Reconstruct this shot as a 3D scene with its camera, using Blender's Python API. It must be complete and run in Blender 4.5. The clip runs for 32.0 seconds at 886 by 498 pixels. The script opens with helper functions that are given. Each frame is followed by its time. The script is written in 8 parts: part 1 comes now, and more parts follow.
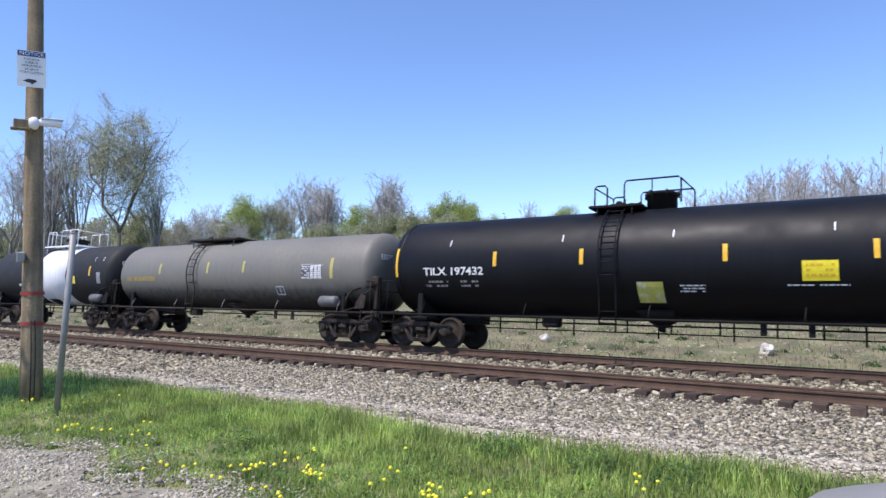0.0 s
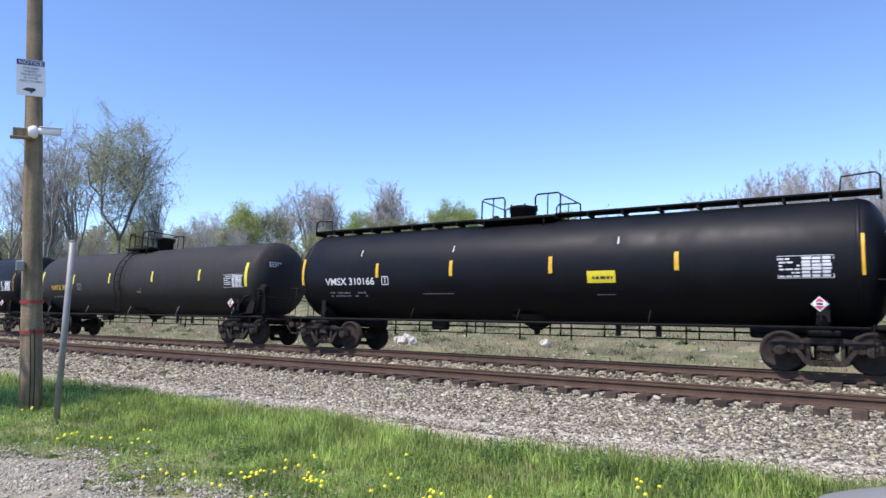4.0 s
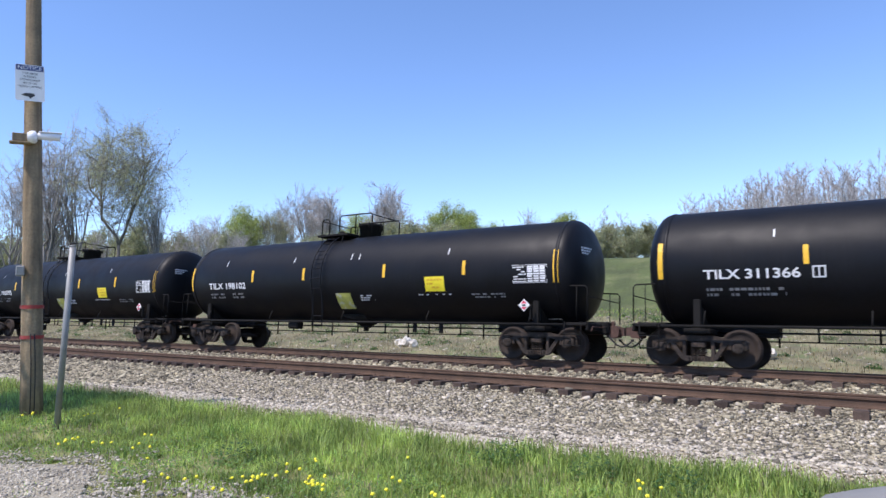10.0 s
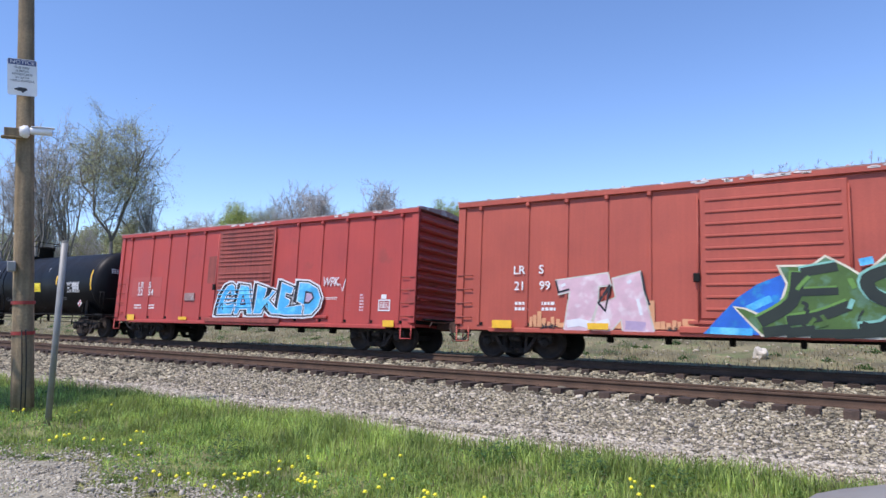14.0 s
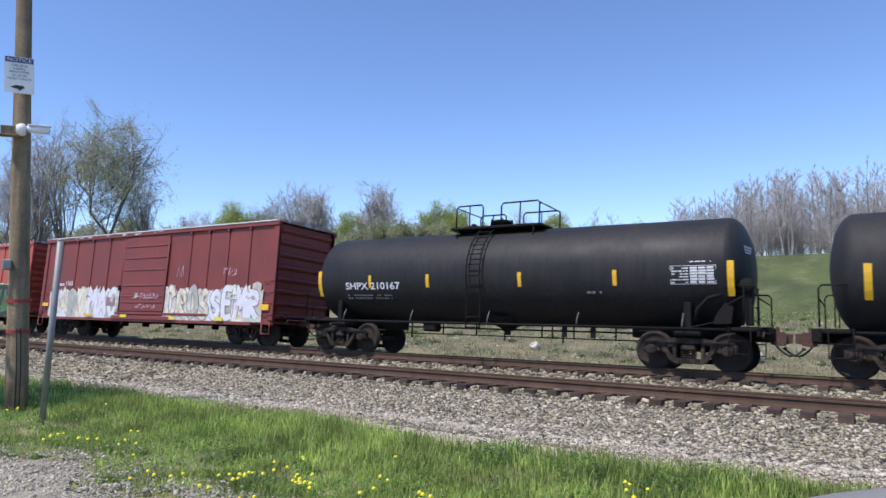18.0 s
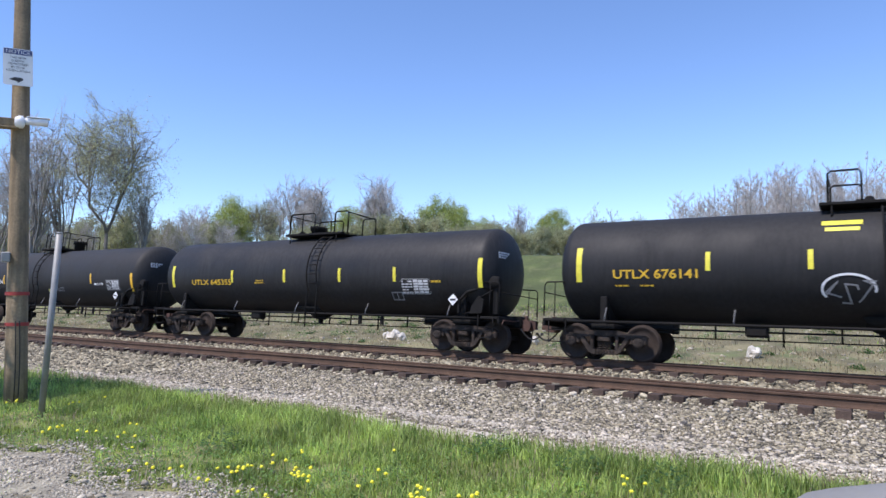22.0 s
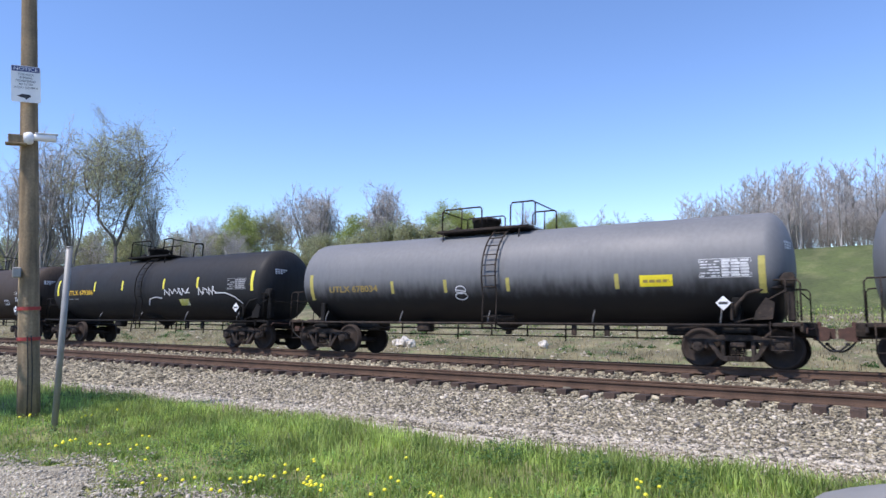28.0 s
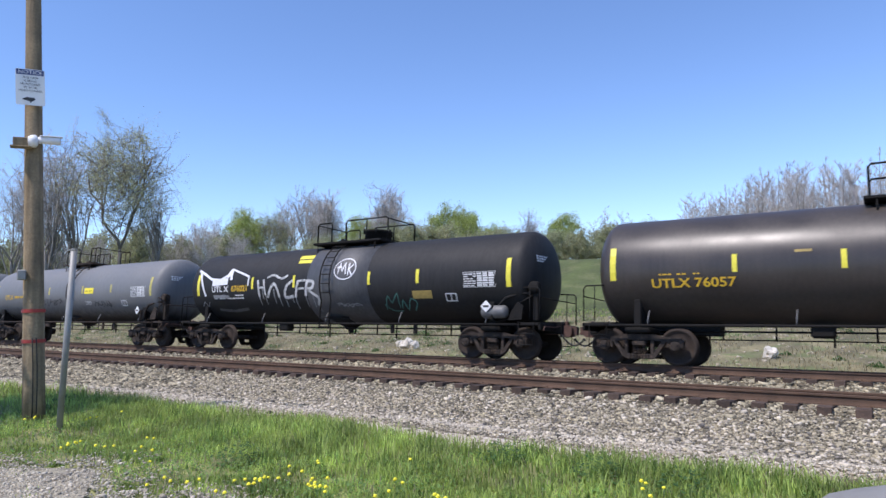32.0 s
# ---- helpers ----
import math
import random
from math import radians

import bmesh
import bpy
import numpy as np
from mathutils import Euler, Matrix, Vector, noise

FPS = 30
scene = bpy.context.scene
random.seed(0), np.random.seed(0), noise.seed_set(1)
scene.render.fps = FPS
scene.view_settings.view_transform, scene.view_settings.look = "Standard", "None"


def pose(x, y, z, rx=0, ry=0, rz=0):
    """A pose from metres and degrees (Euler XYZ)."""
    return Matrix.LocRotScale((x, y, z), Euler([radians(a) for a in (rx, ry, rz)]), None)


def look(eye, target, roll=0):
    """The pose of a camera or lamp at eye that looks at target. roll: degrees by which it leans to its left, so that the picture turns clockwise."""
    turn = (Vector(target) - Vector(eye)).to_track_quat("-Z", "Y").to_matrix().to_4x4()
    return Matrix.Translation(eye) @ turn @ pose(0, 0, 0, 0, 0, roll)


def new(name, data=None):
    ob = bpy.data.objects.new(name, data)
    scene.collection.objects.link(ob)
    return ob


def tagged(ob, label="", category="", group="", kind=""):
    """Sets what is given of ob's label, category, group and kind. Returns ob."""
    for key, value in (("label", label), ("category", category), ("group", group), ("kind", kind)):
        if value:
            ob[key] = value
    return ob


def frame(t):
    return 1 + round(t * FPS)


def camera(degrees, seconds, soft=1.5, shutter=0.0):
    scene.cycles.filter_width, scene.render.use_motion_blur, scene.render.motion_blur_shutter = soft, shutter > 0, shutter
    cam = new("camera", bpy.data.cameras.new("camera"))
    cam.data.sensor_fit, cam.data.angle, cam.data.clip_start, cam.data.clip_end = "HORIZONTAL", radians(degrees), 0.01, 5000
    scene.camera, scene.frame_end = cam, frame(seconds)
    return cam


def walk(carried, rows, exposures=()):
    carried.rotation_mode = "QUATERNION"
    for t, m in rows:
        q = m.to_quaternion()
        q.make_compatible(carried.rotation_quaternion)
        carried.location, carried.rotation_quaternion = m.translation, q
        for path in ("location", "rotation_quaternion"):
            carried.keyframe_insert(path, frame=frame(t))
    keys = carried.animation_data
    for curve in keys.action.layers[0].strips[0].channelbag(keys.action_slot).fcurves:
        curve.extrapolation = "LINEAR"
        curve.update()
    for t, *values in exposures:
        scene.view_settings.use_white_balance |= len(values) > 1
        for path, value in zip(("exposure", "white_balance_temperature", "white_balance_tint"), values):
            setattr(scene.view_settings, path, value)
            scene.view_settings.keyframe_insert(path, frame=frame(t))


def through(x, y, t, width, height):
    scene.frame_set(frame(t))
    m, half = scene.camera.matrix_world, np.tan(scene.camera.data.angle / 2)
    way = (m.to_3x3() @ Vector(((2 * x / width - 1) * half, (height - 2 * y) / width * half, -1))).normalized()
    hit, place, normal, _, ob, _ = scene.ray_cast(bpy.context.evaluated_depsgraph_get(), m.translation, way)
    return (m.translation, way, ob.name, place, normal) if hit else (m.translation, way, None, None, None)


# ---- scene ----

cam = camera(67.56, 32.0, soft=1.5, shutter=0.1)
EYE = Vector((0.0, 0.0, 1.85))


def aim(yaw, pitch, roll):
    """A pose at the standing point: degrees to the left of the way square to the track, up, and lean."""
    a, b = radians(yaw), radians(pitch)
    way = Vector((-math.sin(a) * math.cos(b), math.cos(a) * math.cos(b), math.sin(b)))
    return look(EYE, EYE + way, roll)


walk(cam, [(t, aim(yaw, pitch, roll)) for t, yaw, pitch, roll in (
    (0, 33.283, 3.328, -0.089), (0.5, 33.419, 3.422, -0.135), (1, 33.439, 3.562, -0.412), (1.5, 33.441, 3.651, -0.411),
    (2, 33.421, 3.738, -0.223), (2.5, 33.354, 3.740, -0.175), (3, 33.305, 3.773, -0.457), (3.5, 33.261, 3.819, -0.545),
    (5.5, 33.041, 3.750, 0.129), (6, 32.831, 3.581, 0.043), (6.5, 32.704, 3.661, 0.092), (7, 32.682, 3.726, -0.319),
    (7.5, 32.775, 3.826, -0.605), (8, 32.911, 3.898, -0.685), (8.5, 33.057, 3.987, -0.742), (9, 33.127, 4.024, -0.687),
    (9.5, 33.186, 4.045, -0.739), (10, 33.232, 4.033, -0.839), (10.5, 33.242, 4.026, -0.624), (11, 33.223, 4.026, -0.457),
    (11.5, 33.171, 4.020, -0.565), (12, 33.167, 4.008, -0.659), (12.5, 33.065, 3.997, -0.600), (13, 32.903, 4.028, -0.259),
    (13.5, 32.782, 3.917, -0.507), (14, 32.711, 3.865, -0.505), (14.5, 32.597, 3.781, -0.410), (16.5, 32.408, 3.835, -0.502),
    (17, 32.372, 3.890, -0.638), (17.5, 32.368, 3.923, -0.604), (18, 32.434, 3.990, -0.092), (18.5, 32.452, 3.981, 0.179),
    (19, 32.547, 3.944, -0.201), (19.5, 32.690, 3.879, -0.506), (20, 32.732, 3.800, -0.165), (20.5, 32.639, 3.697, -0.063),
    (21, 32.566, 3.595, 0.071), (21.5, 32.462, 3.546, 0.120), (22, 32.365, 3.498, 0.143), (22.5, 32.273, 3.500, 0.115),
    (23, 32.219, 3.498, 0.132), (23.5, 32.261, 3.544, 0.134), (24, 32.301, 3.582, -0.037), (24.5, 32.366, 3.639, -0.322),
    (25, 32.469, 3.703, -0.477), (25.5, 32.563, 3.783, -0.500), (27.5, 32.906, 3.959, -0.852), (28, 33.015, 4.025, -1.067),
    (28.5, 33.110, 4.103, -1.037), (29, 33.140, 4.104, -1.079), (29.5, 33.140, 4.113, -1.217), (30, 33.206, 4.152, -1.253),
    (30.5, 33.245, 4.144, -1.209), (31, 33.265, 4.109, -1.034), (31.5, 33.279, 4.108, -1.122), (32, 33.310, 4.134, -1.228),
)], exposures=((0, 0.12, 5720, 18), (12, 0.15, 5720, 18), (14, -0.02, 5720, 18), (17, -0.1, 5720, 18), (18.3, -0.09, 5720, 18), (20, 0.09, 5720, 18), (29, 0.1, 5720, 18), (31, 0.04, 5720, 18), (32, 0.03, 5720, 18)))

# ---- light: high sun on the near side of the train, clear sky ----
SUN_DIR = Vector((-0.18, -0.45, 0.875)).normalized()
world = bpy.data.worlds.new("sky")
scene.world = world
world.use_nodes = True
wn = world.node_tree
sky = wn.nodes.new("ShaderNodeTexSky")
sky.sky_type, sky.sun_disc = "NISHITA", False
sky.sun_elevation = math.asin(SUN_DIR.z)
sky.sun_rotation = math.atan2(SUN_DIR.x, SUN_DIR.y)
sky.altitude, sky.air_density, sky.dust_density, sky.ozone_density = 1200, 1.0, 0.0, 3.0
wn.nodes["Background"].inputs["Strength"].default_value = 0.188
wn.links.new(sky.outputs[0], wn.nodes["Background"].inputs["Color"])
sun = new("sun", bpy.data.lights.new("sun", "SUN"))
sun.data.energy, sun.data.angle, sun.data.color = 4.9, radians(0.53), (1.0, 0.89, 0.73)
sun.matrix_world = look((0, 0, 60), Vector((0, 0, 60)) - SUN_DIR)

# ---- materials ----


def material(name, base, rough=0.7, metal=0.0, vary=0.25, scale=6.0, fine=60.0, bump=0.15, second=None, spots=0.0,
             streak=0.0, island=0.0, object_vary=0.0, spec=0.5, bump_size=0.01, coat=0.0):
    """A node material: base colour with variation at two scales, optional second colour in patches, streaks down the sides."""
    m = bpy.data.materials.new(name)
    m.use_nodes = True
    nt = m.node_tree
    n, l = nt.nodes, nt.links
    bsdf = n["Principled BSDF"]
    tc = n.new("ShaderNodeTexCoord")
    big = n.new("ShaderNodeTexNoise")
    big.inputs["Scale"].default_value, big.inputs["Detail"].default_value = scale, 5
    small = n.new("ShaderNodeTexNoise")
    small.inputs["Scale"].default_value, small.inputs["Detail"].default_value = fine, 4
    l.new(tc.outputs["Object"], big.inputs["Vector"]), l.new(tc.outputs["Object"], small.inputs["Vector"])

    def ramp(src, lo, hi):
        r = n.new("ShaderNodeMapRange")
        r.inputs["From Min"].default_value, r.inputs["From Max"].default_value = 0.3, 0.7
        r.inputs["To Min"].default_value, r.inputs["To Max"].default_value = lo, hi
        l.new(src, r.inputs["Value"])
        return r.outputs["Result"]

    def times(a, b):
        x = n.new("ShaderNodeMath")
        x.operation = "MULTIPLY"
        l.new(a, x.inputs[0]), l.new(b, x.inputs[1])
        return x.outputs[0]

    tone = times(ramp(big.outputs["Fac"], 1 - vary, 1 + vary), ramp(small.outputs["Fac"], 1 - vary * 0.6, 1 + vary * 0.6))
    if streak:
        sm = n.new("ShaderNodeMapping")
        sm.inputs["Scale"].default_value = (5.0, 5.0, 0.25)
        st = n.new("ShaderNodeTexNoise")
        st.inputs["Scale"].default_value, st.inputs["Detail"].default_value = 2.2, 6
        l.new(tc.outputs["Object"], sm.inputs["Vector"]), l.new(sm.outputs[0], st.inputs["Vector"])
        tone = times(tone, ramp(st.outputs["Fac"], 1 - streak, 1 + streak * 0.7))
    for amount, kind in ((island, "island"), (object_vary, "object")):
        if amount:
            src = n.new("ShaderNodeNewGeometry").outputs["Random Per Island"] if kind == "island" else n.new("ShaderNodeObjectInfo").outputs["Random"]
            r = n.new("ShaderNodeMapRange")
            r.inputs["To Min"].default_value, r.inputs["To Max"].default_value = 1 - amount, 1 + amount
            l.new(src, r.inputs["Value"])
            tone = times(tone, r.outputs["Result"])
    colour = n.new("ShaderNodeRGB")
    colour.outputs[0].default_value = (*base, 1)
    c = colour.outputs[0]
    if second:
        mix = n.new("ShaderNodeMix")
        mix.data_type = "RGBA"
        mix.inputs["B"].default_value = (*second, 1)
        l.new(c, mix.inputs["A"])
        patch = n.new("ShaderNodeTexNoise")
        patch.inputs["Scale"].default_value, patch.inputs["Detail"].default_value = scale * 1.7, 8
        l.new(tc.outputs["Object"], patch.inputs["Vector"])
        r = n.new("ShaderNodeMapRange")
        r.inputs["From Min"].default_value, r.inputs["From Max"].default_value = 0.62 - 0.25 * spots, 0.72 - 0.2 * spots
        l.new(patch.outputs["Fac"], r.inputs["Value"]), l.new(r.outputs["Result"], mix.inputs["Factor"])
        c = mix.outputs["Result"]
    vm = n.new("ShaderNodeVectorMath")
    vm.operation = "SCALE"
    l.new(c, vm.inputs[0]), l.new(tone, vm.inputs["Scale"])
    l.new(vm.outputs[0], bsdf.inputs["Base Color"])
    l.new(ramp(big.outputs["Fac"], max(rough - 0.08, 0.03), min(rough + 0.08, 1)), bsdf.inputs["Roughness"])
    bsdf.inputs["Metallic"].default_value = metal
    bsdf.inputs["Specular IOR Level"].default_value = spec
    bsdf.inputs["Coat Weight"].default_value = coat
    if bump:
        b = n.new("ShaderNodeBump")
        b.inputs["Strength"].default_value, b.inputs["Distance"].default_value = bump, bump_size
        l.new(small.outputs["Fac"], b.inputs["Height"]), l.new(b.outputs[0], bsdf.inputs["Normal"])
    return m


def leafy(name, base, island=0.35, through=0.45, vary=0.2, scale=0.6):
    """Thin leaves or blades that let part of the light through."""
    m = material(name, base, 0.6, vary=vary, scale=scale, fine=3, bump=0, island=island)
    n, l = m.node_tree.nodes, m.node_tree.links
    bsdf, out = n["Principled BSDF"], n["Material Output"]
    tr, mix = n.new("ShaderNodeBsdfTranslucent"), n.new("ShaderNodeMixShader")
    src = bsdf.inputs["Base Color"].links[0].from_socket
    l.new(src, tr.inputs["Color"])
    mix.inputs["Fac"].default_value = through
    l.new(bsdf.outputs[0], mix.inputs[1]), l.new(tr.outputs[0], mix.inputs[2]), l.new(mix.outputs[0], out.inputs["Surface"])
    return m


M = {}
M["black_gloss"] = material("black_gloss_paint", (0.0042, 0.0045, 0.0062), 0.52, vary=0.2, scale=1.2, fine=14, bump=0.02, streak=0.25, spec=0.24)
M["black_dull"] = material("weathered_black_paint", (0.0125, 0.0123, 0.0125), 0.68, vary=0.25, scale=0.9, fine=12, bump=0.05, streak=0.35, spec=0.42)
M["black_worn"] = material("sun_bleached_black_paint", (0.022, 0.0215, 0.0215), 0.58, vary=0.22, scale=0.9, fine=12, bump=0.05, streak=0.3, spec=0.3)
M["dark_grey"] = material("dark_grey_paint", (0.027, 0.026, 0.0255), 0.65, vary=0.15, scale=0.8, fine=16, bump=0.04, streak=0.15, spec=0.3)
M["brown_grey"] = material("brown_grey_paint", (0.032, 0.028, 0.024), 0.65, vary=0.18, scale=0.8, fine=16, bump=0.04, streak=0.2, spec=0.3)
M["brown"] = material("dark_brown_paint", (0.046, 0.033, 0.0235), 0.68, vary=0.15, scale=0.8, fine=16, bump=0.04, streak=0.2, spec=0.3)
M["brown_gloss"] = material("worn_brown_gloss_paint", (0.048, 0.040, 0.034), 0.40, vary=0.15, scale=0.8, fine=16, bump=0.03, streak=0.15, spec=0.5)


def dark_below(name, base, height):
    """Paint that turns near black low on the side, fading in over about half a metre."""
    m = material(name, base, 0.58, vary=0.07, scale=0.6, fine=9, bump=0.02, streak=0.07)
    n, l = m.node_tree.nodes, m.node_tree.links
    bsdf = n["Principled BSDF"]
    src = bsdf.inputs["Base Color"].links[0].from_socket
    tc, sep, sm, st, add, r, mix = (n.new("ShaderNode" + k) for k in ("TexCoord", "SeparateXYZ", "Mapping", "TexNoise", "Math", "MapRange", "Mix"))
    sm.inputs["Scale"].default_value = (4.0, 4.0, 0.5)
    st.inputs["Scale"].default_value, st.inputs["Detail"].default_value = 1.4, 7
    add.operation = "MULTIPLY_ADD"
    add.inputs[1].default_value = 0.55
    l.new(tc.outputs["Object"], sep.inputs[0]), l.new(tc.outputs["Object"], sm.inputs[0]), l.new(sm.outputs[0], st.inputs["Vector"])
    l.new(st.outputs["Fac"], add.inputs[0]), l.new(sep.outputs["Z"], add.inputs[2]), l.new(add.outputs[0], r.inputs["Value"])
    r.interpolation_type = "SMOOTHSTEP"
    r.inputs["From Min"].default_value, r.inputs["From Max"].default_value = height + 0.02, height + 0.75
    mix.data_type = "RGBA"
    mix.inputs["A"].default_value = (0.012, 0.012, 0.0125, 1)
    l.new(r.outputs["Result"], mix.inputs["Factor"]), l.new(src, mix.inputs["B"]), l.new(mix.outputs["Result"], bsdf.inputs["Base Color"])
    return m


M["grey_dark_below"] = dark_below("faded_grey_paint_dark_below", (0.165, 0.155, 0.128), 1.5)
M["light_dark_below"] = dark_below("pale_grey_paint_dark_below", (0.160, 0.162, 0.163), 1.92)
M["pale_dark_below"] = dark_below("pale_grey_paint_dark_low_down", (0.158, 0.160, 0.161), 1.35)
M["white"] = material("white_tank_paint", (0.78, 0.78, 0.77), 0.5, vary=0.06, scale=1, fine=20, bump=0.03, streak=0.08)
M["red"] = material("red_boxcar_paint", (0.42, 0.06, 0.046), 0.55, vary=0.09, scale=0.9, fine=22, bump=0.05, streak=0.05, second=(0.33, 0.06, 0.045), spots=0.05)
M["orange_red"] = material("orange_red_boxcar_paint", (0.41, 0.083, 0.050), 0.55, vary=0.09, scale=0.9, fine=22, bump=0.05, streak=0.06)
M["door_red"] = material("rusty_door_paint", (0.27, 0.062, 0.045), 0.65, vary=0.2, scale=1.5, fine=25, bump=0.08, streak=0.25)
M["oxide"] = material("dark_oxide_boxcar_paint", (0.20, 0.044, 0.035), 0.6, vary=0.14, scale=0.9, fine=22, bump=0.05, streak=0.07)
M["patch"] = material("repaint_patch", (0.42, 0.078, 0.062), 0.55, vary=0.06, bump=0.02)
M["roof"] = material("weathered_roof_metal", (0.30, 0.20, 0.18), 0.6, vary=0.3, scale=2, bump=0.1, second=(0.6, 0.58, 0.56), spots=0.3)
M["roof_white"] = material("bare_galvanised_patch", (0.62, 0.58, 0.56), 0.6, vary=0.2, scale=8, bump=0.05)
M["frame_black"] = material("black_frame_paint", (0.012, 0.011, 0.010), 0.8, vary=0.3, scale=4, bump=0.1, spec=0.2)
M["truck"] = material("dusty_cast_steel", (0.036, 0.029, 0.024), 0.9, vary=0.45, scale=5, fine=50, bump=0.25, second=(0.07, 0.05, 0.036), spots=0.3, spec=0.2)
M["wheel"] = material("rusty_wheel_steel", (0.040, 0.030, 0.024), 0.8, vary=0.3, scale=5, bump=0.15, spec=0.25)
M["coupler"] = material("rusty_coupler_steel", (0.085, 0.046, 0.034), 0.85, vary=0.35, scale=7, bump=0.3)
M["rubber"] = material("black_rubber", (0.015, 0.015, 0.015), 0.7, vary=0.15, bump=0.05)
M["grey_metal"] = material("grey_painted_metal", (0.12, 0.12, 0.118), 0.55, vary=0.15, scale=5, bump=0.05)
M["rail"] = material("rusty_rail_steel", (0.10, 0.063, 0.042), 0.85, vary=0.25, scale=3, fine=40, bump=0.2, spec=0.25)
M["rail_head"] = material("worn_rail_head", (0.12, 0.076, 0.052), 0.5, metal=0.25, vary=0.2, scale=3, fine=60, bump=0.05)
M["tie"] = material("creosoted_tie", (0.062, 0.042, 0.031), 0.95, vary=0.35, scale=5, fine=40, bump=0.4, object_vary=0.35, bump_size=0.02)
M["ballast"] = material("ballast_bed", (0.145, 0.122, 0.082), 0.95, vary=0.5, scale=9, fine=42, bump=1.0, bump_size=0.04)
M["stone"] = material("ballast_stone", (0.278, 0.244, 0.166), 0.9, vary=0.3, scale=9, fine=70, bump=0.3, island=0.85)
M["dark_stone"] = material("dark_ballast_stone", (0.11, 0.10, 0.085), 0.9, vary=0.3, scale=9, fine=70, bump=0.3, island=0.5)
M["chalk"] = material("pale_gravel_stone", (0.40, 0.36, 0.28), 0.9, vary=0.2, scale=9, fine=70, bump=0.3, island=0.4)
M["fines"] = material("pale_stone_fines", (0.52, 0.46, 0.36), 0.95, vary=0.2, scale=9, fine=70, bump=0.3, island=0.35)
M["soil"] = material("grass_ground", (0.23, 0.235, 0.085), 0.95, vary=0.4, scale=1.3, fine=25, bump=0.8, second=(0.16, 0.15, 0.075), spots=0.3, bump_size=0.03)
M["far_ground"] = material("dry_verge_ground", (0.182, 0.163, 0.088), 0.95, vary=0.4, scale=0.7, fine=9, bump=0.8, second=(0.13, 0.15, 0.06), spots=0.45, bump_size=0.05)
M["bank"] = material("green_bank", (0.078, 0.098, 0.030), 0.95, vary=0.3, scale=0.5, fine=7, bump=0.8, second=(0.112, 0.125, 0.046), spots=0.4, bump_size=0.08)
M["spray_mintline"] = material("mint_spray_paint", (0.22, 0.48, 0.40), 0.6, vary=0.15, bump=0.0)
M["band_grey"] = material("grey_wrap_paint", (0.075, 0.075, 0.078), 0.55, vary=0.12, scale=1, fine=15, bump=0.03, streak=0.2)
M["gravel"] = material("gravel_ground", (0.29, 0.262, 0.19), 0.95, vary=0.45, scale=4, fine=40, bump=0.8, bump_size=0.03, second=(0.15, 0.125, 0.075), spots=0.35)
M["blade"] = leafy("grass_blade", (0.345, 0.44, 0.105), 0.45, 0.5, 0.42, 1.3)
M["dry_blade"] = leafy("dry_grass_blade", (0.36, 0.31, 0.19))
M["weed"] = leafy("weed_leaf", (0.07, 0.14, 0.035))
M["dandelion"] = material("dandelion_yellow", (0.88, 0.80, 0.04), 0.7, vary=0.1, scale=20, fine=200, bump=0.2)
M["stem"] = material("flower_stem", (0.16, 0.25, 0.07), 0.6, vary=0.1, bump=0)
M["pole_wood"] = material("weathered_pole_wood", (0.235, 0.178, 0.105), 0.85, vary=0.25, scale=3, fine=30, bump=0.4, streak=0.45, bump_size=0.02)
M["galvanised"] = material("galvanised_steel", (0.27, 0.268, 0.255), 0.55, metal=0.25, vary=0.12, scale=8, bump=0.05)
M["red_tape"] = material("red_tape", (0.32, 0.04, 0.032), 0.6, vary=0.1, bump=0.02)
M["sign_white"] = material("white_sign_enamel", (0.82, 0.82, 0.80), 0.4, vary=0.03, bump=0.0)
M["sign_blue"] = material("navy_sign_enamel", (0.035, 0.055, 0.17), 0.4, vary=0.05, bump=0.0)
M["sign_black"] = material("black_sign_print", (0.03, 0.03, 0.032), 0.5, vary=0.05, bump=0.0)
M["plastic_white"] = material("white_camera_plastic", (0.80, 0.80, 0.80), 0.35, vary=0.03, bump=0.0)
M["car_paint"] = material("grey_car_paint", (0.25, 0.24, 0.215), 0.62, metal=0.0, vary=0.05, scale=3, fine=40, bump=0.01, coat=0.0)
M["car_glass"] = material("dark_car_glass", (0.02, 0.025, 0.025), 0.06, vary=0.05, bump=0.0)
M["yellow"] = material("yellow_reflector", (0.80, 0.47, 0.02), 0.45, vary=0.08, scale=8, bump=0.0)
M["lemon"] = material("lemon_reflector", (0.74, 0.66, 0.05), 0.45, vary=0.08, scale=8, bump=0.0)
M["dim_yellow"] = material("faded_yellow_reflector", (0.46, 0.40, 0.10), 0.55, vary=0.12, scale=8, bump=0.0)
M["yellow_panel"] = material("yellow_decal", (0.85, 0.70, 0.02), 0.45, vary=0.08, scale=8, bump=0.0)
M["olive_panel"] = material("faded_yellow_panel", (0.50, 0.48, 0.10), 0.6, vary=0.2, scale=3, bump=0.0, second=(0.55, 0.55, 0.42), spots=0.5)
M["white_print"] = material("white_stencil", (0.75, 0.75, 0.74), 0.6, vary=0.08, scale=9, bump=0.0)
M["faint_print"] = material("worn_white_stencil", (0.64, 0.64, 0.63), 0.6, vary=0.15, scale=9, bump=0.0)
M["pale_cyan"] = material("weathered_pale_cyan_paint", (0.42, 0.52, 0.51), 0.55, vary=0.25, scale=6, fine=30, bump=0.04, second=(0.16, 0.17, 0.16), spots=0.2)
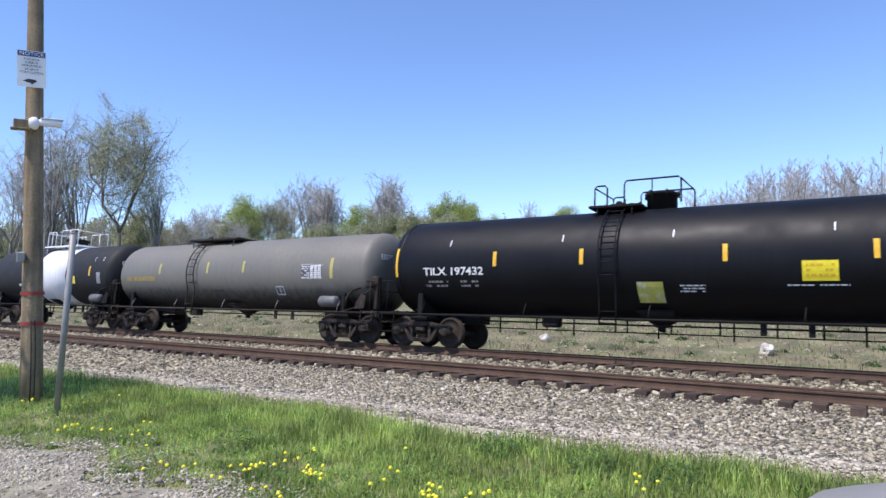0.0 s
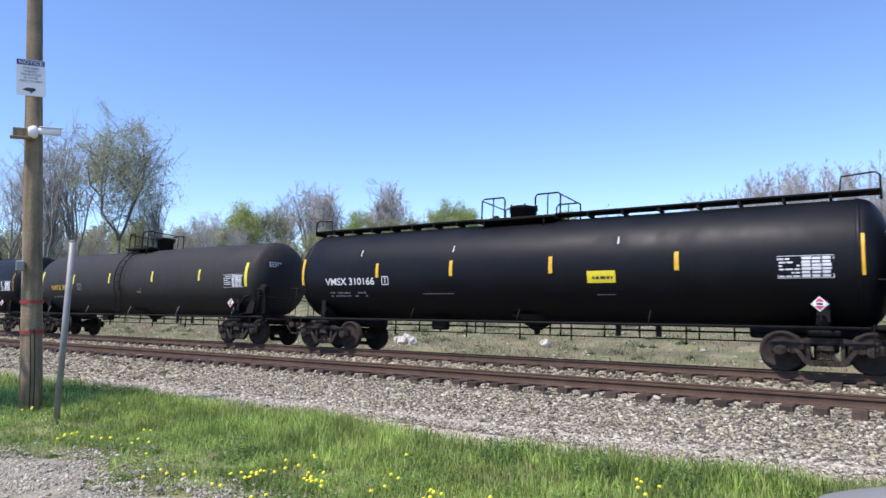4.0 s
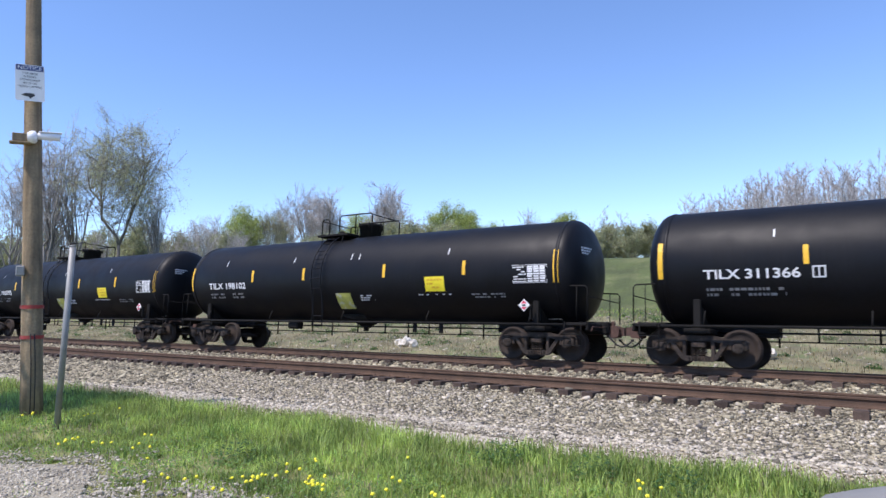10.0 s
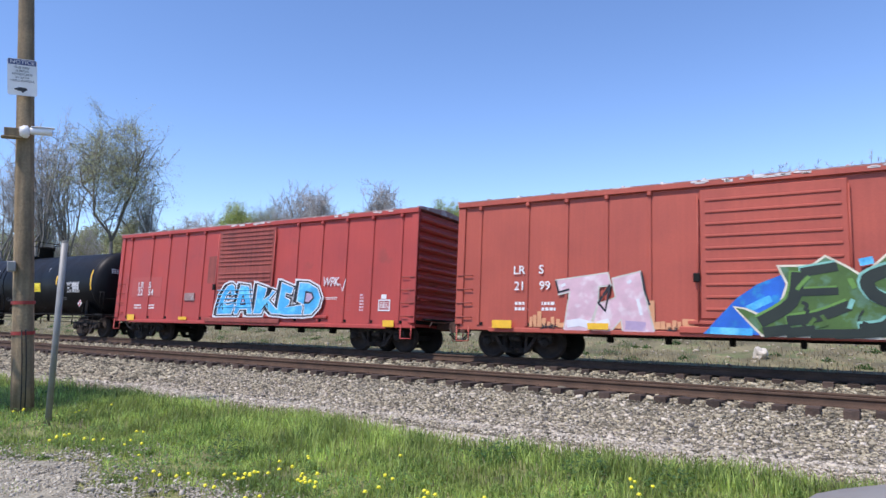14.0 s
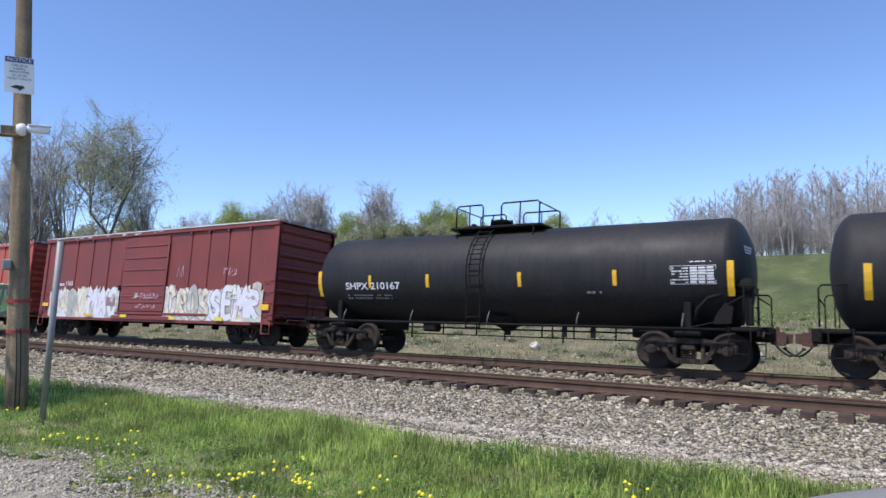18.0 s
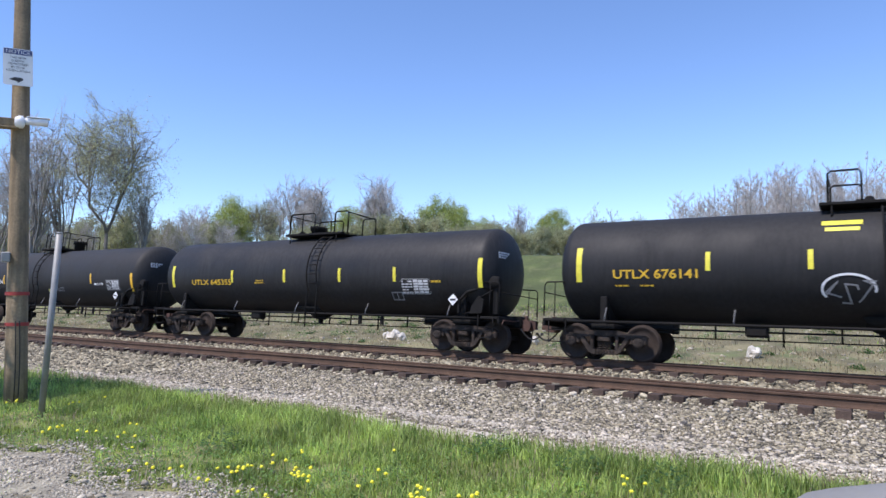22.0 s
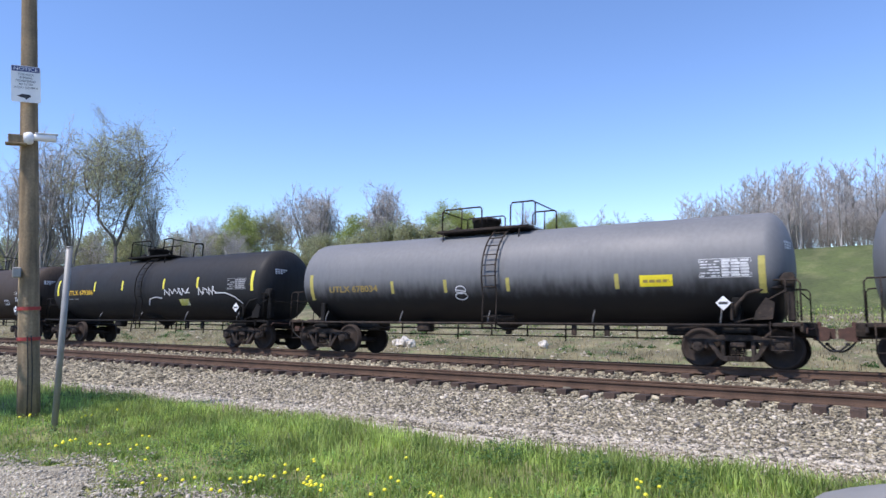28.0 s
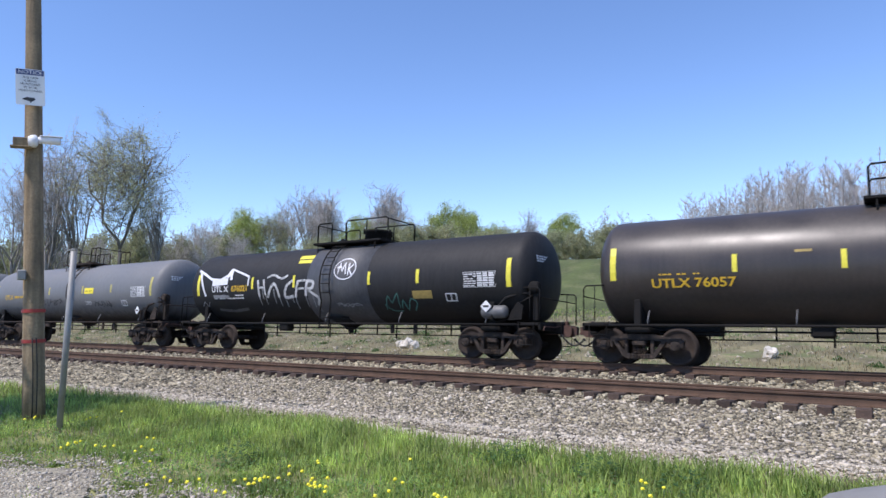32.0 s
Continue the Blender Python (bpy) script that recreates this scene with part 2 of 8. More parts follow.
M["worn_white"] = material("worn_white_spray_paint", (0.48, 0.48, 0.47), 0.65, vary=0.3, scale=5, bump=0.0, second=(0.12, 0.12, 0.12), spots=0.25)
M["mint_worn"] = material("faded_mint_spray_paint", (0.06, 0.17, 0.145), 0.65, vary=0.25, scale=5, bump=0.0)
M["grey_print"] = material("faded_stencil", (0.26, 0.26, 0.26), 0.6, vary=0.2, scale=9, bump=0.0)
M["yellow_print"] = material("yellow_stencil", (0.66, 0.42, 0.02), 0.6, vary=0.15, scale=9, bump=0.0)
M["tan_print"] = material("faded_tan_stencil", (0.34, 0.25, 0.07), 0.6, vary=0.2, scale=9, bump=0.0)
M["dark_print"] = material("dark_stencil", (0.05, 0.05, 0.05), 0.6, vary=0.1, scale=9, bump=0.0)
M["red_print"] = material("red_placard_print", (0.62, 0.05, 0.09), 0.5, vary=0.05, bump=0.0)
M["spray_blue"] = material("cyan_spray_paint", (0.075, 0.40, 0.72), 0.6, vary=0.22, scale=1.8, fine=20, bump=0.0, second=(0.16, 0.55, 0.82), spots=0.5)
M["spray_black"] = material("black_spray_paint", (0.02, 0.02, 0.025), 0.6, vary=0.1, bump=0.0)
M["spray_white"] = material("white_spray_paint", (0.70, 0.70, 0.72), 0.6, vary=0.08, scale=4, bump=0.0)
M["spray_lilac"] = material("lilac_spray_paint", (0.42, 0.32, 0.46), 0.6, vary=0.12, scale=2, bump=0.0, second=(0.55, 0.42, 0.48), spots=0.5)
M["spray_green"] = material("green_spray_paint", (0.068, 0.135, 0.026), 0.6, vary=0.2, scale=2, bump=0.0, second=(0.10, 0.20, 0.11), spots=0.4)
M["spray_grass"] = material("bright_green_spray_paint", (0.13, 0.27, 0.05), 0.6, vary=0.2, scale=2, bump=0.0)
M["spray_olive"] = material("dark_green_spray_paint", (0.018, 0.027, 0.019), 0.6, vary=0.2, scale=2, bump=0.0)
M["spray_deep_blue"] = material("blue_spray_paint", (0.022, 0.13, 0.55), 0.6, vary=0.2, scale=2, bump=0.0, second=(0.03, 0.26, 0.55), spots=0.4)
M["spray_pink"] = material("pink_spray_paint", (0.62, 0.42, 0.47), 0.6, vary=0.14, scale=2, bump=0.0, second=(0.70, 0.58, 0.60), spots=0.5)
M["spray_pastel"] = material("pale_spray_paint", (0.56, 0.55, 0.47), 0.65, vary=0.15, scale=2.2, bump=0.0, second=(0.50, 0.36, 0.33), spots=0.35)
M["spray_mint"] = material("grey_green_spray_paint", (0.40, 0.42, 0.36), 0.65, vary=0.2, scale=2.2, bump=0.0, second=(0.58, 0.56, 0.50), spots=0.5)
M["spray_cream"] = material("cream_spray_paint", (0.70, 0.65, 0.50), 0.65, vary=0.18, scale=3, bump=0.0, second=(0.50, 0.42, 0.33), spots=0.35)
M["spray_grey"] = material("grey_outline_paint", (0.17, 0.15, 0.14), 0.65, vary=0.25, scale=3, bump=0.0)
M["spray_peach"] = material("peach_spray_paint", (0.66, 0.33, 0.16), 0.6, vary=0.15, scale=2, bump=0.0)
M["bark"] = material("grey_bark", (0.25, 0.23, 0.20), 0.9, vary=0.3, scale=2, fine=20, bump=0.3)
M["dark_bark"] = material("dark_wet_bark", (0.14, 0.126, 0.105), 0.9, vary=0.3, scale=2, fine=20, bump=0.3)
M["twig"] = material("pale_twig_bark", (0.48, 0.45, 0.42), 0.9, vary=0.25, scale=2, fine=20, bump=0, island=0.3)
M["leaf_olive"] = leafy("young_olive_leaf", (0.46, 0.48, 0.25))
M["leaf_green"] = leafy("fresh_green_leaf", (0.38, 0.44, 0.14))
M["leaf_dark"] = leafy("bush_leaf", (0.38, 0.39, 0.22), 0.35, 0.5)
M["deep_blade"] = leafy("dark_grass_blade", (0.17, 0.26, 0.055))
M["clover"] = leafy("small_weed_leaf", (0.16, 0.27, 0.06), 0.4)
M["soiled"] = material("grey_residue", (0.085, 0.085, 0.085), 0.6, vary=0.3, scale=2, fine=16, bump=0.04, streak=0.4)
M["rock"] = material("white_rock", (0.60, 0.57, 0.51), 0.9, vary=0.2, scale=4, bump=0.4)

# ---- mesh helpers ----


class Geo:
    """Collects rings, boxes and tubes into one mesh."""

    def __init__(self):
        self.v, self.f, self.smooth = [], [], []

    def add(self, verts, faces, smooth=False):
        k = len(self.v)
        self.v += [tuple(p) for p in verts]
        self.f += [tuple(k + i for i in f) for f in faces]
        self.smooth += [smooth] * len(faces)
        return self

    def box(self, c, size, bevel=0.0, m=None):
        """A box with chamfered edges."""
        h = [s / 2 for s in size]
        b = min(bevel, min(h) * 0.6) if bevel else 0.0
        c, verts, faces = Vector(c), [], []
        signs = [(x, y, z) for x in (-1, 1) for y in (-1, 1) for z in (-1, 1)]
        if not b:
            verts = [Vector((s[0] * h[0], s[1] * h[1], s[2] * h[2])) for s in signs]
            faces = [(0, 1, 3, 2), (4, 6, 7, 5), (0, 4, 5, 1), (2, 3, 7, 6), (0, 2, 6, 4), (1, 5, 7, 3)]
        else:
            where = {}
            for k, s in enumerate(signs):
                for a in range(3):
                    where[k, a] = len(verts)
                    verts.append(Vector([s[i] * (h[i] if i == a else h[i] - b) for i in range(3)]))
            for a in range(3):
                p, q = (a + 1) % 3, (a + 2) % 3
                for s in (-1, 1):
                    ks = sorted((k for k, g in enumerate(signs) if g[a] == s), key=lambda k: math.atan2(signs[k][q], signs[k][p]))
                    faces.append([where[k, a] for k in ks])
                for s in (-1, 1):
                    for r in (-1, 1):
                        ks = [k for k, g in enumerate(signs) if g[p] == s and g[q] == r]
                        faces.append([where[ks[0], p], where[ks[0], q], where[ks[1], q], where[ks[1], p]])
            faces += [[where[k, 0], where[k, 1], where[k, 2]] for k in range(8)]
        out = []
        for f in faces:
            n = (verts[f[1]] - verts[f[0]]).cross(verts[f[2]] - verts[f[0]])
            mid = sum((verts[i] for i in f), Vector()) / len(f)
            out.append(f if n.dot(mid) > 0 else f[::-1])
        pts = [(m @ p if m else p) + c for p in verts]
        return self.add(pts, out)

    def tube(self, pts, radius, sides=6, caps=True, smooth=True):
        """A round bar along points; radius is one number or one for each point."""
        pts = [Vector(p) for p in pts]
        rad = radius if isinstance(radius, (list, tuple)) else [radius] * len(pts)
        verts, faces, up = [], [], None
        for i, p in enumerate(pts):
            d = (pts[min(i + 1, len(pts) - 1)] - pts[max(i - 1, 0)]).normalized()
            if up is None:
                up = d.orthogonal().normalized()
            up = (up - d * up.dot(d)).normalized()
            side = d.cross(up)
            verts += [p + (up * math.cos(2 * math.pi * k / sides) + side * math.sin(2 * math.pi * k / sides)) * rad[i] for k in range(sides)]
        for i in range(len(pts) - 1):
            for k in range(sides):
                a, b = i * sides + k, i * sides + (k + 1) % sides
                faces.append((a, b, b + sides, a + sides))
        if caps:
            faces += [tuple(range(sides))[::-1], tuple(range(len(verts) - sides, len(verts)))]
        return self.add(verts, faces, smooth)

    def lathe(self, profile, axis=0, segs=32, centre=(0, 0, 0), smooth=True, closed=True):
        """Turns (along, radius) pairs about an axis."""
        verts, faces, c = [], [], Vector(centre)
        p, q = (axis + 1) % 3, (axis + 2) % 3
        for x, r in profile:
            for k in range(segs):
                w = Vector()
                w[axis], w[p], w[q] = x, r * math.cos(2 * math.pi * k / segs), r * math.sin(2 * math.pi * k / segs)
                verts.append(w + c)
        for i in range(len(profile) - 1):
            for k in range(segs):
                a, b = i * segs + k, i * segs + (k + 1) % segs
                faces.append((a, b, b + segs, a + segs))
        if closed:
            faces += [tuple(range(segs))[::-1], tuple(range(len(verts) - segs, len(verts)))]
        return self.add(verts, faces, smooth)

    def slab(self, outline, y0, y1):
        """An outline in x and z, given thickness along y."""
        n = len(outline)
        verts = [(x, y0, z) for x, z in outline] + [(x, y1, z) for x, z in outline]
        faces = [tuple(range(n)), tuple(range(n, 2 * n))[::-1]] + [(i, i + n, (i + 1) % n + n, (i + 1) % n) for i in range(n)]
        return self.add(verts, faces)

    def mesh(self, name, mat):
        me = bpy.data.meshes.new(name)
        me.from_pydata(self.v, [], self.f)
        me.polygons.foreach_set("use_smooth", self.smooth)
        for k in mat if isinstance(mat, (list, tuple)) else [mat]:
            me.materials.append(k)
        me.update()
        return me


def part(name, geo, mat, parent=None, label="", at=None, kind=""):
    """One mesh object, from a Geo or a ready mesh, under a thing or a part."""
    me = geo.mesh(name, mat) if isinstance(geo, Geo) else geo
    ob = new(name, me)
    if parent:
        ob.parent = parent
    if at is not None:
        ob.matrix_basis = at if isinstance(at, Matrix) else Matrix.Translation(at)
    return tagged(ob, label, kind=kind) if label or kind else ob


def thing(name, label, category, at=None, group="", kind=""):
    ob = new(name)
    ob.empty_display_size = 0.2
    if at is not None:
        ob.matrix_basis = at if isinstance(at, Matrix) else Matrix.Translation(at)
    return tagged(ob, label, category, group, kind)


def from_arrays(name, verts, faces, mat):
    me = bpy.data.meshes.new(name)
    me.vertices.add(len(verts))
    me.vertices.foreach_set("co", np.asarray(verts, np.float32).ravel())
    k = faces.shape[1]
    me.loops.add(faces.size)
    me.loops.foreach_set("vertex_index", faces.astype(np.int32).ravel())
    me.polygons.add(len(faces))
    me.polygons.foreach_set("loop_start", np.arange(0, faces.size, k, dtype=np.int32))
    me.update(calc_edges=True)
    me.materials.append(mat)
    return me


LETTERS = {}


def letters(text, height, fat=0.0, align="LEFT", shear=0.0):
    """Vertices (x, z) and faces of a word in the built-in font, height metres high."""
    key = (text, height, fat, align, shear)
    if key not in LETTERS:
        cu = bpy.data.curves.new("word", "FONT")
        cu.body, cu.size, cu.offset, cu.align_x, cu.resolution_u, cu.shear = text, height / 0.69, fat, align, 3, shear
        ob = bpy.data.objects.new("word", cu)
        me = bpy.data.meshes.new_from_object(ob)
        LETTERS[key] = ([tuple(v.co[:2]) for v in me.vertices], [tuple(p.vertices) for p in me.polygons])
        bpy.data.objects.remove(ob), bpy.data.curves.remove(cu), bpy.data.meshes.remove(me)
    return LETTERS[key]


# ---- ground: one sheet, as a profile square to the track ----
# both tracks lie in a curve and lean away from the lot: middle of the track, height of its middle at rail top, lean in degrees
NEAR_TRACK, TRAIN_TRACK = (13.65, 0.022, 5.6), (17.823, -0.05, 5.2)
PROFILE = ((-60, 0.2), (0, 0.13), (6.5, 0.08), (8.2, -0.02), (9.3, -0.22), (10.4, -0.33), (11.6, -0.27), (12.3, -0.19), (12.6, -0.12), (14.8, -0.33), (15.4, -0.34), (16.2, -0.31), (16.5, -0.25), (16.8, -0.18), (19.1, -0.41),
           (19.7, -0.55), (20.8, -0.56), (21.9, -0.44), (25, -0.22), (34, 0.75), (36, 1.0), (46, 4.3), (60, 4.6), (400, 6.0))


def ground_z(x, y):
    for (a, za), (b, zb) in zip(PROFILE, PROFILE[1:]):
        if a <= y <= b:
            return za + (zb - za) * (y - a) / (b - a)
    return PROFILE[0][1] if y < 0 else PROFILE[-1][1]


def make_ground():
    xs = np.concatenate([[-3000, -1200, -600, -350, -250], np.arange(-180, 60, 1.5), [80, 120, 250, 350, 600, 1200, 3000]])
    ys = np.concatenate([[-2500, -800, -200, -60, -20, -6], np.arange(-2, 12, 0.4), np.arange(12, 24, 0.6), np.arange(24, 48, 1.0), [50, 55, 60, 80, 140, 250, 400, 900, 2500]])
    verts, faces, mats = [], [], []
    for y in ys:
        for x in xs:
            z = ground_z(x, max(min(y, 400), -60))
            rough = 0.05 if y < 9 or y > 22 else 0.015
            if abs(x) < 300 and -10 < y < 100:
                z += rough * noise.noise((x * 0.5, y * 0.5, 3)) + (0.5 * noise.noise((x * 0.05, y * 0.05, 7)) if y > 30 else 0)
            verts.append((x, y, z))
    n = len(xs)
    for j in range(len(ys) - 1):
        for i in range(n - 1):
            faces.append((j * n + i, j * n + i + 1, (j + 1) * n + i + 1, (j + 1) * n + i))
            y = (ys[j] + ys[j + 1]) / 2
            x = (xs[i] + xs[i + 1]) / 2
            wob = 0.35 * noise.noise((x * 0.35, 0, 5))
            edge = 7.05 + wob
            if y < edge:
                mats.append(0)
            elif y < edge + 0.8 and abs(x) < 30:
                mats.append(4)
            elif y < 21:
                mats.append(1)
            elif y < 34.5 + 2 * wob:
                mats.append(2)
            else:
                mats.append(3)
    me = bpy.data.meshes.new("ground")
    me.from_pydata(verts, [], faces)
    for k in ("soil", "ballast", "far_ground", "bank", "fines"):
        me.materials.append(M[k])
    me.polygons.foreach_set("material_index", mats)
    me.polygons.foreach_set("use_smooth", [True] * len(faces))
    me.update()
    tagged(new("ground", me), "grassy verge, grey ballast and green bank beside the railway", "ground", kind="structure")


make_ground()


# ---- rails ----
def make_rail(track, side):
    y0, z0, lean = track
    c, s = math.cos(radians(lean)), math.sin(radians(lean))
    prof = [(-0.076, -0.181), (0.076, -0.181), (0.076, -0.165), (0.02, -0.150), (0.012, -0.12), (0.012, -0.055), (0.036, -0.040), (0.037, -0.012),
            (0.028, 0.0), (-0.028, 0.0), (-0.037, -0.012), (-0.036, -0.040), (-0.012, -0.055), (-0.012, -0.12), (-0.02, -0.150), (-0.076, -0.165)]
    xs = [-420, -200, -120] + list(range(-80, 41, 8)) + [120, 200, 420]
    g = Geo()
    n = len(prof)
    verts = [(x, y0 + (side + p) * c + q * s, z0 - (side + p) * s + q * c) for x in xs for p, q in prof]
    faces = [(i * n + k, i * n + (k + 1) % n, (i + 1) * n + (k + 1) % n, (i + 1) * n + k) for i in range(len(xs) - 1) for k in range(n)]
    g.add(verts, faces)
    me = g.mesh("rail", [M["rail"], M["rail_head"]])
    me.polygons.foreach_set("material_index", [1 if i % n in (8,) else 0 for i in range(len(faces))])
    tagged(new("rail", me), "rusty steel rail with a worn running surface", "rail", "rails", "structure")


for track in (NEAR_TRACK, TRAIN_TRACK):
    for side in (-0.7175, 0.7175):
        make_rail(track, side)

# ---- the train ----
ZC = 2.53          # height of the tank's middle over the rails, for the car in hand


def travel(t):
    """How far the train has gone to the left at t seconds."""
    return 10.1094 * t - 0.0629 * math.sin(math.pi * t / 32) + 0.2286 * math.sin(math.pi * t / 16)


CARS, WHEELSETS = [], []


def wheelset_mesh():
    g = Geo()
    for s in (-1, 1):
        prof = [(0.655, 0.10), (0.66, 0.16), (0.675, 0.34), (0.668, 0.40), (0.668, 0.482), (0.685, 0.486), (0.70, 0.462), (0.80, 0.452), (0.805, 0.40), (0.765, 0.37),
                (0.755, 0.20), (0.80, 0.15), (0.80, 0.10)]
        g.lathe([(s * a, r) for a, r in prof], 1, 40)
    g.lathe([(-1.02, 0.075), (-0.8, 0.085), (0.8, 0.085), (1.02, 0.075)], 1, 14)
    for k in range(3):
        a = 2 * math.pi * k / 3
        for s in (-1, 1):
            g.lathe([(s * 1.015, 0.02), (s * 1.04, 0.02)], 1, 6, (0.045 * math.cos(a), 0, 0.045 * math.sin(a)))
    return g.mesh("wheelset", M["wheel"])


def side_frame_mesh():
    """A cast side frame: arched top chord, sagging bottom chord, two columns and the journal pedestals."""
    g = Geo()
    y0, y1 = -1.10, -0.94
    g.slab([(-1.12, 0.60), (-1.06, 0.66), (-0.62, 0.70), (-0.35, 0.76), (0.35, 0.76), (0.62, 0.70), (1.06, 0.66), (1.12, 0.60), (1.06, 0.54), (0.62, 0.57),
            (0.32, 0.62), (-0.32, 0.62), (-0.62, 0.57), (-1.06, 0.54)][::-1], y0, y1)
    g.slab([(-0.66, 0.56), (-0.42, 0.20), (-0.30, 0.14), (0.30, 0.14), (0.42, 0.20), (0.66, 0.56), (0.56, 0.58), (0.34, 0.27), (-0.34, 0.27), (-0.56, 0.58)], y0 + 0.01, y1 - 0.01)
    for s in (-1, 1):
        g.box((s * 0.33, -1.02, 0.44), (0.09, 0.15, 0.40), 0.02)
        g.box((s * 1.05, -1.02, 0.52), (0.10, 0.17, 0.24), 0.03)
        g.box((s * 0.72, -1.02, 0.52), (0.09, 0.15, 0.22), 0.03)
        g.box((s * 0.88, -1.02, 0.63), (0.30, 0.19, 0.10), 0.03)
    g.box((0, -1.02, 0.53), (0.34, 0.24, 0.14), 0.03)
    for k in range(-3, 4):
        g.box((k * 0.075, -1.115, 0.205), (0.03, 0.03, 0.11), 0.008)
    return g.mesh("side_frame", M["truck"])


def spring_mesh():
    g = Geo()
    turns, pts = 5, []
    for i in range(turns * 10 + 1):
        a = 2 * math.pi * i / 10
        pts.append((0.062 * math.cos(a), 0.062 * math.sin(a), 0.24 * i / (turns * 10)))
    g.tube(pts, 0.013, 5)
    return g.mesh("spring", M["truck"])


def cap_mesh():
    g = Geo()
    g.lathe([(-1.04, 0.135), (-1.12, 0.135), (-1.15, 0.12), (-1.165, 0.06)], 1, 18)
    for k in range(3):
        a = 2 * math.pi * k / 3 + 0.5
        g.box((0.075 * math.cos(a), -1.165, 0.075 * math.sin(a)), (0.035, 0.03, 0.035), 0.006)
    return g.mesh("bearing_cap", M["truck"])


def coupler_mesh():
    g = Geo()
    g.box((0.30, 0, 0.84), (0.62, 0.17, 0.19), 0.03)
    g.slab([(0.55, 0.70), (0.66, 0.67), (0.86, 0.69), (0.90, 0.80), (0.90, 0.92), (0.84, 1.0), (0.62, 1.0), (0.55, 0.95)][::-1], -0.19, 0.15)
    g.slab([(0.74, 0.72), (1.0, 0.74), (1.0, 0.96), (0.74, 0.98)][::-1], -0.05, 0.13)
    g.tube([(0.60, -0.22, 0.98), (0.55, -0.55, 0.93), (0.52, -1.15, 0.93), (0.52, -1.25, 0.80)], 0.016, 6)
    g.box((0.68, 0, 1.05), (0.10, 0.10, 0.16), 0.02)
    return g.mesh("coupler", M["coupler"])


def hose_mesh():
    g = Geo()
    pts = [(0.35 + 0.62 * k / 9, -0.28 + 0.02 * k, 0.86 - 0.42 * math.sin(math.pi * (0.08 + 0.72 * k / 9))) for k in range(10)]
    g.tube(pts, 0.024, 7)
    g.box(pts[-1], (0.09, 0.05, 0.07), 0.015)
    return g.mesh("air_hose", M["rubber"])


SHARED = {"wheelset": wheelset_mesh(), "side_frame": side_frame_mesh(), "spring": spring_mesh(), "cap": cap_mesh(), "coupler": coupler_mesh(), "hose": hose_mesh()}


def bolster_mesh():
    g = Geo()
    g.box((0, 0, 0.56), (0.36, 1.90, 0.22), 0.05)
    g.box((0, 0, 0.72), (0.30, 0.5, 0.12), 0.02)
    return g.mesh("bolster", M["truck"])


SHARED["bolster"] = bolster_mesh()


def running_gear(car, half, bases):
    """Two trucks, each with side frames, springs, bearing caps and turning wheelsets, and both couplers."""
    for s in (-1, 1):
        truck = part("truck", SHARED["bolster"], None, car, "dusty cast steel truck", (s * bases[s], 0, 0))
        part("side_frame", SHARED["side_frame"], None, truck)
        part("side_frame", SHARED["side_frame"], None, truck, "", pose(0, 0, 0, 0, 0, 180))
        for k in (-0.12, 0, 0.12):
            part("spring", SHARED["spring"], None, truck, "", (k, -1.02, 0.27))
        for e in (-0.889, 0.889):
            part("bearing_cap", SHARED["cap"], None, truck, "", (e, 0, 0.457))
            w = part("wheelset", SHARED["wheelset"], None, truck, "rusty steel wheels on one axle", (e, 0, 0.457))
            WHEELSETS.append((w, car, e))
        part("coupler", SHARED["coupler"], None, car, "rust-brown knuckle coupler", pose(s * (half - 0.25), 0, 0, 0, 0, 0 if s > 0 else 180))
        part("air_hose", SHARED["hose"], None, car, "black rubber air hose", pose(s * (half + 0.02), 0, 0, 0, 0, 0 if s > 0 else 180))


def on_tank(r, x, z, lift=0.006):
    d = z - ZC
    return (x, -math.sqrt(max(r * r - d * d, 0.0001)) - lift, z)


def decal(r, x0, x1, z0, z1, lift=0.006, rows=4):
    """A patch that follows the tank's side."""
    g = Geo()
    zs = [z0 + (z1 - z0) * k / rows for k in range(rows + 1)]
    verts = [on_tank(r, x, z, lift) for z in zs for x in (x0, x1)]
    g.add(verts, [(2 * k, 2 * k + 1, 2 * k + 3, 2 * k + 2) for k in range(rows)])
    return g


def word_on_tank(r, text, x, z, height, fat=0.0, lift=0.010, width=None):
    pts, faces = letters(text, height, fat)
    wide = width / max(a for a, _ in pts) if width else 1.0
    return Geo().add([on_tank(r, x + wide * a, z + b, lift) for a, b in pts], faces)


def bars_on_tank(r, x0, z0, w, h, rows, seed, fill=0.8, lift=0.010):
    """Lines of print too small to read, as short bars."""
    rnd, g = random.Random(seed), Geo()
    for j in range(rows):
        z = z0 + h * (j + 0.25) / rows
        x = x0
        while x < x0 + w:
            step = rnd.uniform(0.04, 0.14)
            if rnd.random() < fill:
                a, b = x, min(x + step, x0 + w)
                zz = (z, z + 0.5 * h / rows)
                verts = [on_tank(r, p, q, lift) for q in zz for p in (a, b)]
                g.add(verts, [(0, 1, 3, 2)])
            x += step + 0.03
    return g


def curve_through(pts, n=4):
    """A smooth line through the points."""
    out = []
    for i in range(len(pts) - 1):
        p = [pts[max(i - 1, 0)], pts[i], pts[i + 1], pts[min(i + 2, len(pts) - 1)]]
        for k in range(n):
            t = k / n
            out.append(tuple(0.5 * (2 * b + (c - a) * t + (2 * a - 5 * b + 4 * c - d) * t * t + (3 * b - a - 3 * c + d) * t ** 3) for a, b, c, d in zip(*p)))
    return out + [pts[-1]]


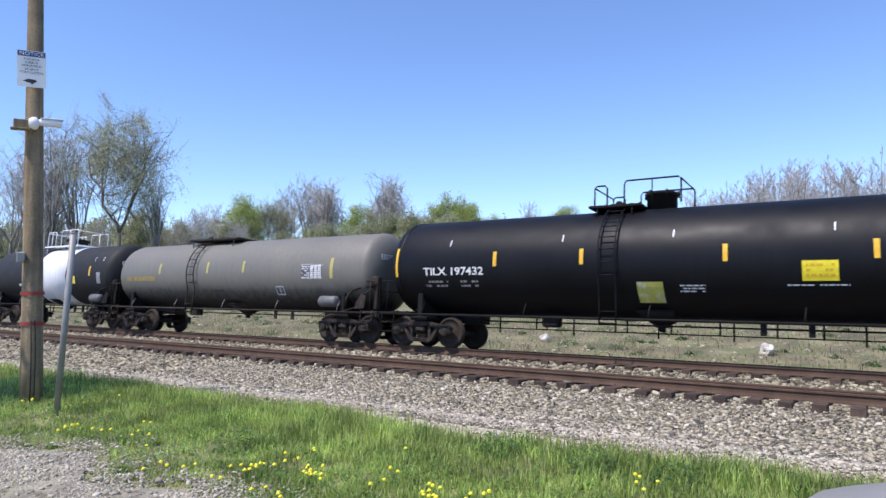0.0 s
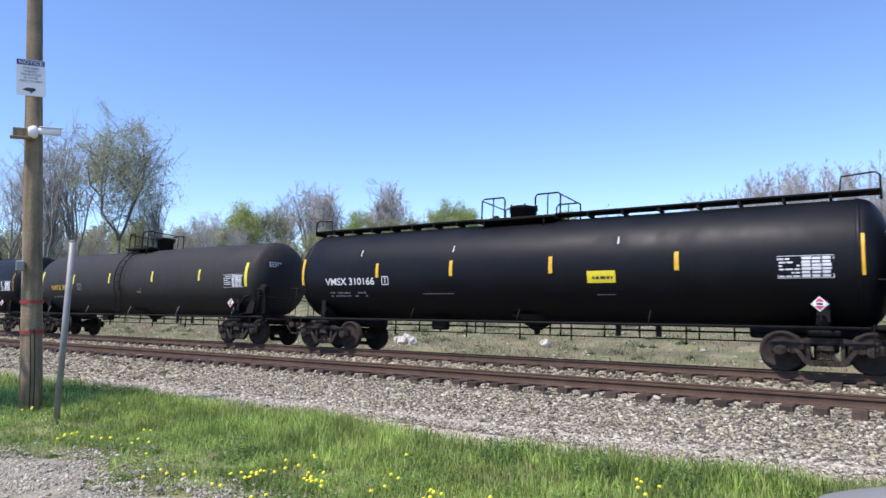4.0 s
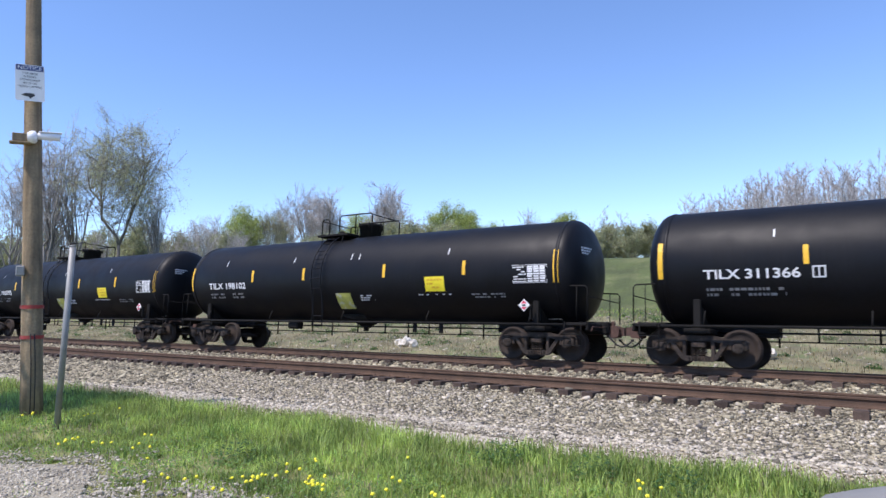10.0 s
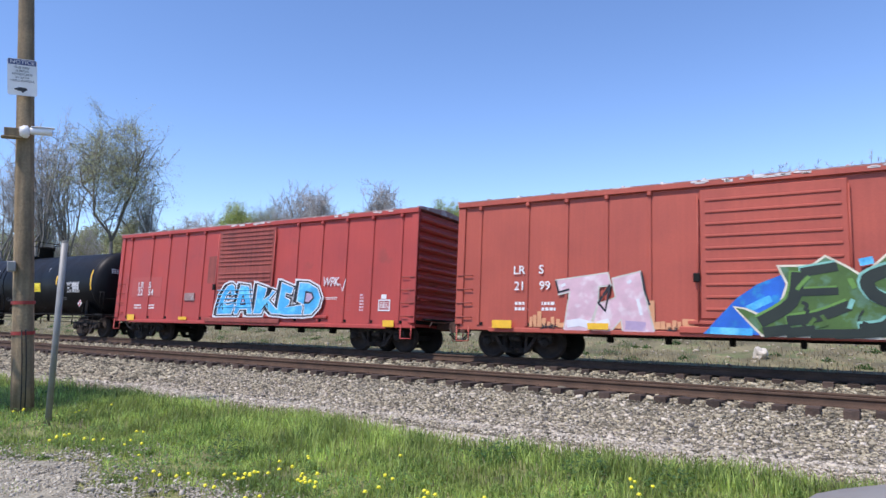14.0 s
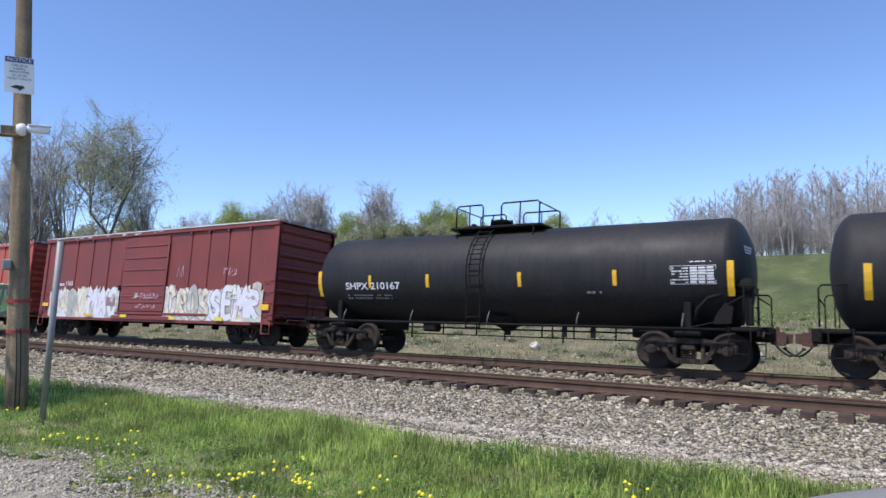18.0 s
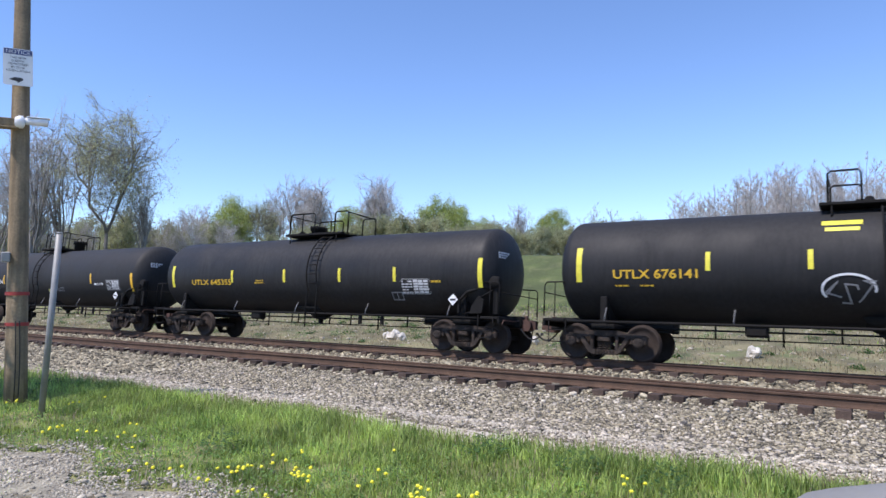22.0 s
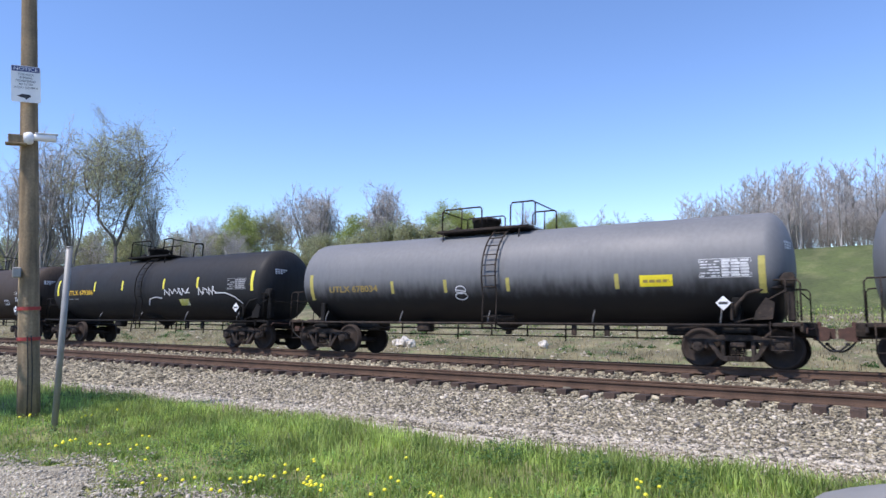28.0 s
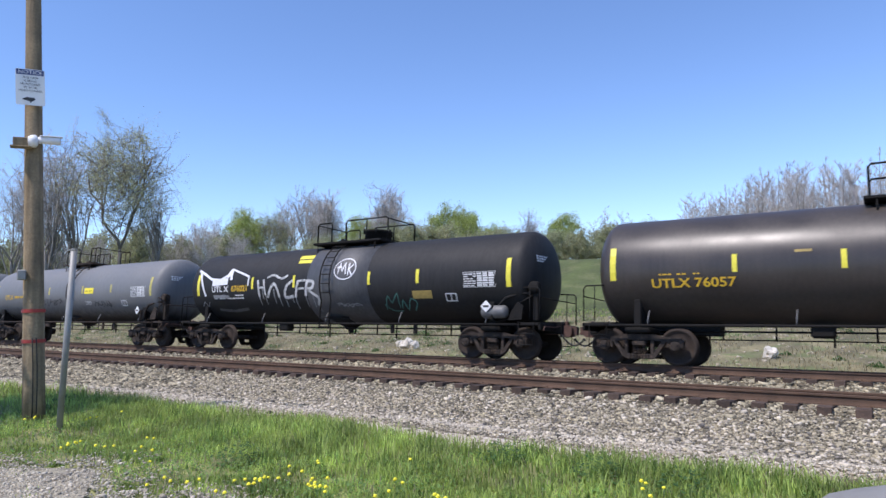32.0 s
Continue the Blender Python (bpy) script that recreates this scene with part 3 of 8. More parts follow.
def table_on_tank(r, x0, z0, w, h, rows, seed, lift=0.010):
    """A stencilled inspection table: thin frame, a column of short words and close-set columns of figures."""
    rnd, g = random.Random(seed), Geo()

    def cell(a, b, c, d):
        g.add([on_tank(r, p, q, lift) for q in (c, d) for p in (a, b)], [(0, 1, 3, 2)])

    t = 0.012
    for c in (z0, z0 + h - t):
        cell(x0, x0 + w, c, c + t)
    for a in (x0, x0 + w - t):
        cell(a, a + t, z0 + t, z0 + h - t)
    pitch = (h - 0.04) / rows
    for j in range(rows):
        z = z0 + 0.025 + pitch * j
        x = x0 + 0.03
        while x < x0 + 0.36 * w:
            step = rnd.uniform(0.05, 0.16)
            if rnd.random() < 0.75:
                cell(x, min(x + step, x0 + 0.40 * w), z, z + 0.5 * pitch)
            x += step + 0.025
        for k in range(3):
            a = x0 + (0.44 + 0.18 * k) * w
            cell(a, a + w * rnd.uniform(0.135, 0.17), z, z + pitch * rnd.uniform(0.65, 0.88))
    return g


def ribbon(pts, w, step):
    """Left and right edge points of a line of even width, resampled, with softened corners."""
    line = [pts[0]]
    for (xa, za), (xb, zb) in zip(pts, pts[1:]):
        n = max(1, int(math.hypot(xb - xa, zb - za) / step))
        line += [(xa + (xb - xa) * k / n, za + (zb - za) * k / n) for k in range(1, n + 1)]
    out = []
    for i, p in enumerate(line):
        q, o = line[min(i + 1, len(line) - 1)], line[max(i - 1, 0)]
        u, v = Vector((p[0] - o[0], p[1] - o[1])), Vector((q[0] - p[0], q[1] - p[1]))
        u, v = (u if u.length > 1e-6 else v).normalized(), (v if v.length > 1e-6 else u).normalized()
        d = (u + v).normalized() if (u + v).length > 0.3 else u
        m = Vector((-d.y, d.x)) * w / 2 / max(d.dot(u), 0.6)
        out.append(((p[0] - m.x, p[1] - m.y), (p[0] + m.x, p[1] + m.y)))
    return out


def stroke_on_tank(r, pts, w, lift=0.020):
    """A sprayed line of even width that follows the tank's side."""
    edges = ribbon(pts, w, 0.09)
    verts = [on_tank(r, *e, lift + 0.00008 * i) for i, pair in enumerate(edges) for e in pair]
    return Geo().add(verts, [(2 * i, 2 * i + 2, 2 * i + 3, 2 * i + 1) for i in range(len(edges) - 1)])


def scrawl(x0, z0, w, h, n, seed, thick, mat):
    """A tag in a hand that cannot be read: zigzag letters in one run."""
    rnd, out = random.Random(seed), []
    for k in range(n):
        x = x0 + w * k / n
        s = w / n
        pts = [(x + s * rnd.uniform(0, 1.0), z0 + h * rnd.uniform(0, 1)) for _ in range(5)]
        pts[0], pts[-1] = (x, z0 + h * rnd.uniform(0, 0.3)), (x + s, z0 + h * rnd.uniform(0.2, 0.8))
        pts[2] = (pts[2][0], z0 + h * rnd.uniform(0.8, 1.0))
        out.append((pts, thick, mat))
    return out


def ring(x, z, rx, rz, thick, mat, turns=1.0, start=0.0):
    n = 18
    return ([(x + rx * math.cos(start + 2 * math.pi * turns * k / n), z + rz * math.sin(start + 2 * math.pi * turns * k / n)) for k in range(n + 1)], thick, mat)


def end_gear(car, half, r, metal):
    """Hand brake housing, bell crank, rods and a bent brake pipe at the brake end of a tank car."""
    x = half - 0.05
    g = Geo().box((x + 0.02, -1.02, 1.62), (0.16, 0.20, 1.06), 0.02)
    g.box((x - 0.02, -1.08, 2.02), (0.26, 0.16, 0.34), 0.05)
    gear = part("hand_brake", g, M[metal], car, "hand brake housing on its stand")
    part("brake_wheel", Geo().lathe([(-1.20, 0.02), (-1.20, 0.15), (-1.18, 0.17), (-1.16, 0.15), (-1.16, 0.02)], 1, 16, (x - 0.02, 0, 2.02)), M[metal], gear)
    pts = [(x - 1.15, -1.22, 1.18), (x - 1.10, -1.26, 1.45), (x - 0.85, -1.26, 1.72), (x - 0.45, -1.18, 1.84), (x - 0.12, -1.08, 1.86)]
    part("brake_pipe", Geo().tube(pts, 0.045, 7), M[metal], car, "bent brake pipe")
    g = Geo().slab([(x - 0.75, 1.10), (x - 0.35, 1.12), (x - 0.30, 1.50), (x - 0.48, 1.62), (x - 0.70, 1.30)], -1.25, -1.20)
    g.tube([(x - 0.45, -1.24, 1.55), (x - 0.05, -1.12, 1.80)], 0.022, 6)
    part("bell_crank", g, M[metal], car, "bell crank with its rod")
    part("chain_rod", Geo().tube([(x - 0.5, -1.24, 1.2), (x - 1.4, -1.2, 0.98), (x - 2.6, -0.9, 0.9)], 0.018, 6), M[metal], car)
    for k in range(3):
        part("end_rung", Geo().tube([(x + 0.16, -1.28, 1.2 + 0.3 * k), (x + 0.16, -0.92, 1.2 + 0.3 * k)], 0.014, 5), M[metal], car)


def tank_car(label, mid, strips, paint, radius=1.48, plat=(-1.2, 1.2), dome=(-0.4, 0.4, 4.45), rails=((-1.2, -0.2, 4.7), (0.2, 1.2, 4.75)), ladder=None,
             stripes=(), stripe_mat="yellow", stripe_z=(2.36, 2.80), ends=(2.10, 3.0), words=(), dashes=(), decals=(), prints=(), walkway=False,
             reservoir=True, far_rail=True, placard="", band=None, band_mat="white", metal="frame_black", saddle="frame_black", jacket=False, dome_mat=None, sump=True,
             zc=2.50, span=None, strokes=(), boxes=(), end_print=True, gaps=(0.75, 0.70), placard_at=1.42, tank_at=1.25, shift=(0.0, 0.0)):
    """A tank car about the place mid on the train, as it stands at the start; all places along it are from there. strips: the tall strips near both ends."""
    global ZC
    ZC = zc
    xl, xr = span or (strips[0] - gaps[0], strips[1] + gaps[1])
    c0, half = (xl + xr) / 2, (xr - xl) / 2
    base = half - (1.32 if jacket else 1.2)
    bases = {-1: base - shift[0], 1: base - (0.05 if jacket else 0.2) + shift[1]}
    mid += c0
    plat, dome = (plat[0] - c0, plat[1] - c0), (dome[0] - c0, dome[1] - c0, dome[2])
    rails = [(a - c0, b - c0, z) for a, b, z in rails]
    ladder = None if ladder is None else ladder - c0
    stripes, dashes = [x - c0 for x in stripes], [x - c0 for x in dashes]
    words = [(t, x - c0, *rest) for t, x, *rest in words]
    decals = [(a - c0, b - c0, *rest) for a, b, *rest in decals]
    prints = [(a - c0, *rest) for a, *rest in prints]
    strokes = [([(x - c0, z) for x, z in pts], w, mat) for pts, w, mat in strokes]
    band = band and (band[0] - c0, band[1] - c0)
    boxes = [(a - c0, b - c0, *rest) for a, b, *rest in boxes]
    s0 = mid - half
    car = thing("tank_car", label, "tank car", group="cars of the freight train")
    CARS.append((car, mid))
    r, head = radius, radius * 0.40
    prof = [(-half + head - head * math.cos(a), r * math.sin(a)) for a in [math.pi / 2 * k / 9 for k in range(1, 10)]]
    prof += [(-half + head + (2 * half - 2 * head) * k / 8, r) for k in range(1, 8)] + [(-x, rr) for x, rr in prof[::-1]]
    tank = part("tank", Geo().lathe(prof, 0, 64, (0, 0, ZC)), M[paint], car)
    if jacket:
        for s in (-1, 1):
            x = s * (half - head - 0.06)
            part("head_flashing", Geo().lathe([(x - 0.05, r), (x - 0.04, r + 0.014), (x + 0.04, r + 0.014), (x + 0.05, r)], 0, 64, (0, 0, ZC), closed=False), M[paint], car)
    if band:
        part("centre_band", Geo().lathe([(band[0], r), (band[0], r + 0.008), (band[1], r + 0.008), (band[1], r)], 0, 64, (0, 0, ZC), closed=False), M[band_mat], car, "painted band round the tank's middle")
    # frame: stub sills, saddles, end platforms
    for s in (-1, 1):
        g = Geo().box((s * (half - 1.3), 0, 0.93), (3.4, 0.62, 0.34), 0.03)
        part("stub_sill", g, M[metal], car)
        g = Geo()
        zb = ZC - math.sqrt(r * r - 1.0)
        g.slab([(s * bases[s] - 0.11, 0.82), (s * bases[s] + 0.11, 0.82), (s * bases[s] + 0.11, zb), (s * bases[s] - 0.11, zb)], -1.05, 1.05)
        for y in (-1.12, 1.12):
            g.box((s * bases[s], y, 1.26), (0.18, 0.12, 0.74), 0.02)
        g.box((s * bases[s], 0, 0.86), (0.62, 2.46, 0.12), 0.02)
        part("saddle", g, M[saddle], car)
        g = Geo().box((s * (half - 0.10), 0, 0.99), (0.62, 2.66, 0.08), 0.015)
        g.box((s * (half + 0.18), 0, 0.93), (0.07, 2.66, 0.20), 0.015)
        part("end_platform", g, M[metal], car)
        g = Geo()
        for y in (-1.30, 1.30):
            x0, x1 = s * (half - 0.36), s * (half + 0.18)
            g.tube([(x0 - s * 0.12, y * 0.92, 2.02), (x1 - s * 0.06, y, 2.0), (x1, y, 1.92), (x1, y, 1.08)], 0.020, 6)
            g.tube([(x1 - s * 0.30, y, 1.08), (x1 - s * 0.30, y, 2.0)], 0.014, 6)
        g.tube([(s * (half + 0.18), -1.30, 1.72), (s * (half + 0.18), 1.30, 1.72)], 0.016, 6)
        part("end_handrail", g, M[metal], car)
        for y in (-1.34, 1.34):
            g = Geo()
            xa, xb = s * (half - 0.45), s * (half + 0.02)
            for z in (0.42, 0.72):
                g.tube([(xa, y, z), (xb, y, z)], 0.014, 6)
            for x in (xa, xb):
                g.tube([(x, y, 0.40), (x, y, 1.06)], 0.014, 6)
            part("sill_step", g, M[metal], car)
    # pipe along the near side with short stays, and the far side's pipe that shows beneath the tank
    span = half - 1.5
    part("side_rail", Geo().tube([(-half + 0.5, -1.34, 0.97), (half - 0.5, -1.34, 0.97)], 0.034, 8), M[metal], car)
    n = max(4, int(2 * span / 3.1))
    for k in range(n + 1):
        x = -span + 2 * span * k / n
        part("rail_stay", Geo().tube([(x, -1.34, 0.97), (x + 0.01, -1.31, 1.14), (x + 0.02, -1.22, 1.34)], 0.018, 6), M[metal if paint == "black_gloss" else "grey_metal"], car)
    if far_rail:
        part("far_side_rail", Geo().tube([(-span, 1.34, 0.92), (span, 1.34, 0.92)], 0.026, 6).tube([(-span, 1.34, 0.70), (span, 1.34, 0.70)], 0.018, 6), M[metal], car)
        k, x, rnd = 0, -span, random.Random(int(s0 * 10))
        while x < span:
            part("rail_post", Geo().tube([(x, 1.34, 0.55 if k % 3 == 1 else 0.68), (x, 1.34, 1.3)], 0.026, 6), M[metal], car)
            x += rnd.choice((0.35, 1.05, 1.3, 0.9))
            k += 1
    if sump:
        g = Geo().lathe([(ZC - r - 0.22, 0.16), (ZC - r - 0.16, 0.2), (ZC - r - 0.04, 0.42), (ZC - r + 0.2, 0.9)], 2, 20)
        g.box((0, 0, ZC - r - 0.26), (0.16, 0.16, 0.16), 0.03)
        part("outlet_skid", g, M[metal], car)
    # brake gear hung under the tank
    g = Geo().box((-0.35 * half, -0.5, 0.88), (0.5, 0.35, 0.30), 0.05)
    g.tube([(-span, -0.35, 0.86), (span, -0.35, 0.86)], 0.022, 6)
    part("brake_valve", g, M[metal], car)
    for x in (0.3 * half, 0.42 * half):
        part("hanger", Geo().box((x, -0.6, 0.86), (0.14, 0.06, 0.34), 0.01), M[metal], car)
    if reservoir:
        x = half - tank_at
        g = Geo().lathe([(x - 0.42, 0.05), (x - 0.38, 0.15), (x - 0.32, 0.19), (x + 0.32, 0.19), (x + 0.38, 0.15), (x + 0.42, 0.05)], 0, 20, (0, -1.24, 1.33))
        part("air_reservoir", g, M["grey_metal" if reservoir is True else reservoir], car)
    if paint != "black_gloss":
        end_gear(car, half, r, metal)
    # top platform, housing and rails
    top = ZC + r
    g = Geo().box(((plat[0] + plat[1]) / 2, 0, top + 0.02), (plat[1] - plat[0], 1.7, 0.07), 0.012)
    deck_mat = M["white" if band and band_mat == "white" else metal]
    deck = part("platform", g, deck_mat, car)
    tread = Geo().box((0, 0, 0), (0.03, 1.66, 0.02), 0.004).mesh("tread_bar", deck_mat)
    for k in range(int((plat[1] - plat[0]) / 0.22) + 1):
        part("tread_bar", tread, None, deck, "", (plat[0] + 0.08 + 0.22 * k, 0, top + 0.066))
    for x in (plat[0] + 0.25, plat[1] - 0.25):
        for y in (-0.8, 0.8):
            part("platform_leg", Geo().tube([(x, y, top + 0.02), (x, y * 1.05, ZC + math.sqrt(r * r - 0.71) - 0.04)], 0.02, 5), deck_mat, deck)
    xm, rd = (dome[0] + dome[1]) / 2, (dome[1] - dome[0]) / 2
    g = Geo().lathe([(top - 0.15, rd * 0.92), (dome[2] - 0.10, rd * 0.92), (dome[2] - 0.10, rd), (dome[2] - 0.02, rd), (dome[2], rd * 0.85)], 2, 24, (xm, 0, 0))
    housing = part("valve_housing", g, M[dome_mat or metal], car)
    for k in range(6):
        a = math.pi * k / 3
        part("lid_bolt", Geo().lathe([(dome[2] - 0.16, 0.03), (dome[2] + 0.02, 0.03)], 2, 8, (xm + rd * 1.02 * math.cos(a), rd * 1.02 * math.sin(a), 0)), M[metal], housing)
    g = Geo().lathe([(top - 0.05, 0.10), (top + 0.22, 0.10), (top + 0.26, 0.06)], 2, 12, ((plat[0] + dome[0]) / 2, -0.25, 0))
    g.box(((plat[0] + dome[0]) / 2 - 0.12, -0.2, top + 0.16), (0.3, 0.1, 0.1), 0.02)
    part("vent_valve", g, M[dome_mat or metal], car)
    rail_mat = M["white" if band and band_mat == "white" else metal]
    for i, (x0, x1, z) in enumerate(rails):
        long = x1 - x0 > 0.9
        x0, x1, z = x0 + (0.12 if long else 0.15), x1 - (0.2 if long else -0.1), z - 0.04
        for y in (-0.76, 0.76):
            g = Geo().tube([(x0, y, top + 0.03), (x0, y, z - 0.08), (x0 + 0.06, y, z), (x1 - 0.06, y, z), (x1, y, z - 0.08), (x1, y, top + 0.03)], 0.024, 6)
            if x1 - x0 > 0.7:
                g.tube([((x0 + x1) / 2, y, top + 0.03), ((x0 + x1) / 2, y, z)], 0.02, 6)
            part("railing", g, rail_mat, car)
        x = x0 if i == 0 else x1
        part("cross_rail", Geo().tube([(x, -0.76, z - 0.05), (x, 0.76, z - 0.05)], 0.02, 6), rail_mat, car)
    if walkway:
        for s in (-1, 1):
            a, b = (plat[0], -half + 0.2) if s < 0 else (plat[1], half - 0.2)
            g = Geo().box(((a + b) / 2, -0.35, top + 0.10), (abs(b - a), 0.55, 0.05), 0.01)
            for k in range(9):
                x = a + (b - a) * k / 8
                g.box((x, -0.35, top + 0.03), (0.06, 0.5, 0.12))
            part("walkway", g, M[metal], car)
            x = s * (half - 0.2)
            part("walkway_rail", Geo().tube([(x, -0.62, top), (x, -0.62, top + 0.42), (x - s * 0.1, -0.62, top + 0.5), (x - s * 0.75, -0.62, top + 0.45), (x - s * 0.8, -0.62, top)], 0.022, 6), M[metal], car)
    if ladder is not None:
        ladder_mat = "black_gloss" if paint == "black_gloss" else metal
        for x in (ladder - 0.22, ladder + 0.22):
            pts = [(x, -1.40, 0.80), (x, -1.40, 1.3)]
            pts += [(x, -(r + 0.13) * math.cos(a), ZC + (r + 0.13) * math.sin(a)) for a in [radians(-25 + 10 * k) for k in range(10)]]
            pts.append((x, -0.72, top + 0.05))
            part("ladder_side", Geo().tube(pts, 0.024, 6), M[ladder_mat], car)
        for k in range(9):
            a = radians(-40 + 12 * k) if k > 1 else None
            y, z = (-1.40, 0.86 + 0.3 * k) if a is None else (-(r + 0.13) * math.cos(a), ZC + (r + 0.13) * math.sin(a))
            part("rung", Geo().tube([(ladder - 0.22, y, z), (ladder + 0.22, y, z)], 0.016, 6), M[ladder_mat], car)
    # reflector strips, print and placards
    for x in stripes:
        part("reflector", decal(r, x - 0.055, x + 0.055, *stripe_z), M[stripe_mat], car, "yellow reflector strip")
    for x in strips or ():
        if ends:
            x = x - c0
            part("reflector", decal(r, x - 0.075, x + 0.075, *ends), M[stripe_mat], car, "tall yellow reflector strip")
    for x in dashes:
        part("white_dash", decal(r, x - 0.016, x + 0.016, 3.02, 3.22), M["white_print"], car)
    for text, x, z, h, mat, width in words:
        part("lettering", word_on_tank(r, text, x, z, h, 0.006, width=width), M[mat], car, "stencilled lettering on the tank's side")
    for pts, w, mat in strokes:
        part("graffiti", stroke_on_tank(r, pts, w), M[mat], car, "sprayed graffiti line")
    for x0, x1, z0, z1, mat in boxes:
        g = Geo()
        for a, b, c, d in ((x0, x1, z0, z0 + 0.03), (x0, x1, z1 - 0.03, z1), (x0, x0 + 0.03, z0 + 0.03, z1 - 0.03), (x1 - 0.03, x1, z0 + 0.03, z1 - 0.03), ((x0 + x1) / 2 - 0.015, (x0 + x1) / 2 + 0.015, z0 + 0.03, z1 - 0.03)):
            g.add([on_tank(r, p, q, 0.010) for q in (c, d) for p in (a, b)], [(0, 1, 3, 2)])
        part("stencil_box", g, M[mat], car, "white stencilled box")
    if end_print:
        x = half - head * 0.42
        rr = r * math.sqrt(1 - ((x - half + head) / head) ** 2)
        g, rnd = Geo(), random.Random(int(mid))
        for k in range(3):
            for j in range(5 - k):
                a = 0.42 - 0.10 * j - 0.04 * k
                z = 0.62 - 0.085 * k
                xx = half - head + head * math.sqrt(max(0, 1 - (0.62 ** 2 + z * z * 0.3)))
                y = -r * 0.60 + 0.105 * j
                q = half - head + head * math.sqrt(max(0.01, 1 - (y * y + (z * r * 0.6) ** 2) / (r * r)))
                q2 = half - head + head * math.sqrt(max(0.01, 1 - ((y + 0.075) ** 2 + (z * r * 0.6) ** 2) / (r * r)))
                zz = ZC + z * r * 0.6
                g.add([(q + 0.012, y, zz), (q2 + 0.012, y + 0.075, zz), (q2 + 0.009, y + 0.075, zz + 0.045), (q + 0.009, y, zz + 0.045)], [(0, 1, 2, 3)])
        part("small_print", g, M["white_print"], car, "small stencilled print on the tank's end")
    for x0, x1, z0, z1, mat in decals:
        part("decal", decal(r, x0, x1, z0, z1), M[mat], car)
    for i, (x0, z0, w, h, rows, mat) in enumerate(prints):
        if rows >= 5:
            part("inspection_table", table_on_tank(r, x0, z0, w, h, rows, int(s0) * 7 + i), M["faint_print" if mat == "white_print" and paint not in ("black_gloss",) else mat], car, "stencilled inspection table", kind="stuff")
        else:
            part("small_print", bars_on_tank(r, x0, z0, w, h, rows, int(s0) * 7 + i), M[mat], car, "lines of small stencilled print", kind="stuff")
    if placard:
        x = half - placard_at
        g = Geo().slab([(x, 1.31), (x + 0.17, 1.48), (x, 1.65), (x - 0.17, 1.48)], -1.47, -1.455)
        pl = part("placard", g, M["white_print"], car, "diamond hazard placard")
        if placard == "red":
            part("placard_print", Geo().slab([(x, 1.345), (x + 0.135, 1.48), (x, 1.615), (x - 0.135, 1.48)], -1.476, -1.471), M["red_print"], pl)
            part("placard_print", Geo().box((x, -1.479, 1.48), (0.25, 0.004, 0.09)), M["white_print"], pl)
            part("placard_print", Geo().box((x, -1.483, 1.48), (0.12, 0.004, 0.05)), M["dark_print"], pl)
        else:
            part("placard_print", Geo().box((x, -1.473, 1.48), (0.2, 0.004, 0.06)), M["dark_print"], pl)
        part("placard_holder", Geo().box((x, -1.38, 1.42), (0.06, 0.14, 0.10), 0.01).box((x + 0.16, -1.36, 1.30), (0.05, 0.1, 0.42), 0.01), M[metal], pl)
    running_gear(car, half, bases)
    return car


# ---- boxcars ----
def word_flat(text, x, z, height, fat=0.0, y=-1.456, wide=1.0, shear=0.0, width=None):
    pts, faces = letters(text, height, fat, "LEFT", shear)
    wide = width / max(a for a, _ in pts) if width else wide
    return Geo().add([(x + wide * a, y, z + b) for a, b in pts], faces)


def shape_flat(outline, y):
    g = Geo()
    return g.add([(x, y, z) for x, z in outline], [tuple(range(len(outline)))])


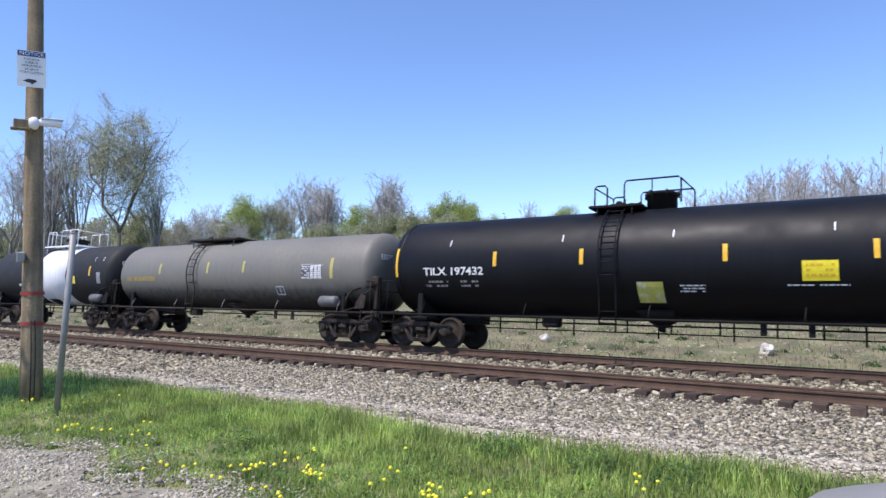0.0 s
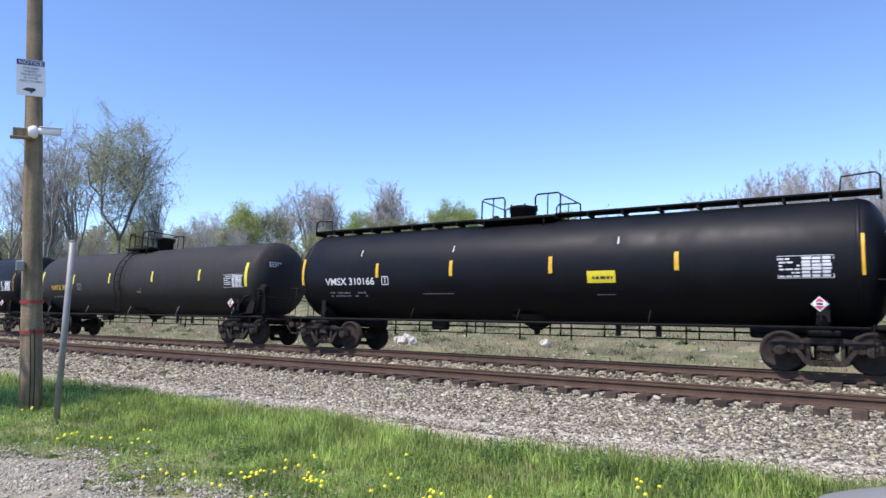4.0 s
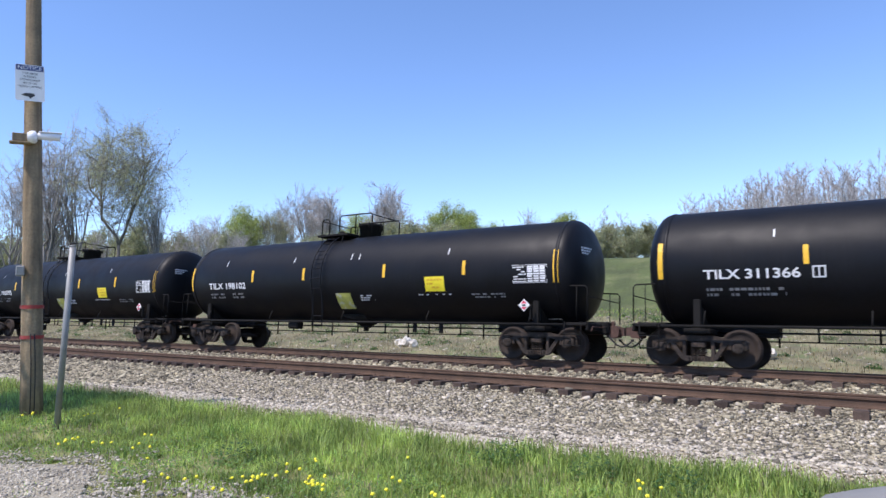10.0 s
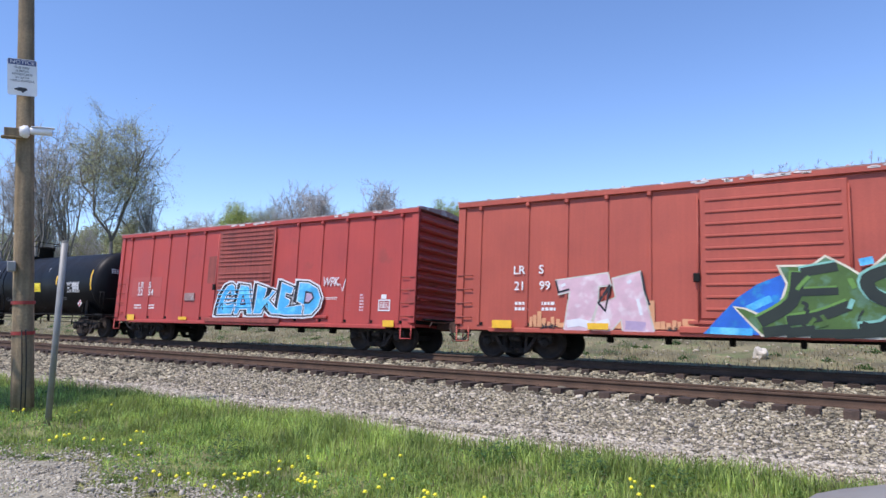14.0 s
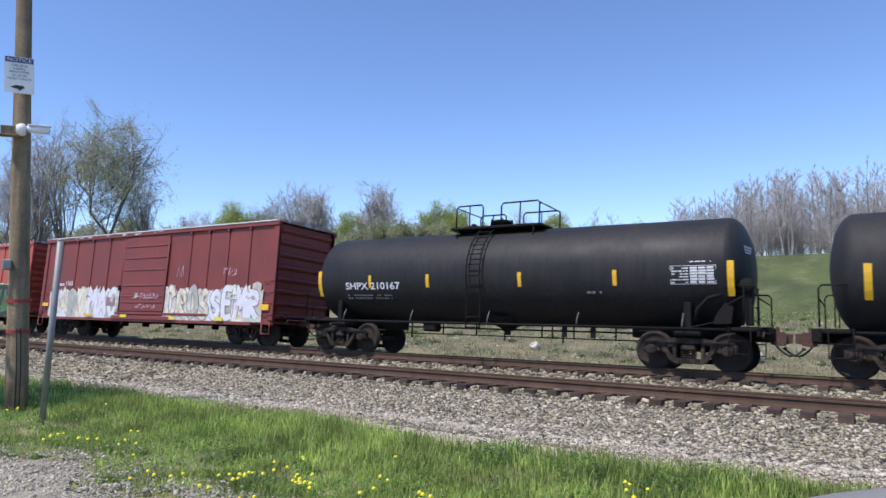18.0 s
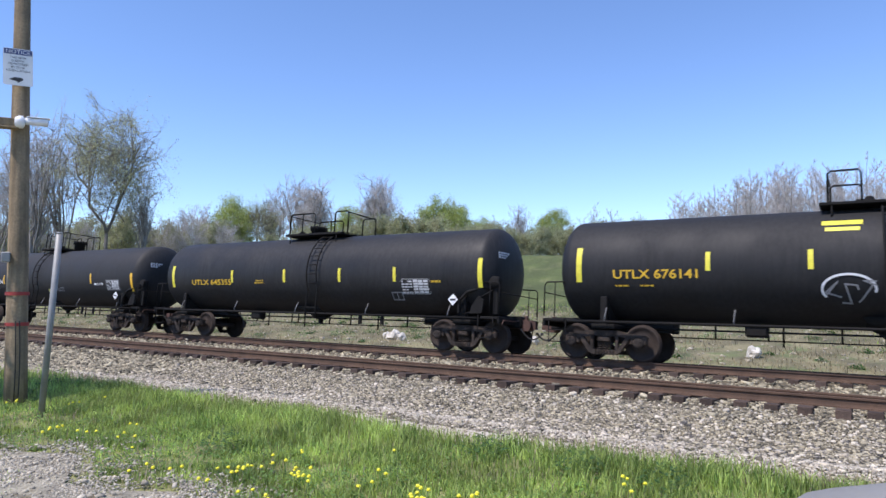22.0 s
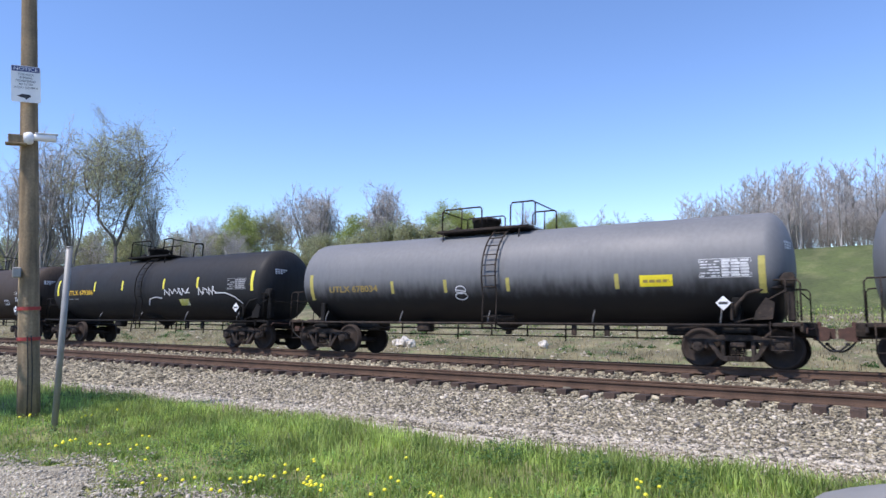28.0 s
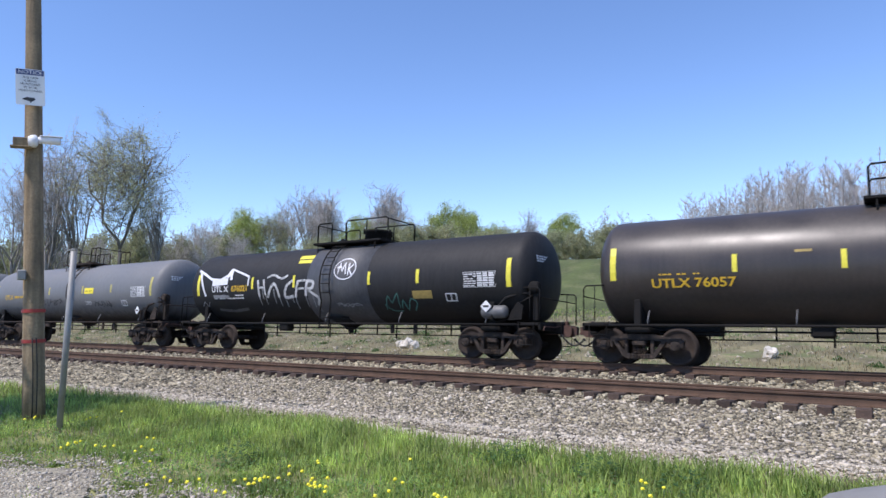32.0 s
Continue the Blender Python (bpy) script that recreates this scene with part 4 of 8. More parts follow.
def boxcar(label, s0, s1, paint, door_paint, ribs, door, door_ridges, roof_z=4.45, sill_z=0.74, rib_mat=None, end_ribs=11):
    mid, half = (s0 + s1) / 2, (s1 - s0) / 2
    base = half - 1.75
    car = thing("boxcar", label, "boxcar", group="cars of the freight train")
    CARS.append((car, mid))
    W = 1.45
    rib_mat = rib_mat or paint
    for s in (-1, 1):
        part("side_wall", Geo().box((0, s * (W - 0.03), (roof_z + sill_z) / 2 - 0.05), (2 * half, 0.06, roof_z - sill_z - 0.1), 0.012), M[paint], car)
        part("eave_beam", Geo().box((0, s * (W + 0.035), roof_z - 0.075), (2 * half + 0.02, 0.11, 0.15), 0.015), M[paint], car)
        part("corner_post", Geo().box((s * (half - 0.12), -W - 0.025, (roof_z + sill_z) / 2), (0.24, 0.05, roof_z - sill_z - 0.3), 0.012), M[paint], car)
    part("floor_frame", Geo().box((0, 0, 0.98), (2 * half - 0.2, 2.5, 0.22), 0.02).box((0, 0, 0.82), (2 * half - 0.4, 0.5, 0.3), 0.03), M["frame_black"], car)
    # roof with a low ridge and cross ribs
    g = Geo()
    xs = [-half + 2 * half * k / 16 for k in range(17)]
    sect = [(-W - 0.09, roof_z - 0.01), (-W - 0.09, roof_z + 0.02), (0, roof_z + 0.15), (W + 0.09, roof_z + 0.02), (W + 0.09, roof_z - 0.01)]
    g.add([(x, y, z) for x in (-half - 0.03, half + 0.03) for y, z in sect], [(0, 1, 6, 5), (1, 2, 7, 6), (2, 3, 8, 7), (3, 4, 9, 8), (0, 5, 9, 4), (0, 4, 3, 2, 1), (5, 6, 7, 8, 9)])
    roof = part("roof", g, M["roof"], car, "weathered metal roof with paint peeling off")
    for x in xs:
        for s in (-1, 1):
            part("roof_rib", Geo().add([(x - 0.04, s * (W + 0.09), roof_z + 0.02), (x + 0.04, s * (W + 0.09), roof_z + 0.02), (x + 0.04, 0, roof_z + 0.15), (x - 0.04, 0, roof_z + 0.15),
                                        (x - 0.03, s * (W + 0.07), roof_z + 0.055), (x + 0.03, s * (W + 0.07), roof_z + 0.055), (x + 0.03, 0, roof_z + 0.185), (x - 0.03, 0, roof_z + 0.185)],
                                       [(4, 5, 6, 7), (0, 1, 5, 4), (1, 2, 6, 5), (0, 4, 7, 3)]), M["roof"], roof)
    # side ribs with caps under the eave, on both sides
    for x in ribs:
        for s in (-1, 1):
            part("side_rib", Geo().box((x, s * (W + 0.018), (roof_z - 0.15 + sill_z + 0.12) / 2), (0.09, 0.036, roof_z - sill_z - 0.3), 0.012), M[rib_mat], car)
            if s < 0:
                part("rib_cap", Geo().box((x, -W - 0.045, roof_z - 0.20), (0.11, 0.09, 0.13), 0.02), M[rib_mat], car)
                part("sill_bracket", Geo().box((x + 0.10, -W - 0.012, sill_z + 0.18), (0.09, 0.03, 0.09), 0.01), M["frame_black"], car)
    part("side_sill", Geo().box((0, -W - 0.012, sill_z + 0.02), (2 * half - 2.2, 0.07, 0.12), 0.015), M[paint], car)
    # plug door with pressed ridges
    d0, d1 = door
    leaf = part("door", Geo().box(((d0 + d1) / 2, -W - 0.03, (roof_z + sill_z) / 2 + 0.08), (d1 - d0, 0.06, roof_z - sill_z - 0.62), 0.015), M[door_paint], car, "sliding door with pressed ridges")
    for z in door_ridges:
        part("door_ridge", Geo().box(((d0 + d1) / 2, -W - 0.065, z), (d1 - d0 - 0.24, 0.045, 0.065), 0.02), M[door_paint], leaf)
    part("door_rail", Geo().box(((d0 + d1) / 2 + 1.2, -W - 0.04, sill_z + 0.30), (d1 - d0 + 3.0, 0.08, 0.09), 0.015), M[paint], car)
    part("door_sill", Geo().box(((d0 + d1) / 2, -W - 0.05, sill_z + 0.12), (d1 - d0 + 1.0, 0.09, 0.16), 0.02), M[door_paint], car)
    for x in (d0 - 0.05, d1 + 0.02):
        part("lock_bar", Geo().tube([(x, -W - 0.07, sill_z + 0.3), (x, -W - 0.07, roof_z - 0.35)], 0.02, 6), M[paint], leaf)
    part("lock_handle", Geo().box((d0 - 0.08, -W - 0.10, 2.1), (0.16, 0.07, 0.22), 0.02), M["frame_black"], leaf)
    # ends with pressed horizontal ridges
    for s in (-1, 1):
        end = part("end_wall", Geo().box((s * (half - 0.16), 0, (roof_z + sill_z) / 2), (0.05, 2 * W - 0.12, roof_z - sill_z - 0.1), 0.012), M[paint], car)
        for k in range(end_ribs):
            z = sill_z + 0.34 + k * (roof_z - sill_z - 0.62) / (end_ribs - 1)
            x = s * (half - 0.14)
            g = Geo()
            prof = [(x, z - 0.10), (x + s * 0.10, z - 0.075), (x + s * 0.15, z - 0.01), (x + s * 0.13, z + 0.05), (x, z + 0.12)]
            n = len(prof)
            rows = [(a if abs(y) < W - 0.1 else x, y, b) for y in (-W + 0.05, -W + 0.16, W - 0.16, W - 0.05) for a, b in prof]
            g.add(rows, [(i * n + j, i * n + j + 1, (i + 1) * n + j + 1, (i + 1) * n + j)[::s] for i in range(3) for j in range(n - 1)])
            part("end_ridge", g, M[paint], end)
        for y in (-W + 0.03, W - 0.03):
            part("end_post", Geo().box((s * (half - 0.08), y, (roof_z + sill_z) / 2), (0.16, 0.06, roof_z - sill_z - 0.05), 0.012), M[paint], end)
        for x, y in ((s * (half - 0.28), -W - 0.07), (s * (half - 0.28), W + 0.07)):
            for z in (1.10, 1.50, 1.90, 2.30):
                part("rung", Geo().tube([(x - 0.24, y + (0.06 if y < 0 else -0.06), z), (x - 0.24, y, z), (x + 0.24, y, z), (x + 0.24, y + (0.06 if y < 0 else -0.06), z)], 0.015, 5), M["door_red"], car)
            part("step", Geo().tube([(x - 0.2, y, sill_z + 0.1), (x - 0.2, y, 0.42), (x + 0.2, y, 0.42), (x + 0.2, y, sill_z + 0.1)], 0.022, 6), M[paint], car)
        for z in (1.2, 1.6, 2.0, 2.4):
            part("end_rung", Geo().tube([(s * (half + 0.08), -W + 0.15, z), (s * (half + 0.08), -W + 0.6, z)], 0.014, 5), M[paint], end)
        part("crossover", Geo().box((s * (half + 0.16), 0, 1.02), (0.32, 2.2, 0.05), 0.01), M["frame_black"], car)
    g = Geo().tube([(-half + 1, -0.6, 0.72), (half - 1, -0.6, 0.72)], 0.024, 6)
    for k in range(6):
        g.box((-half * 0.45 + k * half * 0.19, -0.7, 0.62), (0.12, 0.3, 0.22), 0.03)
    part("brake_rigging", g, M["frame_black"], car)
    running_gear(car, half + 0.15, {-1: base, 1: base})
    return car


def grown(outline, d):
    """The outline moved outwards by d (inwards when negative)."""
    n, out = len(outline), []
    area = sum(a[0] * b[1] - b[0] * a[1] for a, b in zip(outline, outline[1:] + outline[:1]))
    k = d if area > 0 else -d
    for i in range(n):
        (xa, za), (xb, zb), (xc, zc) = outline[i - 1], outline[i], outline[(i + 1) % n]
        u, v = Vector((zb - za, xa - xb)).normalized(), Vector((zc - zb, xb - xc)).normalized()
        m = (u + v).normalized() if (u + v).length > 0.2 else u
        out.append((xb + m.x * k / max(m.dot(u), 0.55), zb + m.y * k / max(m.dot(u), 0.55)))
    return out


def stroke_flat(pts, w, y):
    edges = ribbon(pts, w, 0.5)
    verts = [(e[0], y - 0.00006 * i, e[1]) for i, pair in enumerate(edges) for e in pair]
    return Geo().add(verts, [(2 * i, 2 * i + 2, 2 * i + 3, 2 * i + 1) for i in range(len(edges) - 1)])


def flat_print(car, x0, z0, w, h, rows, seed, mat="white_print", y=-1.456):
    rnd, g = random.Random(seed), Geo()
    for j in range(rows):
        x, z = x0, z0 + h * j / rows
        while x < x0 + w:
            step = rnd.uniform(0.04, 0.12)
            g.add([(a, y, b) for b in (z, z + 0.55 * h / rows) for a in (x, min(x + step, x0 + w))], [(0, 1, 3, 2)])
            x += step + 0.03
    part("small_print", g, M[mat], car, "lines of small stencilled print", kind="stuff")


def flat_box(name, car, x0, x1, z0, z1, mat, y=-1.47, label=""):
    return part(name, Geo().box(((x0 + x1) / 2, y, (z0 + z1) / 2), (x1 - x0, 0.012, z1 - z0), 0.003), M[mat], car, label)

# ---- the cars, from the head of the train ----
tank_car("short black tank car with a white middle band and white railings", -34.5, None, "black_dull", 1.42, (-1.6, 1.6), (-0.5, 0.5, 4.4), ((-1.6, -0.5, 4.75), (-0.3, 1.6, 4.8)), span=(-6.2, 5.8),
         prints=((-2.7, 1.85, 1.3, 0.22, 1, "white_print"),), band=(-0.9, 1.9), stripes=(2.2, 4.0), decals=((2.4, 2.75, 2.0, 2.35, "yellow_panel"), (4.6, 4.9, 2.0, 2.5, "grey_print")), dashes=(4.2, 4.9))
tank_car("faded grey tank car with dark underside and yellow stencils", -20.85, None, "grey_dark_below", 1.37, (-3.2, -0.2), (-2.0, -1.4, 3.98), (), ladder=-2.1, zc=2.41, span=(-7.6, 7.2),
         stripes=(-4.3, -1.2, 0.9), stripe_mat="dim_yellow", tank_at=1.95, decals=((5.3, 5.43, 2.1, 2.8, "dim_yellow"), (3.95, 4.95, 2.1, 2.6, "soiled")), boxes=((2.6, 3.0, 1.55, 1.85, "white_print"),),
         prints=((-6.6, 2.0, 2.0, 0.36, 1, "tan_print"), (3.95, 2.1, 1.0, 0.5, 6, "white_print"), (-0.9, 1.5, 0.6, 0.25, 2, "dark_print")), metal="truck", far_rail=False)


def til_car(label, mid, number, dashes=(-6.1, -2.5, 0.15, 0.5, 4.0)):
    return tank_car(label, mid, (-7.98, 7.5), "black_gloss", 1.48, (-2.0, -0.55), (-0.66, 0.2, 4.47), ((-2.0, -1.6, 4.66), (-1.15, 0.65, 4.75)), ladder=-1.22, gaps=(0.60, 0.66), placard_at=1.58, zc=2.53, stripe_z=(2.38, 2.80),
                    stripes=(-4.53, -1.93, 1.62, 4.6), words=((number, -7.0, 2.15, 0.22, "white_print", 2.1),), dashes=dashes,
                    decals=((-0.5, 0.15, 1.42, 1.92, "olive_panel"), (3.2, 3.9, 1.92, 2.36, "yellow_panel")), reservoir=False, placard="red", jacket=True,
                    prints=((-6.95, 1.78, 0.8, 0.24, 2, "grey_print"), (-5.7, 1.78, 0.6, 0.24, 2, "grey_print"), (0.55, 1.66, 0.6, 0.2, 3, "white_print"), (2.9, 1.80, 1.2, 0.06, 1, "white_print"),
                            (3.28, 1.98, 0.55, 0.34, 3, "yellow_print"), (6.2, 2.10, 1.05, 0.5, 7, "white_print"), (4.8, 1.7, 1.1, 0.16, 2, "grey_print"), (-8.0, 1.12, 0.7, 0.06, 1, "white_print"), (6.3, 1.12, 1.0, 0.06, 1, "white_print")))


til_car("glossy black tank car with yellow reflector strips", -4.6, "TILX 197432", (-6.1, -2.5, 0.42, 3.85))
tank_car("brown-grey tank car with faded tan lettering", 13.78, (-7.9, 7.1), "brown_grey", 1.44, (-2.0, -0.1), (-0.6, 0.15, 4.5), ((-1.95, -1.5, 4.7), (-0.95, 0.2, 4.75)), ladder=-1.15, gaps=(0.80, 0.74), zc=2.50,
         stripes=(-5.0, -2.0, 1.22, 4.35), stripe_mat="lemon", words=(("NATX 302889", -6.97, 2.1, 0.21, "yellow_print", 1.92),), placard="red", boxes=((-4.63, -4.31, 2.08, 2.36, "grey_print"),), reservoir=False,
         prints=((5.85, 2.07, 1.08, 0.49, 6, "white_print"), (0.1, 1.75, 0.3, 0.4, 3, "tan_print"), (-6.9, 1.7, 1.6, 0.16, 1, "grey_print")))
tank_car("long black tank car with a walkway along its top", 32.3, (-8.37, 8.0), "black_gloss", 1.49, (-1.88, 0.6), (-1.14, -0.27, 4.53), ((-1.85, -0.75, 4.74), (-0.1, 0.73, 4.74)), walkway=True, gaps=(0.58, 0.62), zc=2.52,
         stripes=(-5.12, -2.32, 0.88, 4.2), stripe_z=(2.29, 2.75), words=(("VMSX 310166", -7.34, 2.08, 0.22, "white_print", 2.1),), dashes=(-5.88, -2.31, 2.72), reservoir=False, placard="red", jacket=True,
         decals=((1.91, 2.67, 2.02, 2.33, "yellow_panel"),), boxes=((-4.94, -4.66, 2.06, 2.33, "white_print"),),
         prints=((-7.2, 1.68, 1.6, 0.2, 2, "grey_print"), (1.98, 2.08, 0.62, 0.14, 1, "dark_print"), (6.4, 2.05, 1.1, 0.5, 6, "white_print"), (-3.4, 1.75, 1.1, 0.06, 1, "grey_print"), (2.05, 1.7, 0.6, 0.05, 1, "grey_print")))
tank_car("dark grey tank car with white lettering and red placard", 50.1, (-8.2, 7.4), "dark_grey", 1.47, (-1.55, 1.1), (-0.75, 0.2, 4.5), ((-1.5, -0.1, 4.78), (0.7, 1.85, 4.8)), ladder=-0.15, gaps=(0.75, 0.70), placard_at=1.62, zc=2.52,
         stripes=(-4.63, -1.46, 1.85, 4.52), words=(("TILX 730582", -6.9, 2.13, 0.2, "white_print", 1.95), ("AAR 211", 5.2, 2.05, 0.10, "white_print", 0.8)), placard="red", boxes=((-4.45, -4.2, 2.1, 2.3, "grey_print"),),
         decals=((3.0, 3.75, 2.02, 2.32, "yellow_panel"), (6.2, 7.25, 2.02, 2.5, "band_grey")), prints=((3.07, 2.06, 0.6, 0.2, 2, "dark_print"), (6.22, 2.06, 1.0, 0.4, 5, "white_print"), (-6.8, 1.8, 1.3, 0.12, 1, "grey_print"), (2.2, 1.75, 0.9, 0.05, 1, "grey_print")))
til_car("glossy black tank car with white stencilled lettering", 68.39, "TILX 195095", (-6.1, 0.15, 0.5, 4.0))
til_car("glossy black tank car with a row of yellow strips", 86.5, "TILX 198102")
tank_car("shiny black tank car with one yellow placard", 104.52, (-7.73, 7.46), "black_gloss", 1.46, (-1.6, 0.3), (-0.15, 0.58, 4.56), ((-1.6, -1.2, 4.8), (-0.68, 1.14, 4.8)), ladder=-0.7, gaps=(0.55, 0.72), zc=2.50,
         stripes=(-4.57, -1.66, 1.57, 4.49), words=(("TILX 311366", -6.74, 2.08, 0.21, "white_print", 2.05),), dashes=(-5.2, -1.67, 0.12, 3.5), reservoir=False, placard="red", jacket=True,
         decals=((2.31, 3.01, 2.05, 2.47, "yellow_panel"),), boxes=((-4.46, -4.2, 2.06, 2.32, "white_print"),),
         prints=((-6.7, 1.66, 1.7, 0.24, 2, "grey_print"), (5.43, 2.0, 1.06, 0.46, 7, "white_print"), (0.47, 2.06, 1.1, 0.06, 1, "white_print"), (2.4, 2.1, 0.55, 0.32, 3, "yellow_print"), (-0.7, 1.6, 1.3, 0.2, 3, "grey_print"), (4.2, 1.66, 1.0, 0.16, 2, "grey_print")))

LR_RIBS = (-7.15, -5.65, -4.5, -3.4, -2.3, 2.75, 3.9, 5.0, 6.1, 7.25)
h_car = boxcar("red boxcar with blue graffiti letters beside its door", 114.18, 129.95, "red", "door_red", LR_RIBS, (-1.35, 1.65), [1.35 + 0.155 * k for k in range(19) if k != 9])
i_car = boxcar("orange-red boxcar with green and pink graffiti", 131.4, 147.2, "orange_red", "orange_red", LR_RIBS, (-1.1, 1.95), [1.35 + 0.29 * k for k in range(10)])
j_car = boxcar("dark oxide-red boxcar with pale graffiti along its foot", 148.55, 164.3, "oxide", "oxide", (-6.5, -5.2, -3.9, -2.6, 3.0, 4.1, 5.2, 6.4), (-1.35, 1.66), (1.5, 1.75, 2.2, 2.85, 3.35, 3.85), end_ribs=8)


def dress_h():
    c = h_car
    flat_box("repaint_patch", c, -6.85, -4.83, 1.75, 2.57, "patch", -1.452)
    flat_box("repaint_patch", c, -1.98, -1.5, 2.26, 3.3, "door_red", -1.452)
    for text, x, z in (("LR", -6.38, 2.12), ("S", -5.66, 2.12), ("22", -6.38, 1.82), ("54", -5.66, 1.82)):
        part("lettering", word_flat(text, x, z, 0.25, 0.004, -1.492), M["white_print"], c, "white stencilled lettering")
    forms = (
        [(-1.16, 1.05), (-1.12, 1.34), (-0.95, 1.81), (-0.67, 2.14), (-0.39, 2.22), (-0.22, 2.12), (-0.18, 1.8), (-0.37, 1.73), (-0.46, 1.93), (-0.63, 1.81), (-0.77, 1.5), (-0.54, 1.44), (-0.2, 1.52), (-0.15, 1.4), (-0.3, 1.07)],
        [(-0.22, 1.07), (-0.09, 1.55), (0.06, 2.18), (0.55, 2.12), (0.63, 1.75), (0.82, 1.16), (0.8, 1.08), (0.51, 1.08), (0.48, 1.26), (0.13, 1.24), (0.03, 1.07)],
        [(0.83, 1.08), (0.9, 1.5), (0.97, 2.17), (1.5, 2.03), (1.43, 1.74), (1.33, 1.62), (1.61, 1.77), (1.75, 1.96), (1.97, 1.91), (1.63, 1.6), (2.02, 1.31), (2.38, 1.18), (2.33, 1.08), (1.78, 1.1), (1.41, 1.36), (1.29, 1.09)],
        [(2.02, 1.15), (2.19, 2.24), (2.82, 2.04), (2.73, 1.78), (2.45, 1.82), (2.43, 1.71), (2.68, 1.62), (2.64, 1.41), (2.47, 1.35), (3.23, 1.45), (3.29, 1.37), (3.27, 1.07), (2.38, 1.06)],
        [(2.96, 1.55), (3.05, 2.22), (3.5, 2.19), (3.93, 2.0), (4.1, 1.68), (4.01, 1.37), (3.71, 1.1), (3.32, 1.07), (3.32, 1.41)])
    for k, form in enumerate(forms):
        shade = [(x - 0.12, z + 0.01) for x, z in form]
        for j, (outline, mat) in enumerate(((grown(shade, 0.10), "spray_white"), (grown(form, 0.10), "spray_white"), (grown(shade, 0.035), "spray_black"), (grown(form, 0.045), "spray_black"), (grown(form, 0.0), "spray_white"), (grown(form, -0.035), "spray_blue"))):
            part("graffiti", shape_flat(outline, -1.545 - 0.003 * j - 0.0005 * k), M[mat], c, "sprayed blue graffiti letter with black and white outline")
    for hole in ([(0.17, 1.44), (0.26, 1.77), (0.4, 1.46)], [(3.36, 1.5), (3.39, 1.87), (3.67, 1.83), (3.76, 1.66), (3.56, 1.5)]):
        part("graffiti", shape_flat(grown(hole, 0.03), -1.566), M["spray_black"], c)
        part("graffiti", shape_flat(grown(hole, -0.03), -1.569), M["spray_lilac"], c, "lilac inside of a sprayed letter")
    for pts in (((1.30, 1.25), (1.55, 1.5), (1.62, 1.2), (1.4, 1.42)), ((-1.0, 1.3), (-0.85, 1.5), (-0.8, 1.25))):
        part("graffiti", stroke_flat(pts, 0.04, -1.572), M["spray_black"], c, "thin black sprayed line")
    for k in range(5):
        part("painted_ridge", Geo().box((-0.22, -1.562, 1.35 + 0.155 * k), (1.95, 0.030, 0.032), 0.006), M["spray_blue"], c, "door ridge showing through the blue paint")
    part("graffiti", word_flat("WPK", 4.05, 2.06, 0.30, 0.004, -1.492, 1.0, 0.2, 0.75), M["spray_white"], c, "thin white sprayed tag")
    part("graffiti", shape_flat([(4.5, 2.18), (4.85, 2.12), (4.95, 1.92), (5.05, 2.28), (5.08, 2.28), (4.97, 1.86), (4.84, 2.09), (4.5, 2.15)], -1.492), M["spray_white"], c)
    for x0, x1, z0, z1 in ((6.45, 6.92, 1.25, 1.29), (6.45, 6.92, 1.57, 1.61), (6.45, 6.49, 1.29, 1.57), (6.88, 6.92, 1.29, 1.57), (6.67, 6.70, 1.36, 1.57), (6.49, 6.88, 1.34, 1.36), (6.56, 6.76, 1.63, 1.77)):
        flat_box("stencil_box", c, x0, x1, z0, z1, "white_print", -1.462)
    flat_print(c, 6.52, 1.39, 0.32, 0.16, 3, 1)
    flat_print(c, 5.15, 1.25, 0.16, 0.58, 6, 2, "patch")
    flat_print(c, 5.68, 1.25, 0.16, 0.58, 6, 3, "spray_pink")
    flat_print(c, -6.6, 1.27, 0.5, 0.22, 2, 4)
    flat_print(c, -5.7, 1.27, 0.5, 0.22, 2, 5)
    flat_print(c, 4.1, 1.62, 0.6, 0.1, 2, 6)
    for x0, x1, z0, z1 in ((-6.94, -6.44, 0.78, 1.02), (6.69, 7.12, 0.76, 0.96), (-3.49, -2.99, 0.84, 0.96)):
        flat_box("reflector", c, x0, x1, z0, z1, "yellow", -1.50, "yellow reflector plate")
    part("vent", Geo().box((-2.95, -1.47, 1.74), (0.6, 0.05, 0.30), 0.01), M["roof"], c, "grimy side vent")


